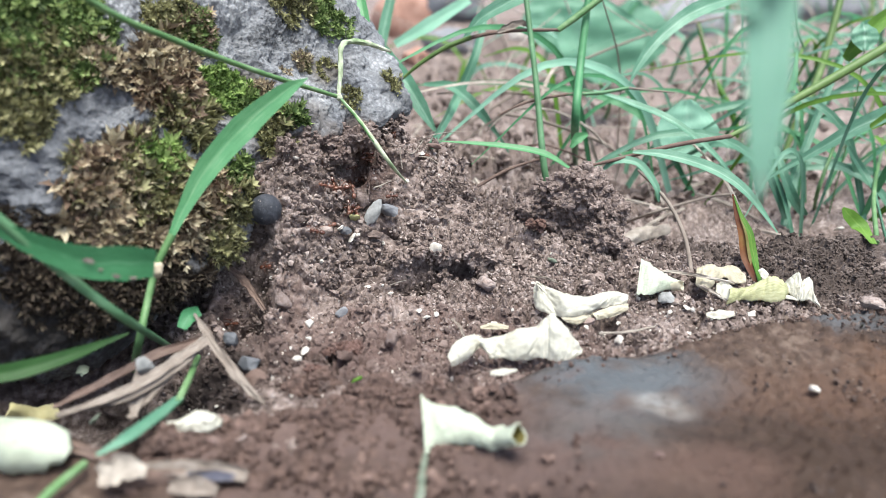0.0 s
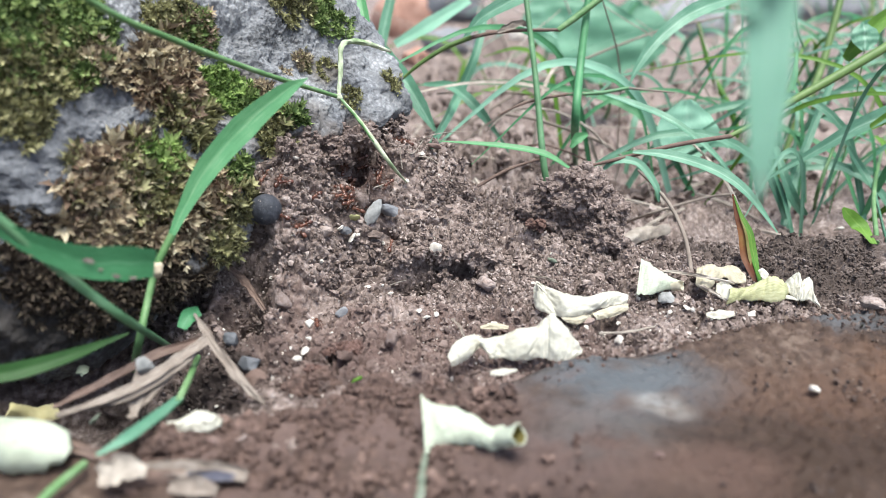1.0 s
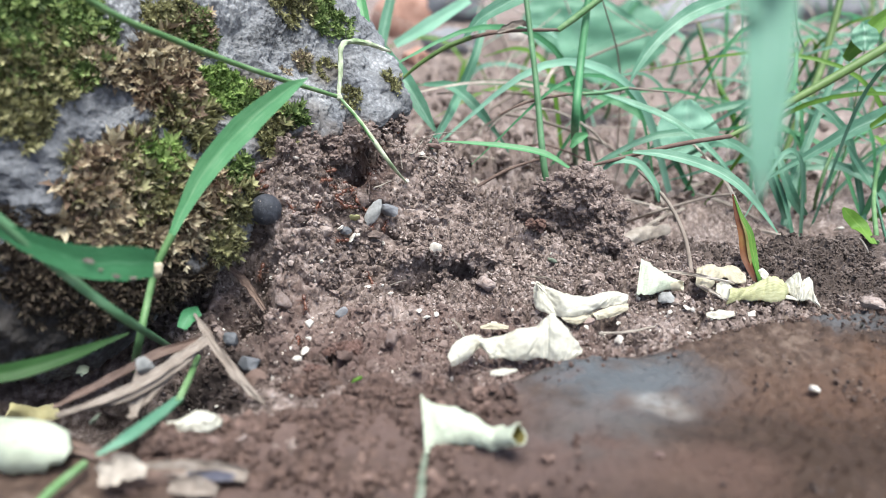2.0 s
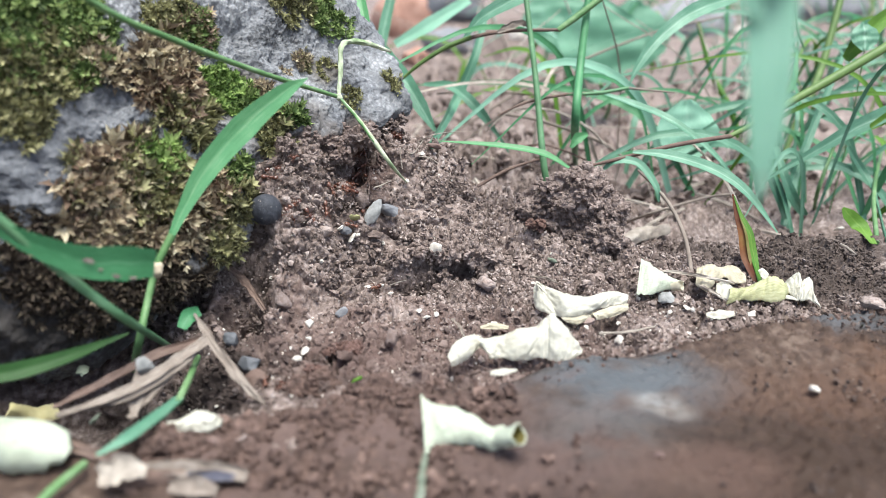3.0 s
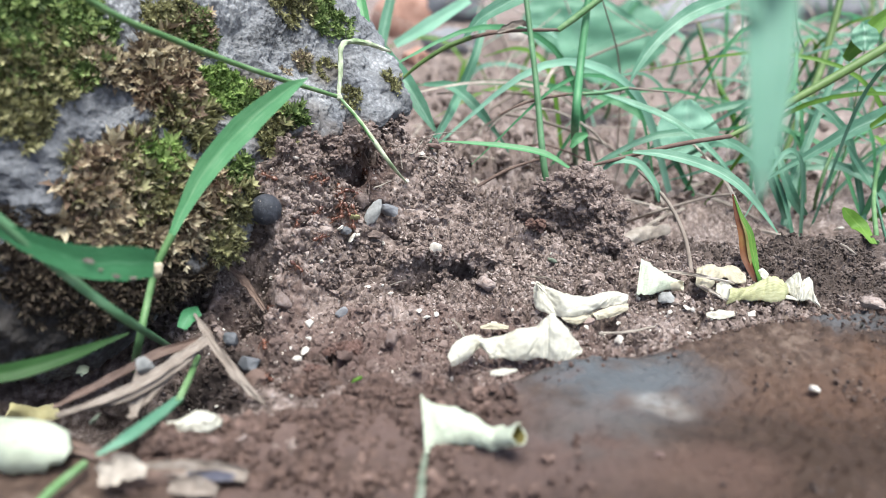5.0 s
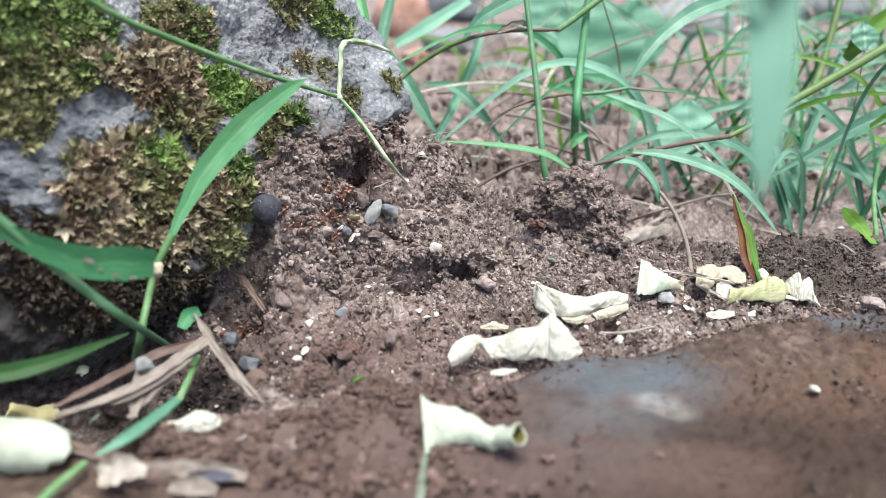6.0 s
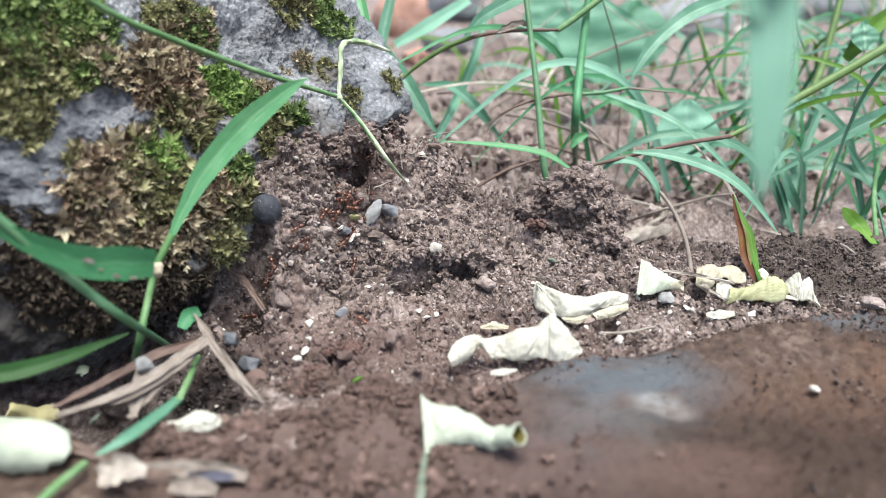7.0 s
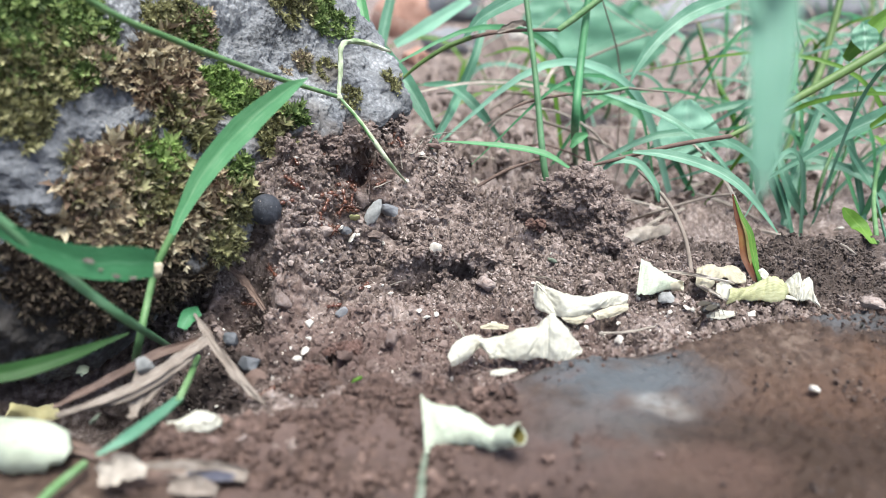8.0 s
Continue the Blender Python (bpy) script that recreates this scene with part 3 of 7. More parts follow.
grains("far_clods", "brown clods of soil beyond the mound", 1500, (-30, 330, 232, 620), (0.6, 3.5), 2, 16, CRUMB,
       lambda x, y: np.clip(260 / y, 0, 1) ** 2 * (np.abs(x) < 0.68 * y))
grains("pale_grit", "pale grit and chaff among the soil", 300, (-40, 90, 112, 190), (0.16, 0.6), 2, 13, STONE_WHITE,
       lambda x, y: (slab_top(x, y) < 0) * (0.12 + 0.88 * (np.abs(y - 140 - 0.2 * x) < 14) * (x > 5)))


def lumps():
    """Crumbly lumps of soil half sunk in the ground, each a piece of its own: knobbly ones on the mound, flat ones at its foot."""
    rng = random.Random(77)
    shapes = []
    for k in range(18):
        flat = k >= 10
        bm = bmesh.new()
        lump(bm, (0, 0, 0), (1.0, rng.uniform(.7, 1), rng.uniform(.35, .55) if flat else rng.uniform(.65, .9)), 60 + k, 3, 0.45)
        if flat:
            for c in range(9):
                n = Vector((rng.gauss(0, 1), rng.gauss(0, 1), rng.gauss(0, 1))).normalized()
                for v in bm.verts:
                    over = v.co.dot(n) - 0.5
                    if over > 0:
                        v.co -= n * over * 0.95
        else:
            bm.normal_update()
            moved = []
            for v in bm.verts:
                far, spots = noise.voronoi(v.co * 1.9 + Vector((k * 5.0, 0, 0)))
                moved.append(v.co + v.normal * (0.75 * (0.5 + 0.5 * noise.cell(spots[0] * 7.3)) * min((far[1] - far[0]) / 0.3, 1) - 0.3))
            for v, q in zip(bm.verts, moved):
                v.co = q
        for v in bm.verts:
            v.co *= MM
        me = bpy.data.meshes.new("lump")
        bm.to_mesh(me)
        bm.free()
        me.polygons.foreach_set("use_smooth", np.ones(len(me.polygons), bool))
        me.set_sharp_from_angle(angle=radians(25))
        me.materials.append(STONE_BROWN if k in (11, 14) else CRUMB)
        shapes.append(me)
    base = Vector(GROUND["base"])
    made = 0
    while made < 300:
        x, y = rng.uniform(-48, 85), rng.uniform(112, 206)
        if float(slab_top(x, y)) > 0 or rng.random() > 0.3 + 0.7 * float(ease(0.5 + grain(np.array(x), np.array(y), 18, 44))):
            continue
        high = y > 168 and x < 48
        r = (1.1 * 2.6 ** (rng.random() ** 1.6)) if high else (0.9 * 2.4 ** (rng.random() ** 2))
        at = Vector((x, y, float(surface(np.array([x]), np.array([y]))[0]) - r * (0.15 if high else -0.1))) - base
        ob = new("lump", shapes[rng.randrange(10) if high or rng.random() < 0.4 else rng.randrange(10, 18)])
        ob.parent = GROUND
        ob.matrix_local = Matrix.LocRotScale(at * MM, Euler((rng.uniform(-.5, .5), rng.uniform(-.5, .5), rng.uniform(0, 6.28))), (r, r, r))
        made += 1


lumps()


def build_slab():
    """The half-buried brick edging, its far edge running away to one side."""
    L, D, T = 330.0, 240.0, 34.0
    bm = bmesh.new()
    xs = list(np.arange(-L / 2, -95, 5)) + list(np.arange(-95, 85, 0.5)) + list(np.arange(85, L / 2 + 1, 5))
    ys = list(np.arange(0, -62, -0.5)) + list(np.arange(-62, -D - 1, -6))
    grid = {}
    turn = Matrix.Rotation(radians(18.4), 3, "Z")
    at = Vector((30, 126.5, 3.2))
    for i, x in enumerate(xs):
        for j, y in enumerate(ys):
            q = turn @ Vector((x, y, 0)) + at
            edge = min(-y / 7.0, 1)
            z = 1.1 * noise.noise(Vector((q.x * 0.05, q.y * 0.05, 1))) + 0.35 * noise.noise(Vector((q.x * 0.25, q.y * 0.25, 2)))
            z += float(ease((12 - q.x) / 30)) * 2.2 * noise.noise(Vector((q.x * 0.12, q.y * 0.12, 11)))
            z += 0.3 * noise.noise(Vector((q.x * 0.7, q.y * 0.7, 5))) - 3.0 * (1 - edge) ** 2
            caked = 0.15 + 0.85 * float(ease(0.45 + 1.6 * noise.noise(Vector((q.x * 0.04, q.y * 0.04, 21))) + (0.5 if q.x > 45 or q.x < 5 else -0.3)))
            far = noise.voronoi(q / 2.3 + Vector((noise.noise(q * 0.4), noise.noise(q * 0.4 + Vector((7, 0, 0))), 0)) * 0.5)
            z += (1.3 * float(ease((q.x - 40) / 14))) * (0.5 + 0.5 * noise.cell(far[1][0] * 7.3)) * min((far[0][1] - far[0][0]) / 0.3, 1)
            z += caked * ((2.4 if q.x < 8 else 0.6) * max(0.0, 0.55 - noise.voronoi(q / 5.5)[0][0]) + 1.1 * max(0.0, 0.5 - noise.voronoi(q / 2.6)[0][0]) + 0.8 * max(0.0, 0.5 - noise.voronoi(q / 1.2)[0][0]))
            q.y += 2.4 * noise.noise(Vector((q.x * 0.06, 4.0, 1))) * max(0, 1 + y / D)
            q.z += z - 0.3
            grid[i, j] = bm.verts.new(q)
    for i in range(len(xs) - 1):
        for j in range(len(ys) - 1):
            bm.faces.new((grid[i, j + 1], grid[i + 1, j + 1], grid[i + 1, j], grid[i, j]))
    rim = [e for e in bm.edges if len(e.link_faces) == 1]
    low = bmesh.ops.extrude_edge_only(bm, edges=rim)["geom"]
    for v in low:
        if isinstance(v, bmesh.types.BMVert):
            v.co.z -= T
    ob = part("brick_edging", bm, BRICK)
    tagged(ob, "worn reddish-brown brick edging coated in mud", "brick", kind="structure")


build_slab()


# ---------------------------------------------------------------- rock and moss
def build_rock():
    az = np.radians(np.concatenate([np.arange(-128, 12, 0.25), np.arange(12, 232, 3.0)]))
    el = np.radians(np.concatenate([np.arange(-88, -28, 4.0), np.arange(-28, 46, 0.25), np.arange(46, 89, 4.0)]))
    A, E = np.meshgrid(az, el)
    d = np.stack([np.cos(A) * np.cos(E), np.sin(A) * np.cos(E), np.sin(E)], -1).reshape(-1, 3)
    c = np.array((-80.0, 195.0, 30.0))
    inv = np.zeros(len(d))
    for nrm, pt in ROCK:
        nrm = np.array(nrm) / np.linalg.norm(nrm)
        dist = nrm @ (np.array(pt) - c)
        inv += np.maximum(d @ nrm / dist, 0) ** 26
    r = inv ** (-1 / 26)
    p = c + d * r[:, None]
    # hollowed out over the ants' hole
    for at, reach, deep in (((-25, 183, 20), 8, 15), ((-20, 189, 22), 7, 14), ((-12, 200, 26), 6, 9)):
        far = np.linalg.norm(p - np.array(at, float), axis=1) / reach
        p -= d * (deep * np.exp(-far ** 2))[:, None]
    # a brow of rock above it
    for at, reach, out in (((-29, 179, 36), 6.5, 4.5), ((-22, 187, 36), 6.5, 5.0), ((-15, 195, 36), 6, 4.5)):
        far = np.linalg.norm(p - np.array(at, float), axis=1) / reach
        p += np.array((0.55, -0.8, -0.35)) * (out * np.exp(-far ** 2))[:, None]
    n = np.empty(len(p))
    for k in range(len(p)):
        q = Vector(p[k])
        n[k] = (noise.noise(q * 0.045) * 4.0 + noise.noise(q * 0.13) * 2.3 + noise.noise(q * 0.24) * 1.3 + noise.noise(q * 0.45) * 0.8
                - max(0.0, 0.35 - noise.voronoi(q * 0.4)[0][0]) * 2.2 - max(0.0, noise.noise(q * 0.33) - 0.25) * 2.0 + noise.noise(q * 1.3) * 0.45 - abs(noise.noise(q * 2.6)) * 0.5)
    p = p + d * n[:, None]
    rows, cols = len(el), len(az)
    i = np.arange(rows * cols).reshape(rows, cols)
    nxt = np.roll(i, -1, axis=1)
    quads = np.stack([i[:-1], nxt[:-1], nxt[1:], i[1:]], -1).reshape(-1, 4).tolist()
    quads += [i[0][::-1].tolist(), i[-1].tolist()]
    me = bpy.data.meshes.new("boulder")
    me.from_pydata(p, [], quads)
    me.update()
    nor = np.empty(len(p) * 3)
    me.vertices.foreach_get("normal", nor)
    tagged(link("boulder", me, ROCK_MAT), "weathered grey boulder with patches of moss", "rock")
    return p, nor.reshape(-1, 3)


ROCK_P, ROCK_N = build_rock()


def moss(centre, radius, count, length, mat, label, seed, squash=(1, 1, 1), droop=0.0, lift=0.0):
    """A clump of leafy moss shoots growing from the rock within radius of centre."""
    rng = random.Random(seed)
    c = np.array(centre)
    dist = np.linalg.norm((ROCK_P - c) * np.array(squash), axis=1)
    near = np.nonzero(dist < radius)[0]
    if not len(near):
        return
    verts, faces = [], []
    for _ in range(count):
        k = int(near[rng.randrange(len(near))])
        edge = dist[k] / radius
        if rng.random() < edge ** 3 * 0.8 or noise.noise(Vector(ROCK_P[k] * 0.22) + Vector((seed, 0, 0))) < -0.32:
            continue
        p, n = Vector(ROCK_P[k]), Vector(ROCK_N[k])
        n = (n + Vector((rng.gauss(0, .35), rng.gauss(0, .35), rng.gauss(0.15 - droop, .35)))).normalized()
        u = n.orthogonal().normalized()
        w = n.cross(u)
        rise = lift * (1 - edge) * rng.uniform(0.4, 1)
        whorls = rng.choice((1, 2, 2, 3))
        ln = length * rng.uniform(0.6, 1.3)
        for s in range(whorls):
            o = p + n * (rise + ln * 0.36 * s - 0.3)
            g0 = rng.random() * 6.28
            m = rng.randint(6, 9)
            for i in range(m):
                g = g0 + 6.283 * i / m
                out = (u * math.cos(g) + w * math.sin(g) + n * (0.45 + 0.5 * s)).normalized()
                l = ln * rng.uniform(0.7, 1.1) * (1 - 0.12 * s)
                side = out.cross(n).normalized() * l * rng.uniform(0.14, 0.22)
                mid = o + out * (l * 0.5) + n * (l * 0.05)
                tip = o + out * l + n * (l * rng.uniform(-0.25, 0.2))
                b = len(verts)
                verts += [o, mid + side, tip, mid - side, mid - n * (l * 0.1)]
                faces += [(b, b + 1, b + 4), (b + 1, b + 2, b + 4), (b + 2, b + 3, b + 4), (b + 3, b, b + 4)]
    me = bpy.data.meshes.new("moss_clump")
    me.from_pydata([v[:] for v in verts], [], faces)
    tagged(link("moss_clump", me, mat, flat=True), label, "moss", "moss on the boulder", "stuff")


moss((-78.6, 147.6, 62.3), 15, 930, 2.6, MOSS_GREEN, "thick yellow-green moss on top of the boulder", 1, lift=2, droop=0)
moss((-75.5, 146.3, 55.6), 8, 300, 2.6, MOSS_OLIVE, "olive moss on the boulder's face", 2, lift=1, droop=0)
moss((-80.2, 140.5, 54.8), 9, 360, 2.6, MOSS_OLIVE, "dark olive moss on the boulder's side", 3, lift=1, droop=0)
moss((-79.0, 135.8, 46.2), 6, 165, 2.4, MOSS_OLIVE, "small olive moss patch on grey rock", 4, lift=0, droop=0)
moss((-60.7, 167.8, 62.3), 7, 210, 1.9, MOSS_OLIVE, "sparse olive moss on the grey boulder", 5, lift=0, droop=0)
moss((-54.9, 171.2, 57.8), 6, 150, 1.9, MOSS_GREEN, "dark green moss below the boulder's top", 6, lift=0, droop=0)
moss((-55.1, 172.3, 59.6), 5, 110, 2.0, MOSS_RUST, "rusty shoots in thin moss", 7, lift=.5, droop=0)
moss((-49.4, 169.4, 46.2), 6.5, 345, 1.9, MOSS_BRIGHT, "bright green moss on the boulder's ridge", 8, lift=.5, droop=0)
moss((-45.1, 171.3, 42.0), 4, 135, 1.8, MOSS_GREEN, "fresh green moss on the boulder", 9, lift=.5, droop=0)
moss((-60.4, 161.2, 52.4), 6, 240, 3.8, MOSS_TAN, "dry tan moss on the boulder's ridge", 10, lift=1.5, droop=.3)
moss((-58.6, 158.9, 46.2), 6, 228, 3.8, MOSS_RUST, "rusty dry moss tufts on the boulder", 11, lift=1, droop=.4)
moss((-56.5, 157.6, 41.0), 6, 192, 3.8, MOSS_OLIVE, "yellowish moss hanging on the boulder", 12, lift=1, droop=.5)
moss((-68.7, 152.7, 53.6), 4.5, 165, 2.6, MOSS_TAN, "dry tan moss among green", 13, lift=1, droop=0)
moss((-68.0, 138.5, 32.3), 8, 140, 3.6, MOSS_RUST, "rusty brown moss cushion on the boulder", 14, lift=2, droop=.2)
moss((-67.0, 139.5, 32.3), 8, 120, 3.3, MOSS_OLIVE, "olive shoots in a rusty moss cushion", 47, lift=2, droop=.2)
moss((-61.7, 145.1, 31.5), 9.5, 230, 3.5, MOSS_OLIVE, "leafy olive moss cushion on the boulder", 15, lift=2.5, droop=.3)
moss((-63.5, 143.6, 32.0), 9, 190, 3.7, MOSS_TAN, "dry tan shoots in an olive moss cushion", 46, lift=2.5, droop=.3)
moss((-60.3, 148.5, 34.1), 6.5, 170, 3.2, MOSS_BRIGHT, "yellow-green shoots in a moss cushion", 16, lift=3, droop=0)
moss((-65.3, 137.7, 26.7), 9.5, 288, 4.0, MOSS_TAN, "brown dead moss below a cushion", 17, lift=2, droop=.5)
moss((-56.1, 145.4, 22.8), 8, 264, 3.8, MOSS_TAN, "brown dead moss fringe on the boulder", 18, lift=1.5, droop=.6)
moss((-58.1, 146.3, 27.4), 7, 180, 3.5, MOSS_OLIVE, "olive moss shoots above dead moss", 19, lift=2, droop=.3)
moss((-47.5, 160.7, 30.7), 6, 110, 2.4, MOSS_GREEN, "thin green moss on the boulder's flank", 20, lift=1, droop=.2)
moss((-45.6, 157.9, 23.7), 5.5, 120, 2.6, MOSS_OLIVE, "dull olive moss at the boulder's foot", 21, lift=1.5, droop=.3)
moss((-49.0, 149.6, 17.3), 6.5, 225, 2.4, MOSS_OLIVE, "olive moss at the boulder's foot", 22, lift=1, droop=.3)
moss((-52.0, 153.5, 27.7), 6, 120, 2.8, MOSS_RUST, "thin brown moss on the boulder's flank", 23, lift=1, droop=.3)
moss((-40.0, 172.2, 35.1), 5, 165, 2.6, MOSS_OLIVE, "small olive moss tuft on grey rock", 24, lift=.5, droop=0)
moss((-36.2, 177.6, 36.7), 3.6, 90, 2.6, MOSS_GREEN, "tiny green moss tuft on grey rock", 25, lift=.5, droop=0)
moss((-37.4, 194.7, 63.0), 7, 300, 1.8, MOSS_OLIVE, "olive moss along the boulder's top edge", 26, lift=0, droop=0)
moss((-28.7, 202.3, 59.7), 7, 315, 1.8, MOSS_GREEN, "green moss at the boulder's top edge", 27, lift=0, droop=0)
moss((-32.7, 190.3, 49.0), 4.5, 90, 1.3, MOSS_OLIVE, "thin brown moss in a crack of the boulder", 28, lift=0, droop=0)
moss((-34.7, 188.7, 50.1), 3.2, 80, 1.2, MOSS_TAN, "thin tan moss in a crack of the boulder", 41, lift=0, droop=0)
moss((-29.3, 192.5, 46.8), 3.2, 80, 1.2, MOSS_OLIVE, "thin olive moss in a crack of the boulder", 42, lift=0, droop=0)
moss((-38.4, 182.5, 47.2), 2.6, 50, 1.1, MOSS_TAN, "speck of tan moss on the boulder", 43, lift=0, droop=0)
moss((-42.6, 175.4, 43.9), 3.4, 90, 1.6, MOSS_TAN, "tan moss beside bright green moss", 44, lift=.3, droop=0)
moss((-14.6, 205.1, 40.9), 4, 135, 1.5, MOSS_OLIVE, "tiny olive moss tuft at the boulder's tip", 29, lift=.3, droop=0)
moss((-24.4, 192.8, 39.3), 4, 90, 1.4, MOSS_OLIVE, "tiny brown moss tuft on the boulder", 30, lift=0, droop=0)
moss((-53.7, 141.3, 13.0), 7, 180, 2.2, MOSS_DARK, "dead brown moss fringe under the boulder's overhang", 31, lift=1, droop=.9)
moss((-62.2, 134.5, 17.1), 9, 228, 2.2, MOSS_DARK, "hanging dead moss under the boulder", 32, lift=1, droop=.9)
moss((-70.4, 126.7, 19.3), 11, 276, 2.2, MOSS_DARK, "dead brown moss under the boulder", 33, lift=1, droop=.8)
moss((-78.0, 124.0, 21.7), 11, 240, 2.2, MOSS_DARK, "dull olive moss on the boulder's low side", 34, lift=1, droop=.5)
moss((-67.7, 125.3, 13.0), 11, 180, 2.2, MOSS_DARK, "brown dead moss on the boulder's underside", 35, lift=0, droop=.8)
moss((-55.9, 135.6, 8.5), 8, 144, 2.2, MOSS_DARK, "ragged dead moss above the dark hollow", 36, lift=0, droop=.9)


# ---------------------------------------------------------------- petals
def petal(pts, widths, label, mat=PETAL, seed=1, name="fallen_petal", **kw):
    bm = bmesh.new()
    kw = {"thick": 0.22, "wave": 0.8, "ragged": 0.25, "per": 8, "across": 6, **kw}
    cup = kw.pop("cup", 30)
    kw["cup"] = [-c for c in cup] if isinstance(cup, list) else -cup
    ribbon(bm, pts, widths, seed=seed, **kw)
    return tagged(part(name, bm, mat), label, "petal", "fallen petals")


def sheet(bm, upper, lower, bulge=0.2, wave=0.4, thick=0.14, per=14, across=10, seed=0):
    """A petal of real thickness hung between its upper and its lower edge, bellied out by bulge of its width."""
    hi, lo = glide(upper, per), glide(lower, per)
    n = len(hi) - 1
    mid = [(p + q) / 2 for p, q in zip(hi, lo)]
    front, back, where = [], [], {}
    for i in range(n + 1):
        t = i / n
        chord = hi[i] - lo[i]
        tan = mid[min(i + 1, n)] - mid[max(i - 1, 0)]
        out = tan.cross(chord).normalized()
        if out.y > 0:
            out = -out
        belly = along(bulge, t) if isinstance(bulge, (list, tuple)) else bulge
        f, g = [], []
        for k in range(2 * across + 1):
            u = k / (2 * across)
            q = lo[i] + chord * (u + 0.05 * noise.noise(Vector((t * 14, seed * 3.3, 7.0 if u > 0.5 else 2.0))) * (2 * u - 1) ** 2)
            q = q + out * (chord.length * belly * 4 * u * (1 - u) + wave * (0.6 * noise.noise(Vector((t * 7 + seed, u * 2.5, seed * 1.7))) + 0.35 * noise.noise(Vector((t * 24, u * 5, seed * 2.7))) + min(1.0, chord.length / 9) * (0.3 * abs(noise.noise(Vector((t * 30, u * 3, seed * 4.1)))) + 0.2 * noise.noise(Vector((t * 50, u * 9, seed))))))
            f.append(bm.verts.new(q + out * thick / 2))
            g.append(bm.verts.new(q - out * thick / 2))
            where[f[-1]] = where[g[-1]] = (u, t * 8 + seed * 3)
        front.append(f)
        back.append(g)
    for i in range(n):
        f, f2, g, g2 = front[i], front[i + 1], back[i], back[i + 1]
        for k in range(2 * across):
            bm.faces.new((f[k], f2[k], f2[k + 1], f[k + 1]))
            bm.faces.new((g[k], g[k + 1], g2[k + 1], g2[k]))
        bm.faces.new((f[0], g[0], g2[0], f2[0]))
        bm.faces.new((f[-1], f2[-1], g2[-1], g[-1]))
    for f, g in ((front[0], back[0]), (back[-1], front[-1])):
        for k in range(2 * across):
            bm.faces.new((f[k], f[k + 1], g[k + 1], g[k]))
    bmesh.ops.recalc_face_normals(bm, faces=bm.faces[:])
    uv = bm.loops.layers.uv.verify()
    for v, st in where.items():
        for loop in v.link_loops:
            loop[uv].uv = st
    return bm


def sheet_petal(upper, lower, label, mat=PETAL, seed=1, **kw):
    bm = bmesh.new()
    sheet(bm, upper, lower, seed=seed, **kw)
    return tagged(part("fallen_petal", bm, mat), label, "petal", "fallen petals")


rolled = sheet_petal([(-3.6, 100.7, 9.3), (-1.4, 98.9, 8.8), (2.3, 98.6, 8.1), (5.4, 97.2, 7.3), (7.4, 95.8, 6.5), (9.5, 96.4, 6.5)],
            [(-2.8, 92.6, 3.8), (-0.8, 94.2, 3.8), (1.6, 94.8, 3.9), (5.6, 94.7, 3.7), (7.7, 93.6, 3.6), (9.4, 94.2, 3.9)],
            "curled greenish cream petal lying on the muddy brick", PETAL_MINT, 1, bulge=[0.05, 0.12, 0.22, 0.28, 0.3, 0.35], wave=0.5)
def funnel(bm, a, b, r0, r1, sides=18, wall=0.22, seed=0):
    """A rolled, flaring end, open at b."""
    a, b = Vector(a), Vector(b)
    ax = (b - a).normalized()
    e1 = ax.cross(Vector((0, 0, 1))).normalized()
    e2 = e1.cross(ax)
    rings = []
    for side in (0, 1):
        for k in range(7):
            t = (k if side == 0 else 6 - k) / 6
            r = r0 + (r1 - r0) * t - side * wall
            ring = []
            for j in range(sides):
                g = 2 * math.pi * j / sides
                q = r * (1 + 0.3 * noise.noise(Vector((math.cos(g) * 1.2, math.sin(g) * 1.2, t + seed))))
                lip = 0.9 * noise.noise(Vector((math.cos(g) * 1.5, math.sin(g) * 1.5, seed + 4.0))) * t
                ring.append(bm.verts.new(a + (b - a) * t + ax * lip + e1 * (q * math.cos(g)) + e2 * (0.85 * q * math.sin(g))))
            rings.append(ring)
    for p, q in zip(rings, rings[1:]):
        for j in range(sides):
            bm.faces.new((p[j], p[(j + 1) % sides], q[(j + 1) % sides], q[j]))
    bmesh.ops.recalc_face_normals(bm, faces=bm.faces[:])
    return bm


FLARE = Vector((-0.6, -2.6, 1.9))
tip_in, tip_out = Vector((8.7, 94.3, 5.5)), Vector((12.1, 94.9, 5.6))
bm = bmesh.new()
funnel(bm, tip_in, tip_out + FLARE, 1.6, 1.95, seed=1)
part("rolled_tip", bm, PETAL_MINT, rolled, "rolled open tip")
bm = bmesh.new()
funnel(bm, tip_in, tip_out + FLARE * 0.96, 1.25, 1.65, wall=0.1, seed=1)
part("lining", bm, PETAL_OLIVE, rolled, "olive-brown lining of the tip")
broad = sheet_petal([(6.9, 128.0, 4.2), (11.0, 129.4, 3.9), (15.4, 129.5, 5.7), (18.7, 130.5, 5.8), (21.4, 131.4, 8.1), (23.0, 129.6, 7.4), (25.4, 129.5, 4.4), (28.0, 130.2, 0.9)],
            [(9.3, 126.0, 0.8), (11.1, 126.4, 0.8), (14.1, 125.5, 0.8), (17.3, 126.0, 0.8), (20.0, 126.4, 0.8), (22.0, 125.1, 0.8), (24.5, 125.5, 0.8), (27.2, 127.7, 0.8)],
            "broad white petal with a pointed fold on soil", PETAL, 2, bulge=[0.1, 0.15, 0.2, 0.2, 0.12, 0.15, 0.2, 0.2], wave=0.9)
bm = bmesh.new()
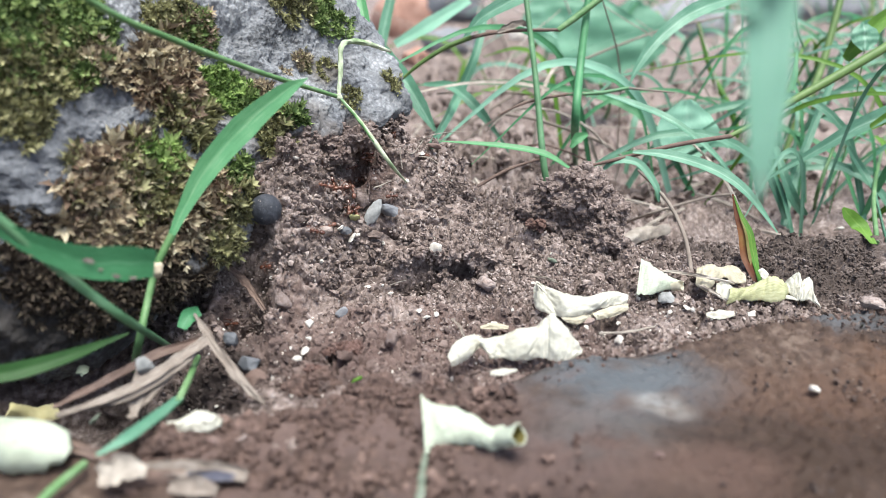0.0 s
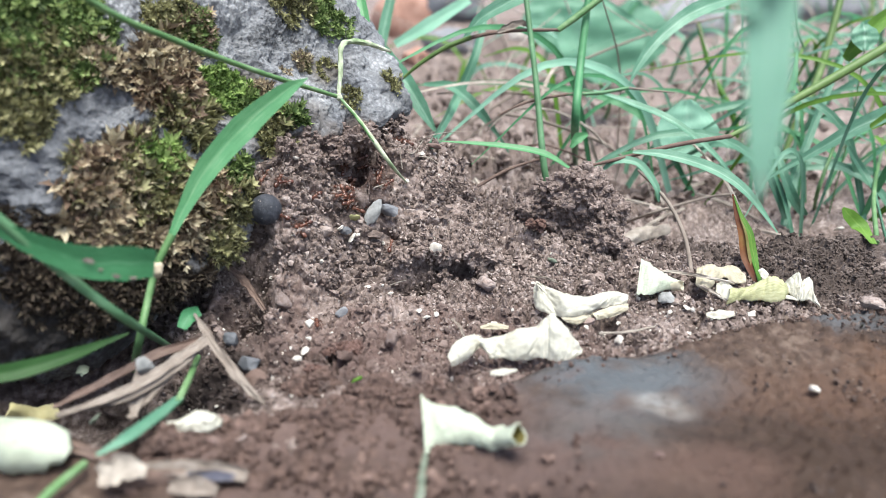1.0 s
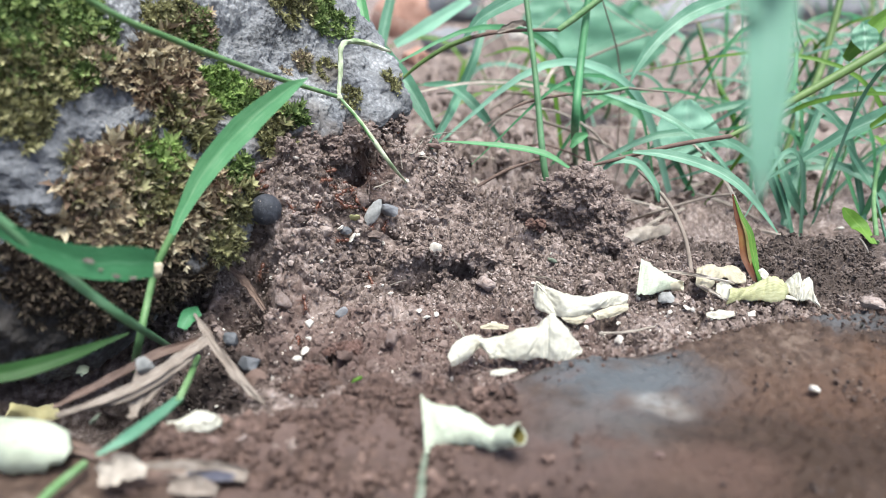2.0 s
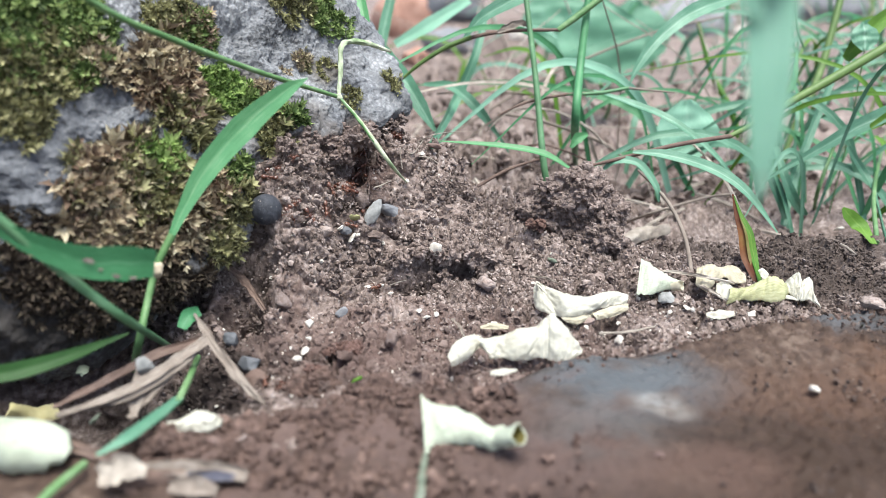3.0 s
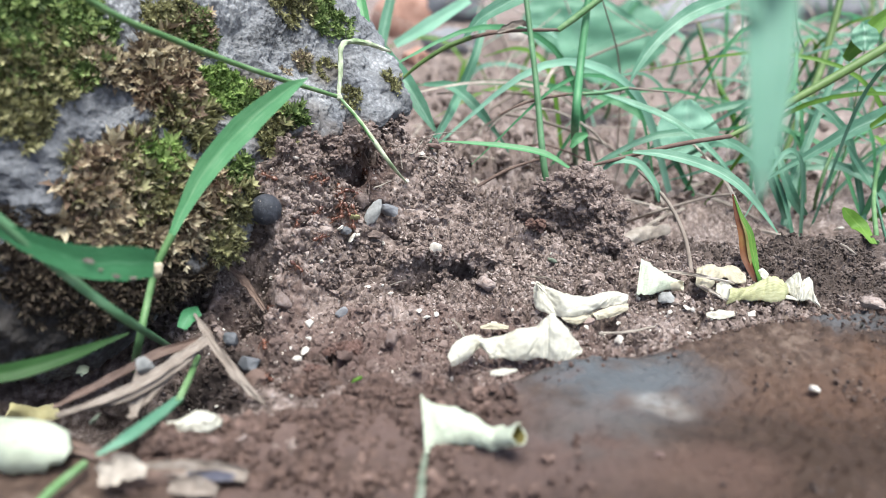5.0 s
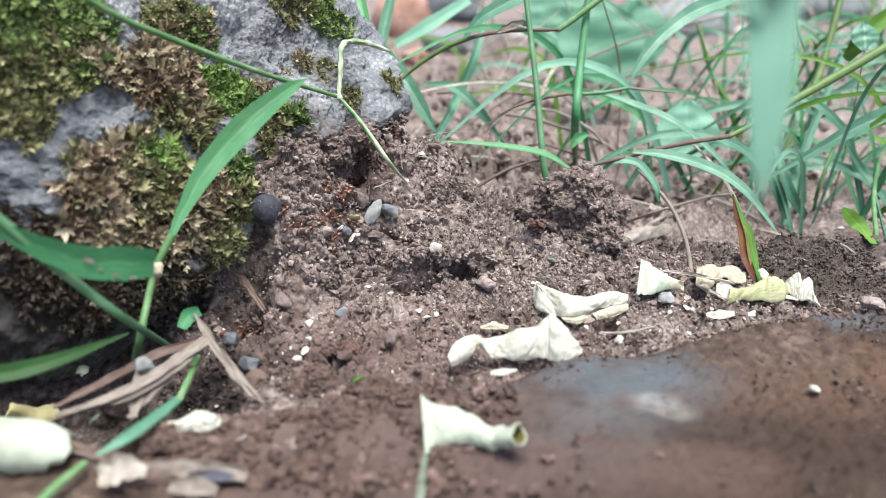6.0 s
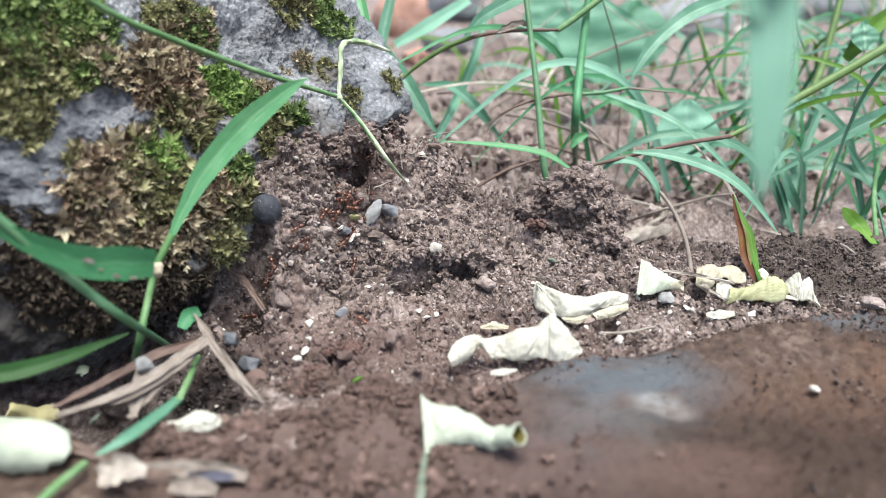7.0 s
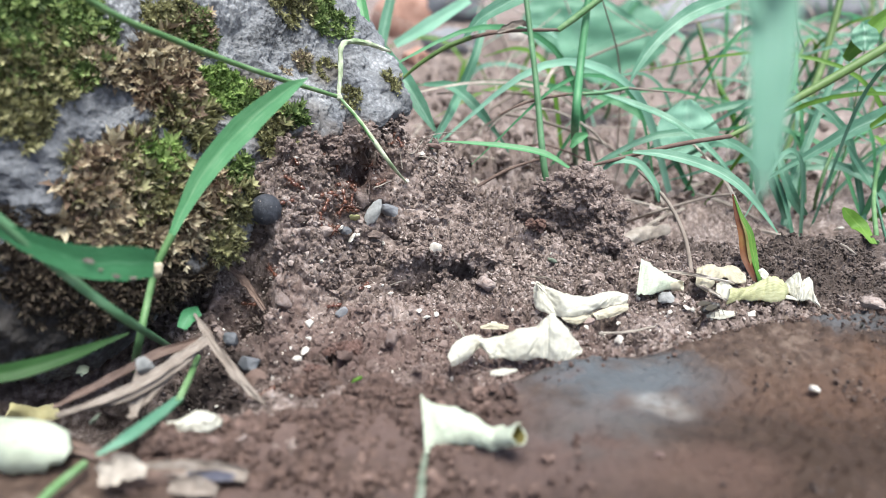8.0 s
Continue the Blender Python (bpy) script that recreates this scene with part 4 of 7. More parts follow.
sheet(bm, [(0.8, 123.9, 2.5), (2.1, 125.6, 4.5), (4.7, 128.9, 4.3), (7.3, 131.6, 3.0), (8.4, 127.3, 4.1)],
            [(1.7, 122.9, 1.0), (3.5, 124.1, 1.0), (5.6, 126.9, 1.0), (7.5, 130.1, 1.0), (9.8, 126.1, 1.0)], bulge=[0.2, 0.25, 0.2, 0.15, 0.1], wave=0.5, seed=26)
part("lobe", bm, PETAL, broad, "rounded turned-down lobe")
folded = sheet_petal([(22.4, 160.5, 1.9), (25.1, 155.4, 2.4), (28.4, 148.1, 4.1), (32.6, 147.0, 4.4), (35.8, 150.3, 3.7), (38.7, 151.8, 3.3), (42.0, 151.9, 2.4)],
            [(22.6, 159.3, 1.2), (23.6, 152.9, 1.2), (25.2, 144.1, 1.2), (29.0, 143.0, 1.2), (34.4, 146.8, 1.2), (38.2, 148.8, 1.2), (41.3, 149.4, 1.2)],
            "folded cream petal with a dry brown edge", PETAL, 3, bulge=[0.05, 0.12, 0.22, 0.28, 0.25, 0.3, 0.3], wave=0.9)
bm = bmesh.new()
sheet(bm, [(21.6, 155.3, 3.9), (22.2, 149.2, 4.2), (24.3, 146.7, 2.1), (25.7, 144.2, 0.9)],
            [(21.1, 154.3, 0.8), (21.0, 148.2, 0.8), (23.0, 145.9, 0.8), (25.9, 143.8, 0.8)], bulge=0.1, wave=0.5, seed=22)
part("flap", bm, PETAL, folded, "folded-back flap")
bm = bmesh.new()
sheet(bm, [(25.8, 143.2, 1.1), (28.8, 142.1, 1.7), (32.8, 145.3, 1.4)],
            [(27.0, 142.4, 0.4), (29.0, 141.1, 0.4), (32.8, 144.5, 0.4)], bulge=0.25, wave=0.4, seed=21)
part("lower_fold", bm, PETAL_YELLOW, folded, "yellowed lower fold")
bm = bmesh.new()
sheet(bm, [(32.4, 144.3, 1.4), (36.8, 145.8, 2.4), (41.4, 149.1, 1.5)],
            [(33.6, 143.5, 0.4), (37.4, 144.8, 0.4), (41.5, 148.1, 0.4)], bulge=0.2, wave=0.6, seed=23)
part("dry_edge", bm, PETAL_YELLOW, folded, "dry brownish edge")
cone = sheet_petal([(48.4, 166.0, 5.4), (50.5, 163.1, 4.8), (53.3, 160.4, 3.4), (56.6, 158.9, 2.4)],
            [(45.0, 155.1, 1.0), (48.4, 155.0, 0.9), (52.7, 157.3, 1.1), (56.2, 156.7, 1.1)],
            "pale green-white petal rolled into a cone", PETAL_MINT, 4, bulge=[0.1, 0.22, 0.4, 0.5], wave=0.5)
bm = bmesh.new()
funnel(bm, Vector((53.3, 156.2, 2.4)), Vector((55.6, 156.2, 2.4)) + FLARE * 0.4, 1.0, 1.45, wall=0.15, seed=3)
part("rolled_tip", bm, PETAL_YELLOW, cone, "yellow-green rolled tip")
sheet_petal([(61.9, 165.8, 2.2), (65.4, 168.2, 2.7), (68.7, 167.4, 2.1), (72.3, 168.5, 2.2), (73.7, 164.8, 1.1)],
            [(60.2, 159.9, 0.9), (62.4, 157.6, 0.5), (67.2, 162.8, 1.5), (70.1, 162.1, 1.0), (73.2, 162.4, 0.5)],
            "withered yellow petal on soil", PETAL_YELLOW, 5, bulge=0.25, wave=0.9)
shrivelled = sheet_petal([(66.2, 155.0, 2.1), (70.4, 156.1, 2.1), (75.7, 159.0, 2.8), (79.0, 158.9, 2.6), (80.5, 156.2, 1.2)],
            [(64.3, 150.6, 0.6), (69.0, 152.8, 0.7), (72.9, 152.7, 0.5), (77.2, 152.1, 0.4), (81.0, 155.9, 0.5)],
            "shrivelled yellow-green petal on soil", PETAL_GREENISH, 6, bulge=[0.3, 0.35, 0.4, 0.4, 0.3], wave=1.0)
bm = bmesh.new()
sheet(bm, [(77.9, 154.2, 1.4), (80.0, 154.1, 1.2), (82.0, 153.2, 0.4)], [(78.1, 153.9, 0.7), (79.7, 153.3, 0.6), (82.0, 153.1, 0.2)], bulge=0.2, wave=0.2, seed=24)
part("flap", bm, PETAL, shrivelled, "pointed cream flap")
sheet_petal([(80.4, 158.7, 2.1), (83.1, 160.7, 2.9), (85.1, 161.5, 3.6), (84.7, 158.3, 2.3)],
            [(80.4, 155.8, 1.4), (81.0, 154.4, 0.7), (81.9, 153.7, 0.2), (82.9, 153.1, 0.2)],
            "crumpled white petal with a pointed tip", PETAL, 7, bulge=0.25, wave=0.8)
sheet_petal([(84.3, 158.3, 2.3), (86.9, 160.2, 3.0), (87.2, 158.4, 2.5), (86.4, 155.1, 1.1), (85.8, 150.4, 0.2)],
            [(82.0, 154.2, 0.2), (83.1, 153.1, 0.2), (84.7, 153.7, 0.2), (85.2, 152.5, 0.1), (85.6, 149.8, -0.0)],
            "small torn white petal standing on soil", PETAL, 17, bulge=0.2, wave=0.7)
petal([(77.5, 165.1, 3.1), (78.1, 163.7, 2.3), (78.3, 162.5, 0.6)], [1.4, 2.2, 1.2], "narrow white petal standing behind a blade", seed=18, cup=30, wave=0.2)
sheet_petal([(64.7, 158.7, 2.1), (67.2, 159.3, 2.1), (68.5, 156.8, 1.3)],
            [(63.2, 155.0, 0.8), (64.8, 153.3, 0.7), (66.2, 152.1, 0.4)],
            "small white petal under straw", PETAL, 19, bulge=0.2, wave=0.5)
petal([(-76.9, 97.9, 3.7), (-65.5, 90.5, 7.9), (-61.0, 89.9, 7.8), (-57.6, 89.8, 6.8), (-55.8, 89.8, 5.6)], [11, 12, 11.6, 10.2, 4.5],
      "smooth cream petal rolled up beside dry straw", PETAL_MINT, seed=8, face=(0.1, -0.7, 0.7), cup=[80, 80, 85, 90, 100], wave=0.2, ragged=0.03)
petal([(-83.4, 119.5, -6.9), (-81.6, 123.9, -10.8), (-79.4, 128.6, -12.5)], [3.2, 4.2, 4.0],
      "pale yellow petal behind a cream one", PETAL_PALE, seed=9, face=(0, -0.8, 0.6), cup=40, wave=0.2)
sheet_petal([(-44.7, 99.5, 4.8), (-41.8, 98.4, 6.1), (-39.5, 99.9, 6.6), (-36.9, 99.1, 6.8), (-35.6, 100.1, 4.7)],
            [(-44.1, 98.7, 4.6), (-41.6, 97.2, 4.6), (-39.6, 97.5, 4.6), (-36.9, 97.1, 4.6), (-35.6, 99.3, 4.6)],
            "torn white petal lying among soil clods", PETAL, 10, bulge=0.2, wave=0.9)
petal([(8.6, 115.8, 3.9), (10.9, 115.9, 4.1), (13.5, 116.9, 3.9)], [0.8, 1.4, 0.6], "narrow cream petal scrap", seed=11, face=(0, -.6, .8), cup=25, wave=.2)
petal([(8.1, 141.5, -0.5), (11.1, 141.7, -0.1), (14.1, 141.1, -0.3)], [0.8, 1.8, 0.8], "tan petal scrap on soil", PETAL_YELLOW, seed=12, face=(0, -.6, .8), cup=25, wave=.3)
petal([(57.9, 144.8, 0.8), (61.0, 144.9, 1.1), (64.5, 145.8, 0.7)], [1.2, 2.4, 1.2], "small white petal crumb", seed=13, face=(0, -.6, .8), cup=25, wave=.5)


# ---------------------------------------------------------------- grass and straw
def grass(pts, widths, label, mat=BLADE, name="", plant=None, **kw):
    bm = bmesh.new()
    ribbon(bm, pts, widths, **kw)
    if not name:
        return part("blade", bm, mat, plant, label)
    return tagged(part(name, bm, mat), label, "leaf", "small leaves")


def stalk(pts, radii, label, mat=STEM_GREEN, name="", group="", category="grass", plant=None, **kw):
    bm = bmesh.new()
    tube(bm, pts, radii, **kw)
    if not name:
        return part("stem", bm, mat, plant, label)
    return tagged(part(name, bm, mat), label, category, group)


def tuft(name, base, label):
    return tagged(holder(name, base), label, "grass", "grass")


mound_tuft = tuft("grass_plant", (34.8, 202.2, 13.5), "upright dark green grass stems rooted behind the mound")
drooper = tuft("grass_runner", (56.3, 304.7, -8.9), "brown drooping grass runner with a green end")
gap_runner = tuft("grass_runner", (57.6, 295.6, -8.8), "reddish grass runner with a thick green sheath and arching blades")
rock_tuft = tuft("grass_plant", (-3.7, 199.3, 24.9), "bluish grass plant beside the boulder's tip")
right_tuft = tuft("grass_plant", (115.0, 229.0, -8.3), "spreading bluish grass plant on bare soil")
back_tuft = tuft("grass_plant", (128.0, 302.3, -8.3), "lime green grass plant with long arching blades")
seedling = tuft("grass_seedling", (78.4, 163.8, 0.0), "dying grass seedling among fallen petals")
under_rock = tuft("grass_sprig", (-69.9, 144.9, -4.0), "green grass sprig lying under the boulder")
mud_stem = tuft("grass_sprig", (-54.2, 91.2, 3.2), "broken green grass stem lying on mud")
hanging = tuft("hanging_grass", (150, 190, 0), "green grass arching over and hanging close by")

# tall blade that rises before the boulder: stem, joint and leaf
plant = holder("grass_shoot", (-67.2, 139.2, -9.0))
tagged(plant, "young grass shoot with one long green leaf", "grass", "grass")
bm = bmesh.new()
tube(bm, [(-67.6, 139.4, -9.8), (-57.4, 122.1, 6.2), (-56.0, 126.2, 13.7), (-54.7, 129.6, 19.3), (-52.1, 132.7, 24.4)], [0.75, 0.75, 0.7, 0.7, 0.8])
part("stem", bm, STEM_GREEN, plant)
bm = bmesh.new()
ribbon(bm, [(-52.7, 132.3, 23.4), (-50.3, 135.5, 28.6), (-46.2, 139.3, 35.5), (-39.6, 144.4, 42.7), (-32.2, 149.0, 48.6), (-27.5, 152.1, 51.1)], [1.0, 2.4, 4.4, 5.2, 3.4, 0.2],
       face=(0.3, -1, 0.1), fold=0.12, per=8)
part("leaf", bm, BLADE, plant)
bm = bmesh.new()
lump(bm, (-54.8, 128.8, 18.7), (1.5, 1.3, 1.6), 3, 3, 0.3)
part("joint", bm, material("grass_joint", [(0.3, (0.30, 0.25, 0.16)), (0.7, (0.55, 0.47, 0.38))], scale=300), plant, "pale pinkish joint")

# runner that crosses the boulder and bends down on to the mound
plant = holder("grass_runner", (-9.5, 186.5, 18.7))
tagged(plant, "grass runner arching over the boulder to the mound", "grass", "grass")
bm = bmesh.new()
tube(bm, [(-62.8, 125.9, 71.5), (-57.3, 134.0, 64.9), (-51.6, 143.8, 59.8), (-40.4, 160.8, 51.3), (-25.7, 182.8, 41.6)], [0.62, 0.62, 0.62, 0.58, 0.5], per=8)
part("stem", bm, STEM_GREEN, plant)
bm = bmesh.new()
tube(bm, [(-25.7, 182.8, 41.6), (-20.3, 176.7, 37.3), (-16.1, 173.6, 32.1), (-12.3, 174.4, 26.2), (-9.5, 186.4, 18.5)], [0.42, 0.45, 0.6, 0.5, 0.2], per=8)
part("tip", bm, STEM_PALE, plant, "pale dry tip")
bm = bmesh.new()
tube(bm, [(-25.3, 182.1, 41.5), (-20.3, 176.1, 37.3), (-16.5, 173.2, 32.6)], [0.3, 0.36, 0.2], per=8, rough=0.5)
part("green_strip", bm, STEM_GREEN, plant, "green strip left on the dry tip")
bm = bmesh.new()
lump(bm, (-25.6, 182.3, 41.7), (0.85, 0.8, 0.9), 6, 3, 0.35)
part("joint", bm, STEM_PALE, plant, "pale knobbly joint")
bm = bmesh.new()
tube(bm, [(-25.7, 182.8, 41.6), (-25.5, 186.3, 47.5), (-25.1, 189.7, 53.3), (-22.1, 193.1, 53.7), (-18.1, 195.9, 52.6), (-13.6, 198.3, 50.6)], [0.5, 0.48, 0.8, 0.6, 0.62, 0.35], per=8, rough=0.7)
part("side_shoot", bm, STEM_PALE, plant, "withered side shoot")

# stem and broad leaf close by on the boulder's side
plant = holder("grass_shoot", (-59.9, 141.8, -5.1))
tagged(plant, "grass stem with a broad torn green leaf", "grass", "grass")
bm = bmesh.new()
tube(bm, [(-69.9, 106.3, 39.1), (-64.9, 108.5, 31.3), (-59.8, 111.5, 22.7), (-55.2, 115.7, 14.4), (-59.7, 141.7, -5.4)], [0.9, 0.9, 0.85, 0.8, 0.6], per=8)
part("stem", bm, STEM_DARK, plant, "grey-green stem")
bm = bmesh.new()
ribbon(bm, [(-69.6, 106.3, 36.4), (-64.4, 107.9, 32.3), (-57.8, 109.6, 28.6), (-52.3, 112.3, 27.2), (-48.9, 115.0, 26.0)], [2.0, 3.6, 5.4, 6.0, 4.6],
       face=(0.1, -1, 0.15), fold=0.08, per=8, ragged=0.12)
part("leaf", bm, BLADE_MID, plant, "dark green leaf with a torn end")
bm = bmesh.new()
for k, (at, r) in enumerate([((-56.8, 109.0, 28.9), 1.1), ((-53.7, 110.6, 25.5), 0.9), ((-55.6, 109.8, 27.0), 0.5), ((-51.3, 111.4, 24.8), 0.7)]):
    lump(bm, at, (r * 0.8, 0.1, r * 0.4), k, 2, 0.8)
part("scars", bm, STRAW, plant, "pale torn scars along the edge")

grass([(-74.5, 101.7, 11.8), (-69.6, 105.6, 10.7), (-63.7, 110.9, 10.5), (-57.1, 118.5, 10.6)], [2.8, 3.0, 2.2, 0.3], "dark green blade lying under the boulder", GREEN_DEEP, face=(0, -.8, .6), plant=under_rock)
grass([(-48.3, 130.8, 9.0), (-49.8, 129.1, 8.6), (-50.7, 127.0, 7.0)], [2.0, 3.4, 2.0], "small folded green leaf on dry straw", BLADE_MID, name="small_leaf", face=(0, -1, .2), cup=30)
plant = holder("grass_shoot", (-52.7, 134.4, -6.1))
tagged(plant, "thin grass shoot bent down over soil", "grass", "grass")
bm = bmesh.new()
tube(bm, [(-49.5, 129.9, -1.0), (-45.5, 113.8, 4.0), (-44.4, 104.8, 5.0)], [0.6, 0.6, 0.65])
part("stem", bm, STEM_GREEN, plant)
bm = bmesh.new()
ribbon(bm, [(-44.4, 105.8, 5.0), (-45.2, 98.5, 6.5), (-46.6, 91.4, 8.0), (-49.6, 86.9, 8.0)], [1.6, 2.2, 2.0, 0.5], face=(0, -.7, .7))
part("leaf", bm, BLADE_COOL, plant)
stalk([(-52.7, 88.8, 5.1), (-54.0, 83.1, 5.7), (-55.2, 79.1, 5.3)], [0.58, 0.72, 0.65], "green grass stem lying on soil", plant=mud_stem)

# dry straws before the boulder
def straw(pts, w, label, mat=STRAW, seed=0):
    """A dry flat stalk: a split, wavy strip."""
    bm = bmesh.new()
    seed = int(abs(pts[0][0] * 13 + pts[0][1] * 7)) % 97
    ribbon(bm, pts, [2 * a for a in w], face=(0.2, -0.7, 0.8), fold=0, thick=0.45, cup=38, wave=0.5, ragged=0.45, per=10, across=4, seed=seed, twist=25)
    return tagged(part("dry_straw", bm, mat), label, "straw", "dry straws")


straw([(-48.7, 129.3, 9.0), (-44.0, 123.6, 6.0), (-37.6, 116.4, 3.0), (-31.8, 111.9, -0.4)], [0.35, 0.9, 0.95, 0.5], "flat dry straw leaning on soil")
straw([(-44.7, 124.7, 6.0), (-48.6, 116.3, 6.0), (-53.9, 108.6, 5.0), (-63.6, 102.1, 4.0)], [1.0, 1.2, 1.0, 0.7], "thick pale dry straw on soil", STRAW)
straw([(-45.2, 124.9, 5.2), (-47.7, 116.4, 5.0), (-53.0, 108.4, 4.0), (-59.7, 105.6, 3.0)], [0.4, 0.6, 0.5, 0.3], "split strand of dry straw")
straw([(-46.1, 126.6, 5.0), (-54.0, 119.7, 5.0), (-60.4, 112.0, 4.0), (-66.2, 106.1, 3.0)], [0.8, 0.95, 0.85, 0.6], "dark reddish dry straw on soil", STRAW_DARK)
straw([(-48.4, 115.9, 4.5), (-51.1, 110.8, 3.0), (-53.4, 105.7, 1.0)], [0.5, 0.9, 0.6], "short dry straw among others")
straw([(-54.7, 116.3, 6.0), (-53.5, 110.9, 3.5), (-52.7, 106.0, 1.0)], [0.8, 1.4, 0.8], "greyish dry leaf sheath on straws")
straw([(-49.6, 154.8, 8.4), (-45.1, 153.4, 4.8), (-38.7, 144.3, 2.4)], [0.6, 0.95, 0.5], "dry brown leaf strip against the mound", STRAW_DARK)
straw([(-63.5, 99.5, 5.0), (-56.8, 93.2, 5.4), (-47.5, 90.1, 4.3)], [0.5, 0.9, 0.8], "brown dry leaf strip on soil", STRAW_DARK)
bm = bmesh.new()
tube(bm, [(-48.0, 85.2, 4.4), (-43.4, 85.9, 4.6), (-36.2, 86.5, 4.7), (-28.3, 87.4, 4.3)], [1.3, 1.5, 1.4, 1.2], sides=12, rough=0.5, per=8, flat=0.7)
twig = tagged(part("broken_stalk", bm, STRAW_DARK), "thick broken grey-brown stalk on mud", "stalk")
bm = bmesh.new()
ribbon(bm, [(-48.5, 84.4, 6.2), (-45.4, 84.8, 7.1), (-42.0, 85.1, 6.6)], [3.0, 5.0, 2.0], face=(0, -.7, .7), cup=50, wave=.8, ragged=.4, across=4, seed=4)
part("peeled_skin", bm, STRAW_PALE, twig, "bleached peeling skin")
bm = bmesh.new()
ribbon(bm, [(-43.0, 86.4, 5.8), (-37.7, 86.5, 6.1), (-32.0, 86.3, 5.7), (-28.1, 86.1, 5.2)], [2.0, 2.6, 2.6, 2.0], face=(0, -.7, .7), cup=40, wave=.6, ragged=.3, across=4, seed=9)
part("grey_strip", bm, STRAW, twig, "greyish split strip")
bm = bmesh.new()
ribbon(bm, [(-36.5, 85.3, 5.7), (-32.5, 85.3, 5.7), (-29.8, 85.6, 5.2)], [1.0, 1.7, 1.0], face=(0, -.7, .7), cup=40, wave=.4, across=4, seed=11)
part("dark_strip", bm, SLATE, twig, "dark bluish split strip")
bm = bmesh.new()
ribbon(bm, [(-38.8, 84.3, 4.6), (-35.0, 83.9, 5.1), (-32.0, 84.1, 4.1)], [2.0, 3.2, 1.5], face=(0, -.7, .7), cup=40, wave=.5, across=4, seed=6)
tagged(part("fallen_petal", bm, STRAW), "tan petal scrap under a broken stalk", "petal", "fallen petals")
straw([(2.0, 142.7, 1.0), (3.7, 139.7, 0.4), (4.5, 137.3, -0.3)], [0.35, 0.4, 0.3], "short white bit of straw on soil")
straw([(21.2, 163.9, 1.5), (24.6, 162.0, 2.1), (27.2, 160.7, 1.5)], [0.3, 0.3, 0.25], "hair-thin pale rootlet on soil")
straw([(52.8, 162.6, 3.6), (60.8, 158.9, 3.9), (68.0, 156.5, 3.1)], [0.4, 0.42, 0.35], "pale thin straw over petals", STRAW_PALE)
straw([(59.6, 156.3, 2.7), (62.1, 153.4, 2.2), (64.6, 151.4, 1.2)], [0.35, 0.4, 0.3], "pale short straw across petals", STRAW_PALE)
straw([(-2.7, 92.1, 4.0), (-3.0, 87.4, 4.3), (-3.2, 82.5, 4.3), (-3.2, 78.2, 4.2)], [0.5, 0.6, 0.6, 0.5], "grey-green dry straw lying on the brick", STEM_GREY)

# dry stalks behind the mound and a curled dry leaf past its end
straw([(15.0, 248, 18.2), (21.5, 252, 23.2), (31.6, 256, 24.3), (42.6, 256, 22.2), (51.0, 252, 17.7), (56.5, 248, 12.3)], [0.35, 0.45, 0.5, 0.5, 0.45, 0.35], "pale arched straw behind the mound", STRAW_PALE)
straw([(-2.4, 262, 28.3), (15.4, 266, 28.2), (33.9, 268, 26.5)], [0.3, 0.35, 0.25], "thin tan straw behind the mound", STRAW)
straw([(3.0, 242, 13.2), (17.4, 256, 20.0), (27.7, 262, 25.1), (33.0, 264, 26.8)], [0.3, 0.4, 0.4, 0.25], "leaning tan straw behind the mound", STRAW)
straw([(23.1, 244, 13.3), (33.9, 246, 13.6), (43.7, 246, 10.8), (51.3, 244, 7.4)], [0.3, 0.35, 0.35, 0.3], "thin brown straw on soil behind the mound", STRAW_DARK)
straw([(81.3, 236, 16.7), (85.4, 226, 12.4), (87.8, 216, 7.5), (88.2, 206, 2.8)], [0.4, 0.55, 0.55, 0.5], "pale bent straw over bare soil", STRAW_PALE)
straw([(61.1, 232, 16.3), (65.9, 226, 7.2), (69.4, 220, 1.2)], [0.35, 0.45, 0.4], "pale thin straw hanging by a blade", STRAW_PALE)
bm = bmesh.new()
sheet(bm, [(52.7, 208.2, -6.0), (61.5, 217.7, -5.5), (71.9, 223.6, -6.9)],
      [(53.5, 206.2, -8.5), (62.0, 212.7, -8.5), (72.4, 219.6, -8.5)], bulge=[0.3, 0.4, 0.3], wave=0.8, seed=31)
tagged(part("dry_leaf", bm, STRAW_PALE), "curled pale dry leaf lying on soil", "leaf", "small leaves")

# grass behind the mound: stems
stalk([(30.9, 209.9, 9.9), (29.4, 212.8, 19.8), (27.9, 225.0, 39.3), (25.3, 238.8, 62.8)], [1.1, 1.05, 0.95, 0.85], "dark blue-green upright grass stem", STEM_DARK, plant=mound_tuft)
stalk([(56.8, 306.3, -11.9), (40.5, 223.6, 25.0), (42.6, 233.1, 43.2), (45.5, 243.0, 62.6)], [1.0, 1.35, 1.3, 1.15], "upright green grass stem with a joint", STEM_VIVID, plant=mound_tuft)
stalk([(-13.0, 238.2, 37.2), (-7.0, 238.0, 42.2), (1.1, 237.9, 47.1), (9.0, 237.6, 50.2)], [0.4, 0.7, 0.78, 0.75], "greenish lower length of a drooping stem", OLIVE, plant=drooper)
stalk([(8.6, 237.5, 50.0), (15.1, 237.2, 51.4), (23.7, 236.5, 52.3), (35.7, 234.7, 52.6)], [0.62, 0.6, 0.55, 0.5], "brown drooping grass stem", STRAW_DARK, plant=drooper)
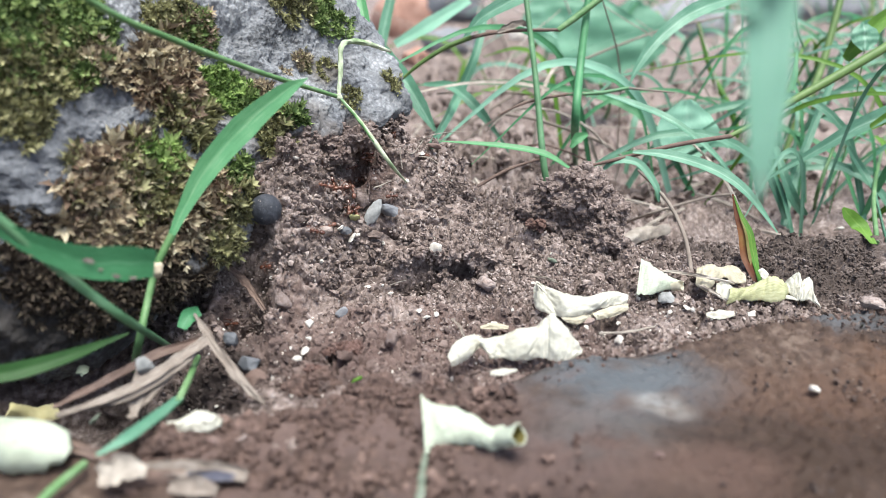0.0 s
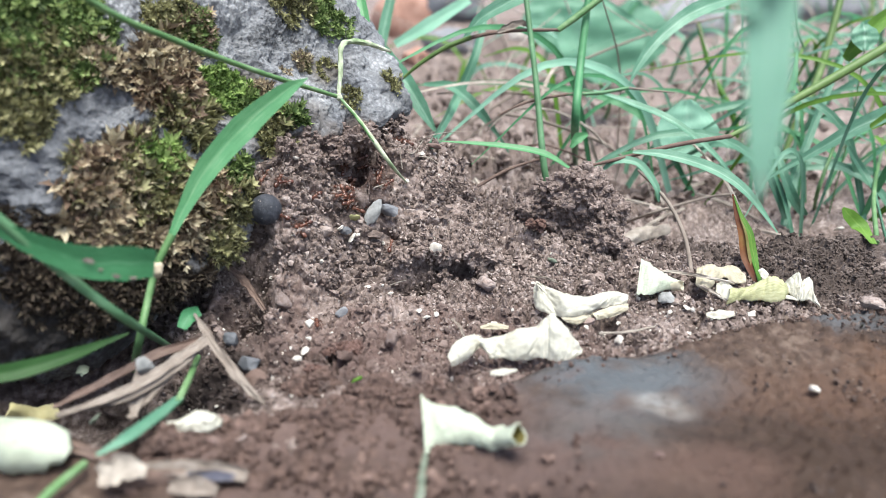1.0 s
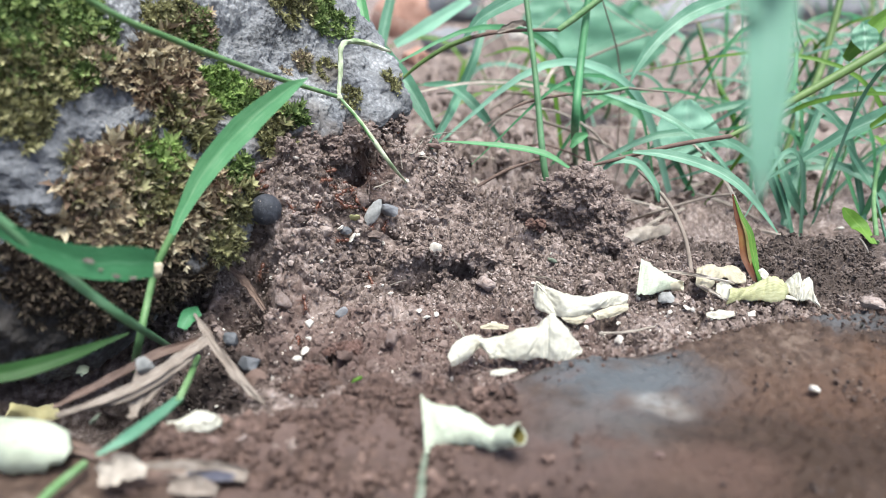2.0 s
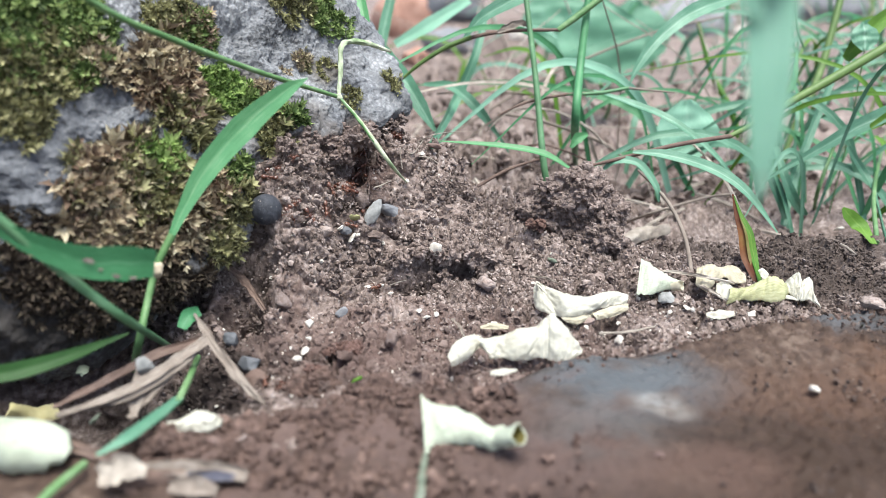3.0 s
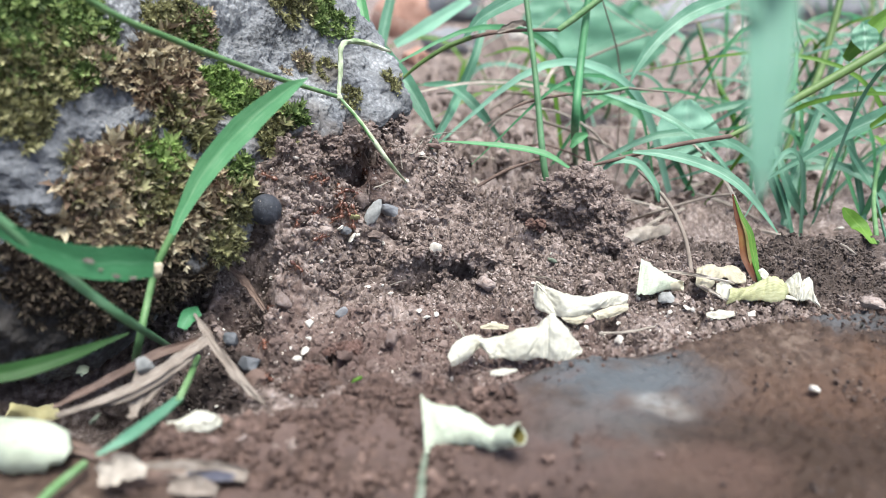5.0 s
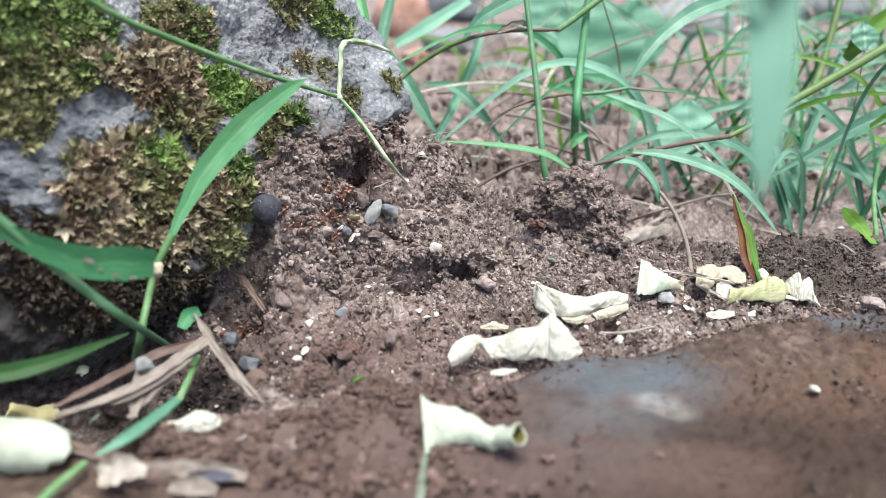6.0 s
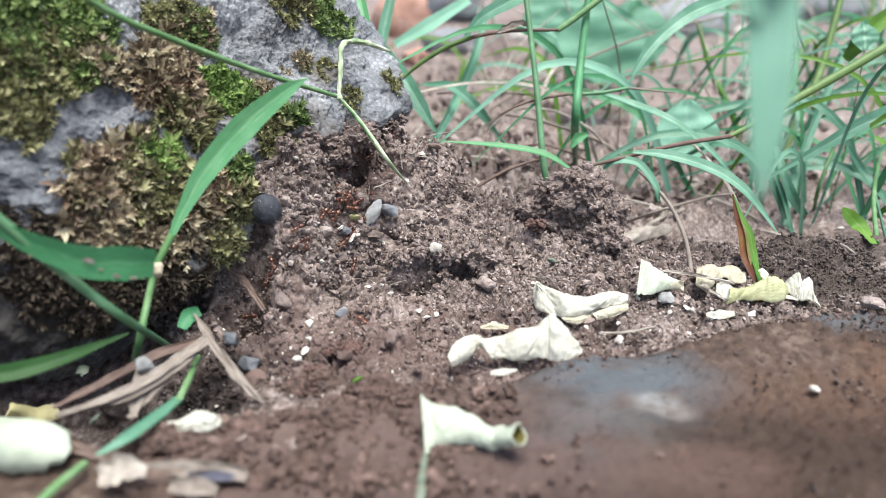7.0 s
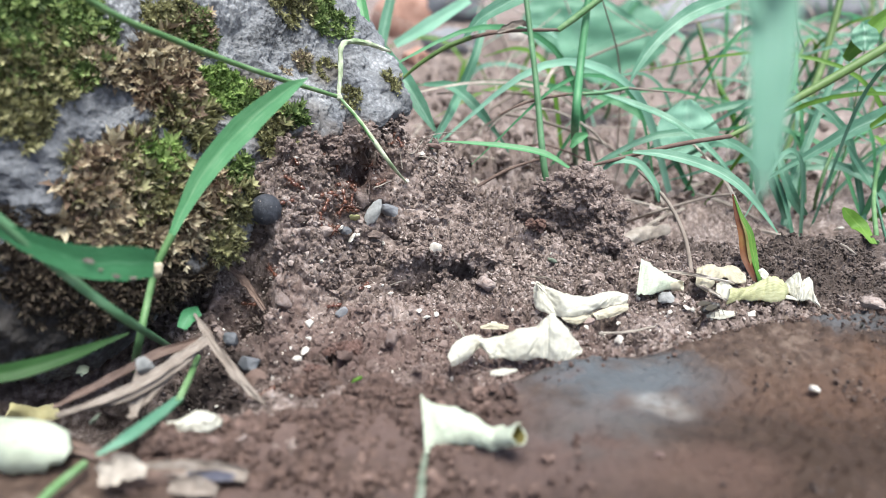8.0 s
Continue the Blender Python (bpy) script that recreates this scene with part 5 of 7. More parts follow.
grass([(16.7, 235.4, 51.7), (20.1, 235.6, 53.4), (24.5, 236.0, 54.4), (27.1, 235.8, 52.7)], [0.8, 2.4, 2.0, 0.4], "torn tan sheath on a stem", STRAW, face=(0, -1, .3), cup=40, wave=.6, ragged=.4, seed=4, plant=drooper)
stalk([(35.3, 234.7, 52.5), (40.9, 236.2, 56.3), (49.5, 238.7, 62.4)], [0.79, 1.08, 0.94], "green end of a drooping grass stem", STEM_GREEN, plant=drooper)
stalk([(16.6, 223.9, 28.4), (25.2, 225.3, 32.1), (37.4, 227.3, 34.2), (46.6, 228.5, 34.6)], [0.28, 0.4, 0.42, 0.4], "thin dark dry grass stem", STRAW_DARK, plant=drooper)
stalk([(37.4, 227.3, 34.2), (48.0, 228.5, 34.5), (57.6, 231.1, 35.6)], [0.4, 0.62, 0.5], "dark green length of a thin stem", STEM_DARK, plant=drooper)
stalk([(57.2, 231.1, 35.6), (64.8, 232.8, 34.6), (73.4, 234.6, 33.6)], [0.4, 0.36, 0.2], "tan end of a thin stem", STRAW, plant=drooper)
stalk([(10.0, 205.2, 11.7), (19.1, 208.0, 16.0), (28.0, 208.2, 19.0)], [0.50, 0.50, 0.29], "short brown stem behind the mound", STRAW_DARK, plant=mound_tuft)
stalk([(38.8, 199.5, 18.9), (50.1, 201.5, 21.1), (66.3, 203.9, 24.4), (82.2, 206.8, 26.2)], [0.36, 0.58, 0.65, 0.65], "dark reddish grass stem across the gap", STRAW_DARK, plant=gap_runner)
stalk([(81.4, 206.7, 26.0), (88.3, 208.9, 28.8), (100.6, 213.5, 34.7), (114.7, 218.2, 41.2), (136.3, 225.7, 51.6)], [0.72, 0.86, 1.15, 1.44, 1.44], "thick green grass stem with sheath", OLIVE, plant=gap_runner)
stalk([(19.1, 259.1, 22.1), (35.3, 259.9, 18.9), (54.6, 253.4, 13.4), (62.5, 243.0, 9.1)], [0.43, 0.50, 0.58, 0.43], "pale dry bent stem", STRAW, plant=mound_tuft)
stalk([(56.7, 207.0, 16.0), (61.6, 193.2, 11.4), (64.3, 182.9, 4.5), (61.8, 166.3, -0.5)], [0.36, 0.50, 0.54, 0.58], "pale brown drooping stem", STRAW, plant=gap_runner)
stalk([(60.5, 231.3, -9.1), (66.3, 217.6, -0.4), (82.9, 221.2, 3.1), (92.1, 222.6, 3.9)], [0.50, 0.50, 0.43, 0.36], "thin tan stem", STRAW, plant=mound_tuft)
straw([(58.3, 210.7, -8.1), (64.9, 216.8, -6.3), (68.2, 219.8, -4.3)], [0.9, 0.7, 0.5], "pale dry stub of a grass stem")
stalk([(-0.9, 284.8, 5.7), (40.5, 304.1, 26.8), (87.0, 321.3, 42.8), (121.6, 334.5, 48.6)], [0.43, 0.50, 0.50, 0.36], "long pale pinkish straw", STRAW, plant=rock_tuft)
stalk([(114.1, 344.0, 45.4), (118.6, 330.4, 25.1), (125.3, 318.8, 9.9), (130.4, 308.1, -9.9)], [0.9, 1.25, 1.4, 1.2], "lime green thick stem", BLADE_LIME, plant=back_tuft)
stalk([(162.3, 317.0, 58.8), (151.1, 300.9, 29.5), (136.9, 285.6, 7.8), (130.9, 279.6, -11.2)], [1.4, 1.5, 1.3, 1.2], "lime green stem", OLIVE, plant=right_tuft)
stalk([(202.5, 332.4, -1.9), (135.8, 222.5, 6.4), (116.8, 184.7, 2.2)], [0.58, 0.65, 0.65], "pale green thin stem", STEM_GREEN, plant=right_tuft)
stalk([(130.7, 240.6, 16.5), (122.5, 230.2, 4.0), (130.5, 245.7, -9.5)], [0.50, 0.65, 0.65], "thin pale stem", STEM_GREEN, plant=right_tuft)
stalk([(133.3, 295.9, 59.8), (134.3, 291.0, 47.9), (138.5, 289.9, 39.7)], [0.43, 0.43, 0.36], "thin dark stem", STEM_DARK, plant=right_tuft)

# grass behind the mound: blades
grass([(34.8, 196.6, 19.6), (27.4, 198.1, 23.3), (15.0, 199.9, 25.1), (-1.4, 202.3, 25.8)], [0.8, 2.2, 1.8, 0.2], "slender green blade arching over the mound", face=(0, -.6, .8), plant=mound_tuft)
grass([(46.5, 229.8, 35.1), (58.2, 226.2, 31.5), (69.7, 222.2, 27.1), (81.0, 216.7, 18.8), (89.5, 212.9, 9.3)], [0.5, 2.6, 2.6, 1.9, 0.4], "bluish grass blade hanging across others", BLADE_COOL, face=(0, -.6, .8), plant=back_tuft)
grass([(53.0, 201.1, 22.9), (61.9, 198.9, 22.6), (73.7, 195.5, 19.6), (82.2, 191.2, 14.4), (89.8, 185.2, 4.9)], [0.8, 3.0, 3.5, 2.8, 0.3], "broad bluish green blade arching down", BLADE_COOL, face=(0, -.7, .7), plant=gap_runner)
grass([(45.3, 201.3, 17.9), (48.5, 201.2, 20.4), (54.6, 199.9, 19.9), (59.1, 196.6, 14.4), (60.3, 195.9, 10.0)], [0.9, 2.3, 2.4, 1.9, 0.5], "short curled green blade", BLADE_COOL, face=(0, -.7, .7), plant=gap_runner)
grass([(59.2, 236.5, 35.7), (62.1, 238.9, 41.5), (69.5, 243.3, 49.8), (81.4, 249.4, 57.0), (95.7, 255.4, 61.0)], [0.3, 2.4, 3.9, 5.2, 4.3], "broad grass blade bending down to its tip", BLADE_COOL, face=(0, -.8, .5), plant=back_tuft)
grass([(-2.6, 236.9, 20.7), (-7.2, 239.8, 27.9), (-12.8, 245.3, 36.1), (-19.6, 253.2, 45.1)], [1.0, 4.7, 5.2, 2.2], "bluish blade beside the boulder's tip", BLADE_COOL, face=(0.2, -1, .2), plant=rock_tuft)
grass([(-19.3, 309.2, 39.6), (-5.5, 312.3, 47.0), (10.6, 318.2, 56.5)], [3.5, 6.0, 4.0], "pale green blade with a blunt end", BLADE_PALE, face=(0, -.8, .5), plant=rock_tuft)
grass([(-23.7, 221.9, 50.4), (-23.0, 225.1, 55.6), (-24.9, 230.7, 64.0)], [1.6, 3.2, 3.0], "short green blade above the boulder", BLADE, face=(0, -1, .2), plant=rock_tuft)
grass([(-24.0, 287.4, 39.0), (-22.0, 293.9, 49.7), (-19.4, 300.5, 60.6)], [3.9, 4.3, 3.5], "dark bluish blade behind the boulder", BLADE_COOL, face=(0, -1, .2), plant=rock_tuft)
grass([(-6.8, 264.8, 31.0), (3.2, 260.4, 30.8), (12.8, 253.1, 23.3), (24.9, 273.4, 4.1)], [1.3, 3.5, 3.9, 1.7], "bluish arching blade behind the mound", BLADE_COOL, face=(0, -.7, .6), plant=rock_tuft)
grass([(-3.7, 199.3, 24.9), (3.3, 267.8, 22.4), (11.7, 278.8, 39.0), (16.1, 289.3, 54.2)], [2.0, 3.6, 3.2, 2.2], "dark green blade behind the mound", BLADE_COOL, face=(.2, -1, .2), plant=rock_tuft)
grass([(6.5, 242.9, 48.9), (11.8, 244.2, 54.9), (20.7, 245.2, 59.9), (31.3, 245.8, 64.1)], [0.9, 3.5, 5.2, 5.2], "broad bluish blade with a pale keel", BLADE_COOL, face=(0, -.8, .5), plant=rock_tuft)
grass([(77.8, 164.5, -0.9), (78.4, 171.7, 3.3), (77.7, 174.9, 8.7), (75.9, 177.6, 12.7), (74.6, 180.3, 16.8)], [1.2, 2.2, 1.9, 1.0, 0.3], "green half of a dying blade", BLADE_LIME, face=(.2, -1, .1), fold=.1, plant=seedling)
grass([(77.3, 165.1, -1.0), (76.4, 171.9, 3.2), (75.9, 175.2, 8.6), (75.0, 177.9, 12.6), (74.4, 180.8, 17.1)], [1.0, 2.1, 1.8, 1.2, 0.4], "red-brown withered half of a blade", REDGREEN, face=(-.2, -1, .1), fold=.1, plant=seedling)
grass([(78.0, 166.1, -1.0), (77.2, 171.2, 3.5), (76.6, 174.4, 8.8), (75.4, 176.9, 12.4)], [0.5, 0.8, 0.6, 0.2], "yellowed strip between the halves", PETAL_OLIVE, face=(0, -1, .1), fold=.05, plant=seedling)
grass([(103.2, 228.9, 6.3), (117.6, 228.4, 15.8), (129.7, 227.5, 24.1), (142.6, 227.8, 30.3)], [0.5, 3.0, 4.9, 5.2], "bluish blade reaching across the gap", BLADE_COOL, face=(0, -.7, .7), plant=right_tuft)
grass([(100.6, 214.7, 37.7), (101.5, 216.5, 42.3), (102.7, 220.0, 48.2)], [1.2, 1.8, 0.4], "tiny green sprout at a stem's joint", BLADE, face=(0, -1, .2), plant=gap_runner)
grass([(128.6, 241.6, 42.9), (133.1, 243.6, 48.0), (141.5, 248.4, 54.5), (150.1, 252.2, 58.6)], [3.0, 6.0, 5.0, 3.0], "bright green blade behind a thick stem", BLADE_LIGHT, face=(0, -1, .2), plant=gap_runner)
grass([(132.1, 225.5, 24.6), (137.3, 226.6, 27.3), (142.6, 227.5, 29.4)], [2.0, 3.6, 3.0], "bright green leaf at a stem's joint", BLADE_LIGHT, face=(0, -1, .2), plant=right_tuft)
grass([(111.2, 194.4, 8.8), (112.8, 193.7, 7.1), (115.7, 191.9, 4.1), (114.8, 182.7, 2.6)], [0.8, 3.4, 4.2, 1.8], "yellowing broad leaf at the soil", BLADE_LIGHT, "small_leaf", face=(-.1, -1, .2), fold=.07)
grass([(38.8, 219.2, 19.6), (40.9, 220.3, 22.3), (44.1, 221.7, 23.2)], [1.0, 3.4, 1.0], "small round green leaf at a stem", BLADE, face=(0, -1, .2), plant=mound_tuft)
grass([(112.4, 229.1, -9.3), (118.0, 239.8, 1.1), (128.7, 253.6, 19.3), (141.8, 268.6, 40.3)], [2.4, 3.2, 2.9, 1.8], "bluish upright blade", BLADE_COOL, face=(0, -1, .2), plant=right_tuft)
grass([(123.6, 237.2, -9.2), (113.3, 229.1, 1.5), (109.6, 238.9, 15.0)], [2.6, 3.5, 2.2], "short bluish blade", BLADE_COOL, face=(0, -1, .2), plant=right_tuft)
grass([(119.3, 184.7, 2.2), (136.7, 226.3, 5.2), (131.7, 235.0, 16.0)], [2.2, 3.0, 1.6], "bluish blade leaning over soil", BLADE_COOL, face=(0, -1, .2), plant=right_tuft)


def round_leaf(centre, size, label, mat, normal=(0, -.9, .4), seed=0):
    bm = bmesh.new()
    n = Vector(normal).normalized()
    u = Vector((1, 0, 0))
    v = n.cross(u).normalized()
    c = Vector(centre)
    ribbon(bm, [c - v * size, c - v * size * .5, c, c + v * size * .5, c + v * size], [size * .5, size * 1.7, size * 2.05, size * 1.6, size * .3],
           face=n, fold=0.06, wave=size * .12, seed=seed, across=5)
    root = Vector((centre[0] + size * .3, centre[1] + size * .4, height(centre[0], centre[1]) - 1))
    weed = tagged(holder("weed", root), label, "weed", "weeds")
    part("leaf", bm, mat, weed)
    bm = bmesh.new()
    low = c - v * size
    tube(bm, [root, (root + low) / 2 + Vector((size * .2, 0, 0)), low], [size * .05, size * .045, size * .04], sides=6)
    part("stalk", bm, STEM_GREEN, weed)


round_leaf((86.5, 258.6, 15.8), 11, "round pale green weed leaf", BLADE_PALE, seed=1)
round_leaf((76.1, 369.5, 34.7), 21, "large bluish green weed leaf", WEED, seed=2)
round_leaf((108.2, 433.6, 30.9), 20, "large green weed leaf in shade", WEED, seed=3)
round_leaf((66.2, 445.7, 38.3), 20, "wide bluish weed leaf", WEED, seed=4)
round_leaf((132.6, 240.2, 50.1), 4.5, "small folded pale weed leaf", BLADE_COOL, seed=5)

# the sedge blade hanging right before the lens
grass([(150, 190, -1), (125, 160, 80), (80, 120, 122), (46, 92, 112), (27.0, 65.3, 76.4), (27.1, 64.3, 71.3), (27.4, 62.7, 64.6), (27.4, 61.7, 59.5), (27.5, 61.1, 55.4)],
      [3.0, 4.0, 4.6, 4.8, 4.9, 4.6, 3.9, 2.7, 0.7], "pale green blade with a dry tip", BLADE_PALE, face=(0, -1, .1), fold=.06, plant=hanging)


bm = bmesh.new()
ribbon(bm, [(27.5, 61.3, 57.0), (27.6, 61.3, 55.8), (27.6, 61.2, 54.7)], [1.4, 1.1, 0.3], face=(0, -1, .1), fold=.05)
part("tip", bm, STRAW, hanging, "dry pinkish-brown tip")


# ---------------------------------------------------------------- far grass
def far_grass(count, seed, mat, label, narrow=1.0, start=250, deep=1300, lo=-0.02, hi=0.72):
    rng = random.Random(seed)
    bm = bmesh.new()
    for i in range(count):
        y = start + deep * rng.random() ** 1.7
        x = rng.uniform(lo, hi) * y
        if x < 25 and y < 330:
            continue
        z = float(relief(np.array([x]), np.array([y]))[0])
        L = rng.uniform(45, 120) * (1 + y / 1500)
        a = rng.uniform(0, 6.283)
        b = Vector((math.cos(a), 0.6 * math.sin(a), 0)) * rng.uniform(0.5, 1.2)
        p0 = Vector((x, y, z - 2))
        k = rng.uniform(.25, .55)
        pts = [p0, p0 + Vector((0, 0, L * k * .8)) + b * L * .2, p0 + Vector((0, 0, L * k)) + b * L * .55, p0 + Vector((0, 0, L * k * rng.uniform(.3, .9))) + b * L]
        w = rng.uniform(1.1, 3.0) * (1 + y / 2000) * narrow
        ribbon(bm, pts, [w * .6, w, w * .8, .2], face=(rng.uniform(-.5, .5), -1, .6), per=5, across=2, fold=.12, thick=.15)
    tagged(part("grass_tangle", bm, mat), label, "grass", kind="stuff")


def far_litter():
    """Dry stalks and pale scraps on the soil beyond the mound."""
    rng = random.Random(8)
    bm = bmesh.new()
    for i in range(160):
        y = 220 + 1100 * rng.random() ** 1.6
        x = rng.uniform(-0.05, 0.7) * y
        z = float(relief(np.array([x]), np.array([y]))[0])
        L = rng.uniform(6, 26) * (1 + y / 900)
        a = rng.uniform(0, 3.14)
        v = Vector((math.cos(a), math.sin(a), rng.uniform(-.05, .25))) * L
        c = Vector((x, y, z + .6))
        tube(bm, [c - v * .5, c + Vector((0, 0, L * .03)), c + v * .5], [.4, .7, .4], sides=5, per=3)
    for i in range(45):
        y = 300 + 700 * rng.random() ** 1.5
        x = rng.uniform(0.0, 0.66) * y
        if x < 45 and y < 260:
            continue
        z = float(relief(np.array([x]), np.array([y]))[0])
        L = rng.uniform(35, 90) * (1 + y / 900)
        v = Vector((rng.uniform(-.9, .9), rng.uniform(-.4, .4), rng.uniform(.25, 1))).normalized() * L
        c = Vector((x, y, z - 1))
        tube(bm, [c, c + v * .5, c + v + Vector((v.x * .3, 0, -L * .15))], [.42, .36, .2], sides=5, per=4)
    tagged(part("dry_litter", bm, STRAW_PALE), "pale dry straw scraps on bare soil", "straw", kind="stuff")


far_litter()
far_grass(50, 5, BLADE_COOL, "tangle of bluish green grass blades on bare soil", lo=0.04)
far_grass(26, 15, BLADE_PALE, "pale mint grass blades on bare soil")
far_grass(34, 6, BLADE_MID, "dark green grass blades on bare soil", lo=0.1)
far_grass(26, 7, BLADE_LIGHT, "lime green grass blades on bare soil")
far_grass(26, 12, BLADE_COOL, "bluish grass blades crowding beside bare soil", 1.0, 225, 240, 0.42, 0.78)
far_grass(22, 13, BLADE_MID, "dark green grass blades crowding beside bare soil", 0.9, 230, 260, 0.44, 0.78)
far_grass(10, 14, BLADE_LIGHT, "lime grass blades crowding beside bare soil", 0.9, 230, 260, 0.46, 0.76)
far_grass(30, 9, STRAW_PALE, "dry pale grass blades on bare soil", 0.6)


def far_stone(x, y, size, mat, label, name="stone", seed=1):
    bm = bmesh.new()
    lump(bm, (x, y, height(x, y) + size[2] * 0.5), size, seed, 3, 0.35)
    return tagged(part(name, bm, mat), label, "stone", "stones beyond the grass")


BRICK_RED = material("red_brick", [(0.3, (0.20, 0.10, 0.075)), (0.5, (0.33, 0.19, 0.145)), (0.75, (0.45, 0.33, 0.28))], scale=150, rough=0.9, bump=0.6, big=30)
far_stone(-38, 760, (28, 22, 30), BRICK_RED, "broken reddish brick lying on soil", "brick_fragment", 1)
far_stone(-20, 560, (9, 8, 7), BRICK_RED, "small reddish brick chip on soil", "brick_fragment", 2)
far_stone(10, 900, (38, 25, 26), STONE, "blue-grey stone beyond the grass", seed=3)
far_stone(5, 640, (22, 14, 12), STONE, "flat blue-grey stone on soil", seed=4)
far_stone(250, 800, (50, 30, 22), STONE, "wide grey stone behind grass", seed=5)
far_stone(420, 900, (60, 40, 30), STONE, "large grey stone behind grass", seed=6)
far_stone(70, 720, (8, 7, 7), STONE_WHITE, "white pebble on far soil", seed=7)
far_stone(300, 760, (10, 8, 8), STONE_WHITE, "white pebble among far grass", seed=8)


# ---------------------------------------------------------------- clods
def clod(centre, size, label, seed, detail=6, turn=(0, 0, 0), lumpy=0.22, mat=SOIL):
    """A crumbly lump of soil, its skin made of crumbs about a millimetre wide."""
    bm = bmesh.new()
    lump(bm, centre, size, seed, detail, lumpy, turn)
    c = Vector(centre)
    bm.normal_update()
    moved = []
    for v in bm.verts:
        q = v.co
        h = 0.25 * noise.noise(q * 2.5)
        for wide, deep in ((1.3, 0.8), (3.6, 1.9)):
            q2 = q / wide + Vector((noise.noise(q / wide), noise.noise(q / wide + Vector((9, 0, 0))), noise.noise(q / wide + Vector((0, 9, 0))))) * 0.35
            far, spots = noise.voronoi(q2)
            high = 0.5 + 0.5 * noise.cell(spots[0] * 7.3)
            gap = min((far[1] - far[0]) / 0.3, 1.0)
            h += deep * (high * gap - 0.45)
        moved.append(q + v.normal * h)
    for v, q in zip(bm.verts, moved):
        v.co = q
    rngc = random.Random(seed)
    skin = list(bm.verts)
    for k in range(int((7.0 if detail > 4 else 2.0) * min(size[0] * size[2], 150))):
        v = skin[rngc.randrange(len(skin))]
        r = 0.22 * (0.85 / 0.22) ** (rngc.random() ** 1.5)
        at = v.co + v.normal * r * 0.45
        made = bmesh.ops.create_icosphere(bm, subdivisions=1, radius=r)["verts"]
        for w in made:
            w.co = at + w.co * rngc.uniform(0.6, 1.3)
    ob = part("soil_clod", bm, mat)
    if detail > 4:
        ob.data.polygons.foreach_set("use_smooth", np.zeros(len(ob.data.polygons), bool))
    return tagged(ob, label, "clod", "clods of soil")


clod((38.5, 199.0, 3.0), (12.5, 12, 13), "crumbly block of soil at the mound's end", 2, lumpy=0.3)
clod((36.0, 192.5, 14.5), (8.5, 7.5, 6.0), "overhanging crumbly top of a soil block", 25, lumpy=0.35)
clod((45.5, 193.5, 8.5), (5.5, 6, 6.0), "crumbly knob of soil on a larger block", 26, 5, lumpy=0.35)
clod((27.0, 197.5, 7.5), (7.5, 8, 6.5), "crumbly soil shoulder beside a larger block", 5, lumpy=0.3)
clod((43.1, 186.6, 3.1), (6, 4.5, 4.5), "small crumbly clod at the mound's foot", 6, 5)
clod((-10.5, 170.2, 3.6), (3.2, 3.2, 2.6), "crumbly lip of soil over a dark gap", 3, 5, lumpy=0.4)
clod((-6.0, 170.6, 5.4), (3.6, 3.4, 2.2), "crumbly lip of soil over a dark gap", 7, 5, lumpy=0.4)
clod((-1.0, 171.3, 4.9), (3.3, 3.8, 3.0), "crumbly lip of soil over a dark gap", 27, 5, lumpy=0.4)
clod((4.2, 172.0, 5.6), (3.8, 3.4, 2.2), "crumbly lip of soil over a dark gap", 28, 5, lumpy=0.4)
clod((0.5, 168.0, 0.0), (2.0, 1.6, 1.4), "crumbly bit of soil fallen into a gap", 29, 5, lumpy=0.4)
clod((9.5, 174.2, 2.9), (5, 3.6, 2.3), "crumbly soil lump above a gap", 8, 5)
clod((-23.6, 117.7, -0.8), (6, 4, 3), "rounded clod of soil on mud", 9, 5, mat=MUD)
clod((-11.7, 109.6, 3.2), (7, 4, 2.6), "flat clod of soil on mud", 10, 5, mat=MUD)
clod((-42.3, 93.9, 3.2), (6, 4, 3.4), "dark clod of soil beside straw", 11, 5, mat=MUD)
clod((-48.4, 93.9, 3.2), (4, 3, 3), "small dark clod beside straw", 12, 5, mat=MUD)
clod((-35.0, 95.9, 2.8), (4, 3, 2), "rounded lump of mud on the brick", 30, 4, mat=MUD)
clod((-30.8, 100.7, 2.5), (5, 3.5, 2.4), "rounded lump of mud on the brick", 31, 4, mat=MUD)
clod((-24.9, 103.5, 2.8), (4, 3, 2), "rounded lump of mud on the brick", 32, 4, mat=MUD)
clod((-17.3, 102.9, 2.6), (6, 4, 2.2), "rounded lump of mud on the brick", 33, 4, mat=MUD)
clod((-12.8, 95.9, 2.8), (4, 3, 1.8), "rounded lump of mud on the brick", 34, 4, mat=MUD)
clod((-19.1, 90.5, 2.7), (5, 3.5, 2), "rounded lump of mud on the brick", 35, 4, mat=MUD)
clod((-25.4, 88.3, 2.5), (4, 3, 2), "rounded lump of mud on the brick", 36, 4, mat=MUD)
clod((-7.9, 88.8, 2.5), (5, 3, 1.8), "rounded lump of mud on the brick", 37, 4, mat=MUD)
clod((-7.9, 102.3, 2.5), (3.5, 2.5, 1.6), "rounded lump of mud on the brick", 38, 4, mat=MUD)
clod((-46.1, 96.5, 2.8), (3.5, 3, 2.2), "rounded lump of mud on the brick", 39, 4, mat=MUD)
clod((-13.5, 86.7, 2.6), (4, 3, 1.6), "rounded lump of mud on the brick", 40, 4, mat=MUD)
clod((-21, 182.5, 31.5), (5.5, 4.5, 3.0), "clod of soil roofing the ants' hole", 15, 5)
clod((-35.7, 172.3, 30.3), (6, 4, 3), "clod of soil against the boulder", 13, 5)
clod((-27.4, 180.2, 28.6), (5, 4, 3.6), "clod of soil under the boulder's edge", 14, 5)
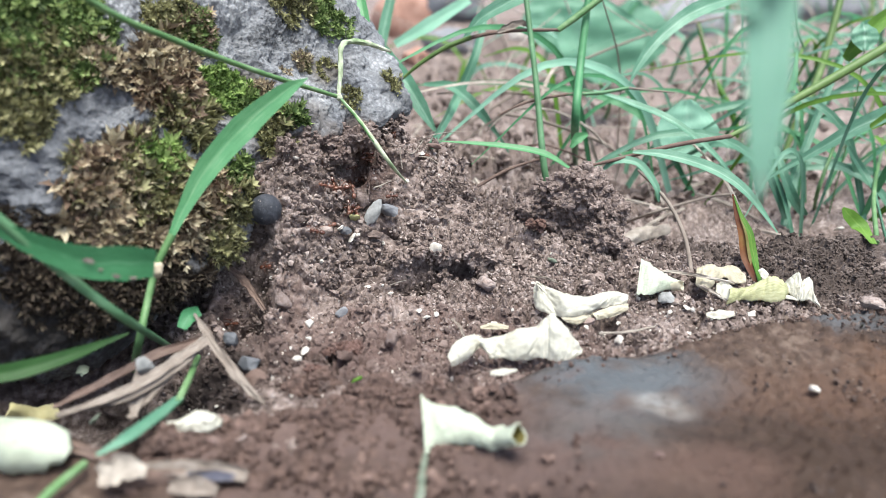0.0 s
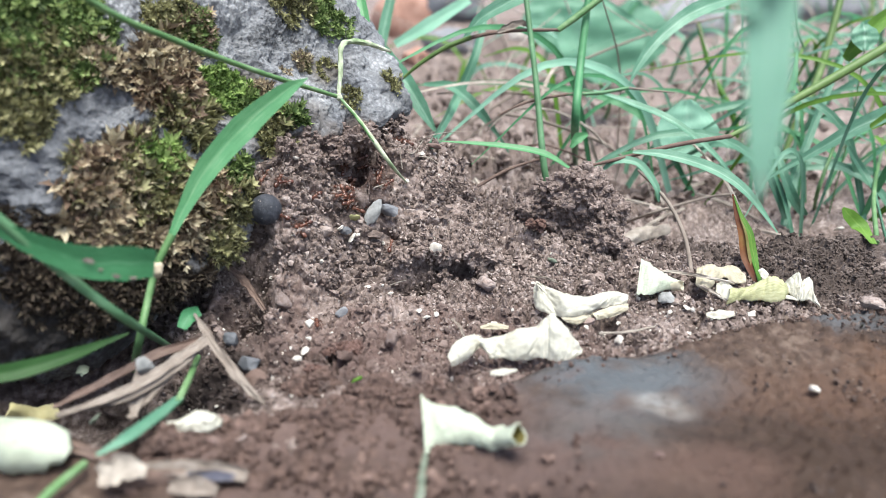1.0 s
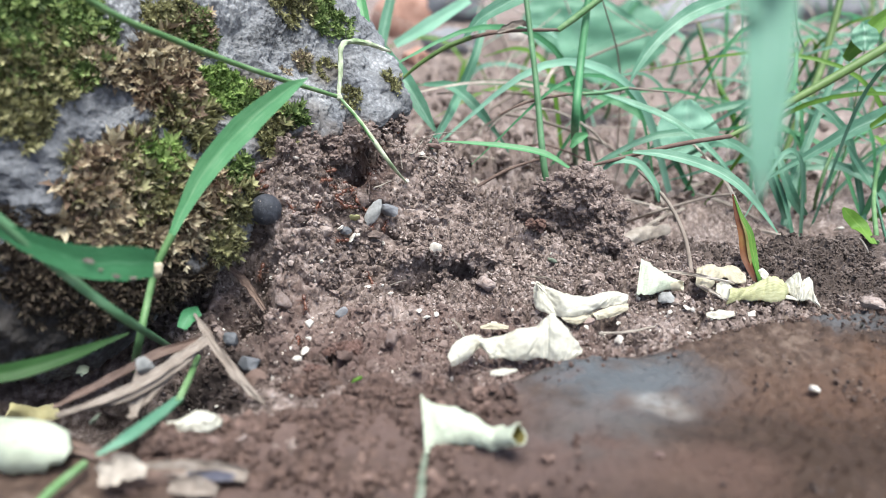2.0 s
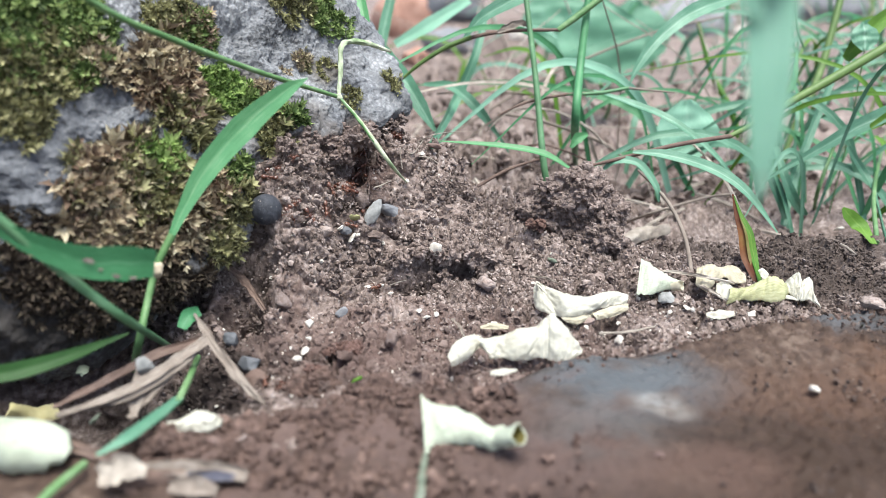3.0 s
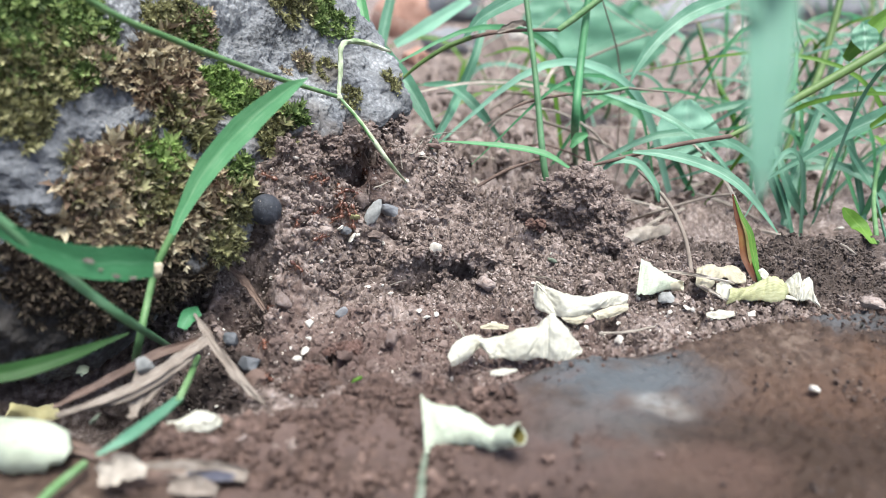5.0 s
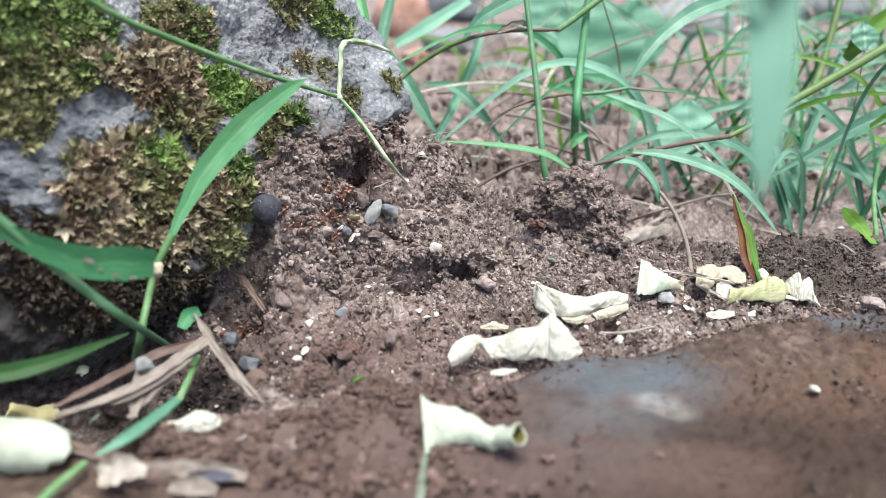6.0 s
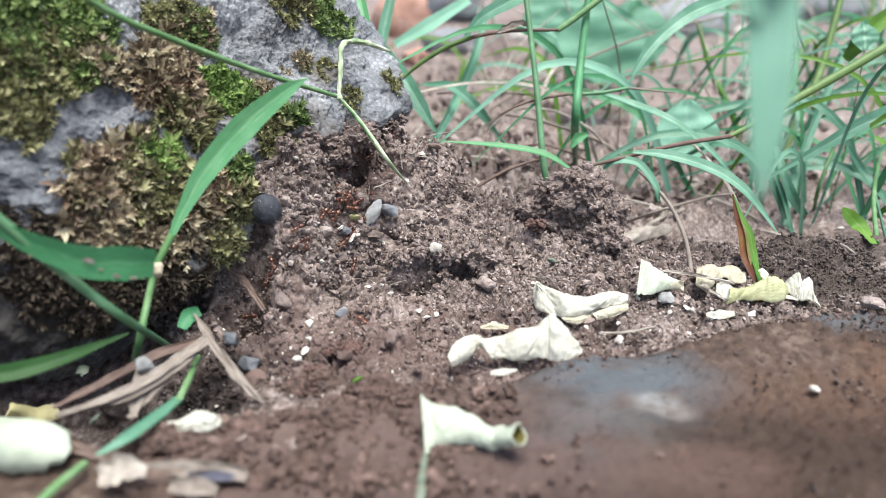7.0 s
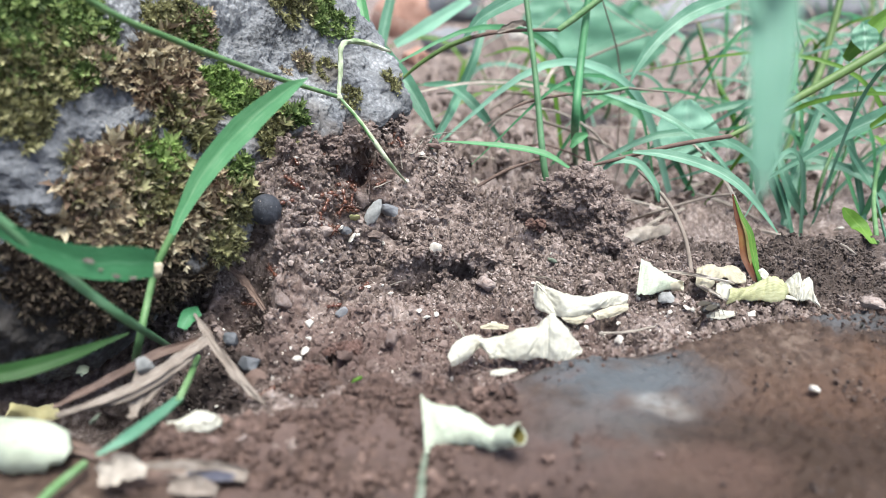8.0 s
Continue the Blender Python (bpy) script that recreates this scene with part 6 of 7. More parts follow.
clod((-37.1, 170, 32.6), (3.2, 2.6, 2.3), "crumbs of soil caked under the boulder's edge", 50, 5, lumpy=0.45)
clod((-33.5, 176, 31.9), (3.8, 3.0, 2.7), "crumbs of soil caked under the boulder's edge", 51, 5, lumpy=0.45)
clod((-29.2, 179, 31.5), (3.4, 2.7, 2.4), "crumbs of soil caked under the boulder's edge", 52, 5, lumpy=0.45)
clod((-24.7, 185, 31.8), (3.0, 2.4, 2.2), "crumbs of soil caked under the boulder's edge", 53, 5, lumpy=0.45)
clod((-20.0, 189.5, 31.6), (3.2, 2.6, 2.3), "crumbs of soil caked under the boulder's edge", 54, 5, lumpy=0.45)
clod((-14.3, 197, 31.4), (2.6, 2.1, 1.9), "crumbs of soil caked under the boulder's edge", 55, 5, lumpy=0.45)
clod((-11.2, 201, 32.1), (2.2, 1.8, 1.6), "crumbs of soil caked under the boulder's edge", 56, 5, lumpy=0.45)


for at, size, seed in (((-20.7, 133.0, -1.0), (3.4, 2.4, 1.6), 21), ((24.6, 187.0, 6.7), (2.4, 1.8, 1.8), 22), ((-24.5, 123.8, -0.3), (2.2, 1.6, 1.2), 23)):
    red = clod(at, size, "reddish crumbly clod of soil", seed, 5)
    red.data.materials[0] = RED_SOIL


# ---------------------------------------------------------------- pebbles, clods and the seed
def pebble(centre, size, label, mat, seed, turn=(0, 0, 0), rough=0.25, name="pebble", cuts=7):
    bm = bmesh.new()
    lump(bm, centre, size, seed, 3, rough, turn)
    rngp = random.Random(seed)
    if mat is CRUMB:
        bm.normal_update()
        moved = []
        for v in bm.verts:
            far, spots = noise.voronoi(v.co / 1.2)
            moved.append(v.co + v.normal * (0.8 * (0.5 + 0.5 * noise.cell(spots[0] * 7.3)) * min((far[1] - far[0]) / 0.3, 1) - 0.4))
        for v, q in zip(bm.verts, moved):
            v.co = q
    for k in range(cuts):
        n = Vector((rngp.gauss(0, 1), rngp.gauss(0, 1), rngp.gauss(0, 1))).normalized()
        reach = rngp.uniform(0.62, 0.9)
        span = max(size[i] * abs(n[i]) for i in range(3)) * reach
        c = Vector(centre)
        for v in bm.verts:
            over = (v.co - c).dot(n) - span
            if over > 0:
                v.co -= n * over * 0.9
    ob = part(name, bm, mat)
    if mat in (STONE, STONE_LIGHT):
        ob.data.set_sharp_from_angle(angle=radians(32))
    return tagged(ob, label, "pebble", "pebbles on the soil")


pebble((-1.8, 169.7, 6.6), (1.5, 1.4, 1.9), "white rounded grain on the mound", STONE_WHITE, 1, (0, 25, 0))
pebble((-28.8, 141.4, 0.4), (1.1, 1.0, 1.0), "white round grain on soil", STONE_WHITE, 2)
pebble((-28.1, 135.8, 0.0), (.7, .6, .45), "cream flat grain on soil", STONE_WHITE, 3)
pebble((-28.9, 127.2, 0.1), (.9, .8, .8), "white small grain on soil", STONE_WHITE, 4)
pebble((-15.0, 173.0, 6.8), (.6, .6, .7), "tiny white grain on the mound", STONE_WHITE, 5)
pebble((-2.2, 198.8, 25.1), (2.2, 1.2, .9), "pale oval pebble on the mound's top", STONE_BROWN, 6, (0, 10, 0))
pebble((-17.5, 174.2, 14.4), (1.6, 1.0, 3.3), "flat grey stone chip on the mound", STONE_LIGHT, 7, (-20, 28, 0), rough=0.3, cuts=0)
pebble((-13.9, 178.4, 13.6), (2.6, 1.8, 2.2), "dark bluish stone chip on the mound", STONE, 8, rough=0.5, cuts=4)
pebble((-22.7, 148.2, -0.1), (1.7, 1.4, 1.3), "dark blue-grey pebble in soil", STONE, 9)
pebble((-44.4, 136.2, -0.4), (2.0, 1.6, 1.6), "dark grey pebble in soil", STONE, 10)
pebble((-38.8, 127.8, -1.2), (3.2, 2.4, 1.9), "flat dark grey stone in soil", STONE, 11, (0, 10, 0))
pebble((-35.5, 146.8, 3.3), (2.4, 1.8, 2.6), "brown soil lump on the slope", CRUMB, 12, (0, -30, 0))
pebble((-10.9, 136.2, -0.3), (1.6, 1.4, 2.6), "greyish upright clod on soil", CRUMB, 13)
pebble((10.4, 161.9, 0.5), (2.8, 2.2, 2.2), "brown rounded clod below the mound", CRUMB, 14)
pebble((-23.9, 167.7, 12.1), (2.0, 1.2, 1.0), "whitish flaky chip on the mound", STONE, 15)
pebble((-27.9, 162.9, 13.7), (2.4, 1.6, 1.6), "brown clod on the slope", CRUMB, 16)
pebble((-16.9, 172.9, 9.1), (2.6, 1.8, 1.6), "brown clod below the stone chips", CRUMB, 17)
pebble((-19.9, 130.4, -0.9), (2.2, 1.8, 1.3), "reddish crumbly clod on soil", CRUMB, 18)
pebble((92.9, 143.0, 4.6), (3.0, 2.6, 1.6), "brown clod on the brick's edge", CRUMB, 19)
pebble((65.2, 110.4, 3.9), (1.2, 1.0, .8), "white grain on the brick", STONE_WHITE, 20)
pebble((32.8, 92.5, 3.7), (.9, .9, .7), "grey grain on the brick", STONE_BROWN, 21)
pebble((-35.8, 95.5, 4.4), (1.1, 1.0, .9), "pinkish grain on a clod", STONE_BROWN, 22)

def flake(centre, r, seed, mat=STONE_WHITE, label="pale flaky scrap on the soil"):
    bm = bmesh.new()
    rngf = random.Random(seed)
    lump(bm, centre, (r, r * .8, r * .35), seed, 2, 0.6, (rngf.uniform(-60, 10), rngf.uniform(-30, 30), rngf.uniform(0, 180)))
    return tagged(part("flake", bm, mat), label, "scrap", "scraps on the soil")


for k, (at, r) in enumerate((((-24.8, 166.9, 13.0), 1.1), ((-22.3, 167.9, 10.0), 1.5), ((-21.1, 169.6, 10.2), 1.0), ((-6.0, 195.1, 24.0), 1.3), ((-9.5, 186.6, 19.0), .7), ((-34.7, 169.4, 29.7), .8),
                             ((-3.6, 146.4, -0.5), 1.0), ((-1.5, 148.0, -0.5), .8), ((-5.4, 149.6, -0.5), .7), ((-28.0, 130.9, -0.0), 1.2), ((24.0, 156.5, 0.5), .8), ((36.3, 133.9, 0.7), 1.1),
                             ((54.7, 148.5, 0.8), .9), ((50.4, 146.8, 0.6), .8), ((68.4, 146.2, 0.4), .9), ((62.4, 162.5, 0.6), 1.4), ((-12.5, 157.4, 0.1), .9), ((-18.1, 160.3, 0.5), .8))):
    flake(at, r, k + 3)
flake((51.4, 153.0, 1.1), 1.9, 44, STONE_LIGHT, "bluish-grey papery scrap under a petal")
flake((126.3, 220.3, -7.0), 1.6, 45, STONE_WHITE, "white papery scrap on soil")
flake((28.1, 174.1, 1.4), 1.5, 40, STEM_GREY, "tiny grey-green leaf scrap on a clod")
flake((-16.3, 120.5, -0.4), 1.2, 41, BLADE_LIGHT, "tiny green leaf scrap in soil")
flake((-28.9, 159.9, 11.7), 1.3, 42, GREEN_DEEP, "olive leaf scrap on the mound")
flake((-21.6, 170.7, 14.4), 1.4, 43, MOSS_OLIVE, "small moss scrap beside a stone chip")


def rootlet(pts, r, label="hair-thin pale rootlet in the soil"):
    bm = bmesh.new()
    tube(bm, pts, [r, r, r * .6], sides=5, per=6, rough=.3)
    return tagged(part("rootlet", bm, STRAW_PALE), label, "root", "rootlets")


pebble((-52.9, 114, 6.7), (1.9, 1.5, 1.7), "pale bluish-grey pebble caught on dry straw", STONE_LIGHT, 23)
flake((-72.3, 128, -2.9), 1.5, 46, STEM_GREY, "grey-green mouldy scrap in a dark hollow")
flake((-65.1, 116, -6.2), 1.3, 47, STEM_GREY, "grey-green mouldy scrap in a dark hollow")
flake((-34.5, 117, 2.3), 1.8, 48, STRAW_DARK, "brown leathery scrap on soil")
rootlet([(-10.7, 187.7, 21.8), (-11.2, 189.8, 27.0), (-8.1, 191.7, 25.0), (-4.9, 196.8, 28.2)], 0.13)
rootlet([(-17.6, 180.2, 19.1), (-15.8, 181.4, 19.4), (-13.5, 184.2, 19.7)], 0.2)
rootlet([(-7.5, 193.4, 23.9), (-3.7, 194.7, 23.0), (-1.2, 194.6, 21.4)], 0.2)
rootlet([(-7.1, 197.8, 26.6), (-0.6, 200.2, 28.5), (15.5, 302.6, 5.7)], 0.13)
rootlet([(-35.9, 161.2, 21.5), (-35.9, 158.5, 18.8), (-34.4, 158.0, 16.2)], 0.16)
rootlet([(-28.5, 179.3, 32.8), (-27.0, 180.1, 30.9), (-28.8, 176.4, 31.0)], 0.13)
rootlet([(-12.9, 162.2, 0.0), (-10.8, 162.0, 0.9), (-9.3, 167.6, -1.2)], 0.14)
rootlet([(32.8, 137.1, 0.5), (38.6, 136.7, 1.0), (45.2, 139.4, 0.9)], 0.3, "pale thin twig on the brick's edge")

bm = bmesh.new()
lump(bm, (-40.1, 158.2, 20.7), (3.5, 3.4, 3.6), 4, 4, 0.04)
black_seed = tagged(part("round_seed", bm, SEED), "round black seed lodged between moss and soil", "seed")
bm = bmesh.new()
rngd = random.Random(9)
for k in range(12):
    n = Vector((rngd.gauss(0, .7), -1 + rngd.gauss(0, .3), rngd.gauss(0.35, .6))).normalized()
    lump(bm, Vector((-40.1, 158.2, 20.7)) + n * 3.5, [rngd.uniform(0.04, 0.11)] * 3, k, 1, 0.3)
part("dust_specks", bm, STONE_WHITE, black_seed, "pale specks of dust")


# ---------------------------------------------------------------- ants
SMALL = 0.84


def build_ant():
    """One red ant, 4 mm long, head towards +x, feet at z = 0."""
    ant = holder("ant", (0, 0, 0))
    tagged(ant, "small shiny red-brown ant running on soil", "ant", "ants at the nest")

    def body(name, at, size, mat, seed, parent=ant):
        bm = bmesh.new()
        lump(bm, [v * SMALL for v in at], [v * SMALL for v in size], seed, 3, 0.08)
        return part(name, bm, mat, parent)

    def limb(name, pts, radii, parent):
        bm = bmesh.new()
        tube(bm, [[v * SMALL for v in q] for q in pts], [v * SMALL for v in radii], sides=5, per=3)
        part(name, bm, ANT_RED, parent)

    head = body("head", (1.75, 0, 1.15), (0.62, 0.52, 0.46), ANT_RED, 1)
    body("thorax", (0.55, 0, 1.2), (0.85, 0.36, 0.40), ANT_RED, 2)
    body("petiole", (-0.45, 0, 1.12), (0.24, 0.17, 0.27), ANT_RED, 3)
    body("gaster", (-1.35, 0, 1.15), (0.92, 0.62, 0.58), ANT_DARK, 4)
    for side in (1, -1):
        limb("antenna", [(2.2, 0.2 * side, 1.3), (2.6, 0.7 * side, 1.75), (3.4, 0.9 * side, 1.2)], [0.06, 0.05, 0.07], head)
    for k, (x, fan) in enumerate(((1.05, 1.1), (0.6, 0.05), (0.2, -1.2))):
        w = 1.0 if k == 1 else 0.8
        for side in (1, -1):
            limb("leg", [(x, 0.25 * side, 1.05), (x + fan * .45, 0.9 * w * side, 1.75), (x + fan, 1.55 * w * side, 0.65), (x + fan * 1.35, 1.9 * w * side, 0.0)],
                 [0.09, 0.08, 0.06, 0.04], ant)
    return ant


first_ant = build_ant()
first_ant.matrix_basis = pose(-0.030, 0.186, 0.016)
ants = [first_ant] + [copy_thing(first_ant, pose(-0.030, 0.186, 0.016)) for k in range(37)]


# ---------------------------------------------------------------- what drops in
bm = bmesh.new()
tube(bm, [(-2.6, 0, 0), (-0.8, 0.15, 0.2), (1.0, -0.1, 0.15), (2.6, 0, 0)], [0.22, 0.3, 0.28, 0.18], sides=6, flat=0.6)
for v in bm.verts:
    v.co *= MM
chaff_mesh = bpy.data.meshes.new("chaff")
bm.to_mesh(chaff_mesh)
bm.free()
chaff_mesh.materials.append(STRAW_PALE)
chaff = tagged(new("chaff", chaff_mesh), "pale bit of straw dropping on to the soil", "straw")

FLY_BODY = material("fly_body", [(0.3, (0.010, 0.009, 0.008)), (0.6, (0.025, 0.02, 0.017)), (0.8, (0.06, 0.045, 0.035))], scale=900, rough=0.4, bump=0.2, spec=0.6)
FLY_WING = material("fly_wing", [(0.3, (0.10, 0.085, 0.06)), (0.7, (0.22, 0.19, 0.15))], scale=600, rough=0.35, bump=0, thin=0.6, spec=0.6)


def build_fly():
    """A small dark fly, 5 mm long, head towards +x."""
    fly = holder("fly", (0, 0, 0))
    tagged(fly, "small dark brown fly landing by the petals", "fly")
    for name, at, size, seed in (("head", (1.9, 0, 1.4), (0.65, 0.8, 0.7), 1), ("thorax", (0.6, 0, 1.6), (1.1, 0.9, 0.95), 2), ("abdomen", (-1.3, 0, 1.3), (1.5, 0.95, 0.85), 3)):
        bm = bmesh.new()
        lump(bm, at, size, seed, 3, 0.1)
        part(name, bm, FLY_BODY, fly)
    for side in (1, -1):
        bm = bmesh.new()
        ribbon(bm, [(0.6, 0.5 * side, 2.3), (-1.0, 1.1 * side, 2.5), (-2.8, 1.3 * side, 2.2)], [0.6, 2.0, 1.0], face=(0, 0, 1), fold=0, thick=0.05)
        part("wing", bm, FLY_WING, fly, "clear brownish wing")
    for x, fan in ((1.2, 0.9), (0.6, 0), (0, -1.1)):
        for side in (1, -1):
            bm = bmesh.new()
            tube(bm, [(x, 0.5 * side, 1.1), (x + fan * .5, 1.5 * side, 1.4), (x + fan, 2.1 * side, 0)], [0.12, 0.1, 0.06], sides=5, per=3)
            part("leg", bm, FLY_BODY, fly)
    return fly


fly = build_fly()


# ---------------------------------------------------------------- movement
def crawl(ant, stops):
    """Runs an ant over the soil through stops of (seconds, x, y), weaving a little, its legs stepping."""
    rng = random.Random(int(stops[0][1] * 10 + stops[3][2] * 7))
    T = [s[0] for s in stops]
    times = np.arange(0, 8.0001, 1 / 15)
    line = glide([(s[1], s[2], 0) for s in stops], 20)
    u = np.interp(times, T, np.arange(len(T)))
    k = u * 20
    lx = np.interp(k, np.arange(len(line)), [p.x for p in line])
    ly = np.interp(k, np.arange(len(line)), [p.y for p in line])
    gap = np.interp(times, T[:-1], np.diff(T))
    weave = np.sin((u % 1) * math.pi) * np.minimum(gap, 1.2)
    ph = rng.uniform(0, 6.28)
    lx = lx + 2.2 * weave * np.sin(times * rng.uniform(2.2, 3.6) + ph)
    ly = ly + 2.0 * weave * np.cos(times * rng.uniform(2.2, 3.6) + ph * 2)
    spots = [(0, 0), (1.2, 0), (-1.2, 0), (0, 1.2), (0, -1.2)]
    z = np.mean([surface(lx + a, ly + b) for a, b in spots], axis=0) + 0.35
    z = np.convolve(np.pad(z, 2, mode="edge"), np.ones(5) / 5, mode="valid")
    dx = (surface(lx + 2.5, ly, False) - surface(lx - 2.5, ly, False)) / 5
    dy = (surface(lx, ly + 2.5, False) - surface(lx, ly - 2.5, False)) / 5
    rows, steps = [], []
    way = None
    for i, t in enumerate(times):
        a, b = max(i - 2, 0), min(i + 2, len(times) - 1)
        want = math.atan2(ly[b] - ly[a], lx[b] - lx[a])
        if way is None:
            way = want
        turn = (want - way + math.pi) % (2 * math.pi) - math.pi
        way += max(-0.9, min(0.9, turn))
        up = Vector((-np.clip(dx[i], -1.2, 1.2), -np.clip(dy[i], -1.2, 1.2), 1)).normalized()
        fore = Vector((math.cos(way), math.sin(way), 0))
        fore = (fore - up * fore.dot(up)).normalized()
        side = up.cross(fore)
        m = Matrix((fore, side, up)).transposed().to_4x4()
        m.translation = Vector((lx[i], ly[i], z[i])) * MM
        rows.append((float(t), m))
    walk(ant, rows)
    legs = [o for o in ant.children if o.name.startswith("leg")]
    for n, leg in enumerate(legs):
        beat = 1 if n in (0, 3, 4) else -1
        side = 1 if n % 2 == 0 else -1
        home = Vector(((1.05, 0.6, 0.2)[n // 2], 0.25 * side, 1.05)) * (SMALL * MM)
        to, back = Matrix.Translation(home), Matrix.Translation(-home)
        walk(leg, [(q / 10, to @ pose(0, 0, 0, 0, 0, 16 * beat * (1 if q % 2 else -1)) @ back) for q in range(81)])


def motions():
    home = hanging.matrix_basis.copy()
    rows = []
    for t, dx in ((0, -0.1), (1.5, -0.1), (3, 0), (4.5, 0.01), (6, 0.08), (6.5, 0.16), (7, 0.08), (7.5, 0.22), (8, 0.16)):
        rows.append((t, Matrix.Translation((dx * MM, 0, 0)) @ home))
    walk(hanging, rows)
    # the straw bit drifts down, bounces and lies still
    a, b, c, d, e = (105.2, 171.1, 2.0), (106.5, 170.8, 4.0), (111.8, 174.3, 3.2), (111.7, 176.8, 2.8), (106.3, 179.4, 2.5)
    drop = [(0.0, (a[0] - 300, a[1] + 200, 2100), (40, 60, 0)), (0.4, (a[0] - 220, a[1] + 150, 1500), (-20, 30, 60)), (0.8, (a[0] - 130, a[1] + 90, 900), (30, -30, 110)),
            (1.2, (a[0] - 40, a[1] + 25, 300), (10, 40, 80)), (1.4, a, (0, 55, 0)), (1.5, b, (0, 85, 10)), (1.6, c, (0, 135, 20)), (1.7, d, (0, 80, 10)),
            (2.1, (d[0] - 4, d[1], d[2] + 2), (0, 50, 0)), (2.6, e, (0, 32, -10)), (2.8, e, (0, 32, -10)), (8.0, e, (0, 32, -10))]
    walk(chaff, [(t, pose(*[v * MM for v in at], *turn)) for t, at, turn in drop])
    # the fly comes in from above and settles by the petals
    f, g, h, i, j = (56.6, 144.9, 1.3), (48.2, 137.0, 3.0), (56.3, 141.7, 1.3), (56.9, 141.6, 1.1), (58.7, 144.9, 1.1)
    rest = (186, 232, height(186, 232))
    flight = [(0.0, rest, (0, 0, 200)), (7.1, rest, (0, 0, 200)), (7.2, (180, 228, 12), (0, -10, 200)),
              (7.5, (150, 180, 45), (0, 20, 190)), (7.6, f, (0, 0, 180)), (7.7, g, (0, -10, 150)), (7.8, h, (0, 5, 100)), (7.9, i, (0, 0, 60)), (8.0, j, (0, 0, 30))]
    walk(fly, [(t, pose(*[v * MM for v in at], *turn)) for t, at, turn in flight])
    crawl(ants.pop(), [(0, -23.7, 171.9), (0.5, -24.0, 170.8), (1, -23.7, 171.1), (1.5, -22.7, 169.7), (3, -17.0, 162.9), (3.5, -22.6, 167.5), (4, -26.9, 166.7), (4.5, -26.5, 169.7), (6, -26.7, 162.3), (6.5, -24.6, 168.0), (7, -24.5, 166.6), (7.5, -25.1, 166.6), (8, -27.1, 165.9)])
    crawl(ants.pop(), [(0, -22.5, 172.4), (0.5, -23.0, 172.5), (1, -23.4, 172.1), (1.5, -24.0, 170.6), (3, -31.4, 161.3), (3.5, -26.2, 165.7), (4, -28.5, 163.8), (4.5, -24.9, 162.7), (6, -31.2, 159.0), (6.5, -28.1, 166.7), (7, -28.6, 164.8), (7.5, -28.5, 161.9), (8, -29.5, 164.7)])
    crawl(ants.pop(), [(0, -27.4, 165.2), (0.5, -29.4, 159.7), (1, -32.9, 157.5), (1.5, -36.6, 158.5), (3, -44.6, 153.8), (3.5, -46.1, 154.3), (4, -46.1, 154.7), (4.5, -39.4, 162.1), (6, -44.6, 159.7), (6.5, -34.9, 155.9), (7, -18.2, 146.9), (7.5, -18.9, 131.8), (8, -32.4, 116.8)])
    crawl(ants.pop(), [(0, -23.0, 189.2), (0.5, -21.5, 189.9), (1, -25.4, 183.4), (1.5, -24.9, 182.3), (3, -25.6, 174.8), (3.5, -25.3, 181.8), (4, -27.3, 175.2), (4.5, -23.7, 174.8), (6, -24.3, 172.4), (6.5, -20.4, 176.7), (7, -24.2, 173.6), (7.5, -24.1, 174.1), (8, -23.1, 173.7)])
    crawl(ants.pop(), [(0, -24.1, 184.6), (0.5, -24.1, 182.7), (1, -24.9, 182.2), (1.5, -22.9, 175.1), (3, -23.3, 174.0), (3.5, -18.5, 179.8), (4, -9.0, 169.0), (4.5, -22.7, 171.0), (6, -26.2, 165.6), (6.5, -23.1, 169.6), (7, -22.7, 170.1), (7.5, -23.4, 172.2), (8, -25.2, 170.1)])
    crawl(ants.pop(), [(0, -30.6, 174.0), (0.5, -28.8, 168.3), (1, -36.5, 163.3), (1.5, -38.2, 162.6), (3, -40.0, 163.1), (3.5, -34.4, 160.6), (4, -34.7, 158.8), (4.5, -29.4, 159.6), (6, -32.9, 157.7), (6.5, -28.0, 165.3), (7, -31.7, 157.8), (7.5, -23.8, 151.9), (8, -25.1, 151.4)])
    crawl(ants.pop(), [(0, -28.2, 168.0), (0.5, -38.4, 165.0), (1, -40.8, 163.8), (1.5, -44.6, 155.3), (3, -34.3, 123.0), (3.5, -35.4, 119.5), (4, -31.1, 118.1), (4.5, -34.9, 125.7), (6, -47.0, 150.5), (6.5, -41.6, 155.8), (7, -46.1, 155.7), (7.5, -44.6, 154.8), (8, -46.1, 155.7)])
    crawl(ants.pop(), [(0, -6.0, 195.7), (0.5, -6.8, 196.7), (1, -9.7, 193.1), (1.5, -20.7, 189.2), (3, -13.9, 200.2), (3.5, -13.6, 198.9), (4, -13.4, 198.9), (4.5, -14.1, 192.5), (6, -21.3, 189.1), (6.5, -14.8, 200.2), (7, -14.8, 201.4), (7.5, -14.9, 200.4), (8, -18.2, 200.6)])
    crawl(ants.pop(), [(0, -21.4, 187.2), (0.5, -21.4, 186.7), (1, -25.3, 182.7), (1.5, -23.9, 181.6), (3, -23.3, 174.4), (3.5, -24.9, 182.2), (4, -25.4, 182.1), (4.5, -25.5, 181.5), (6, -23.8, 173.6), (6.5, -25.3, 182.2), (7, -31.5, 175.7), (7.5, -24.8, 174.0), (8, -25.1, 173.4)])
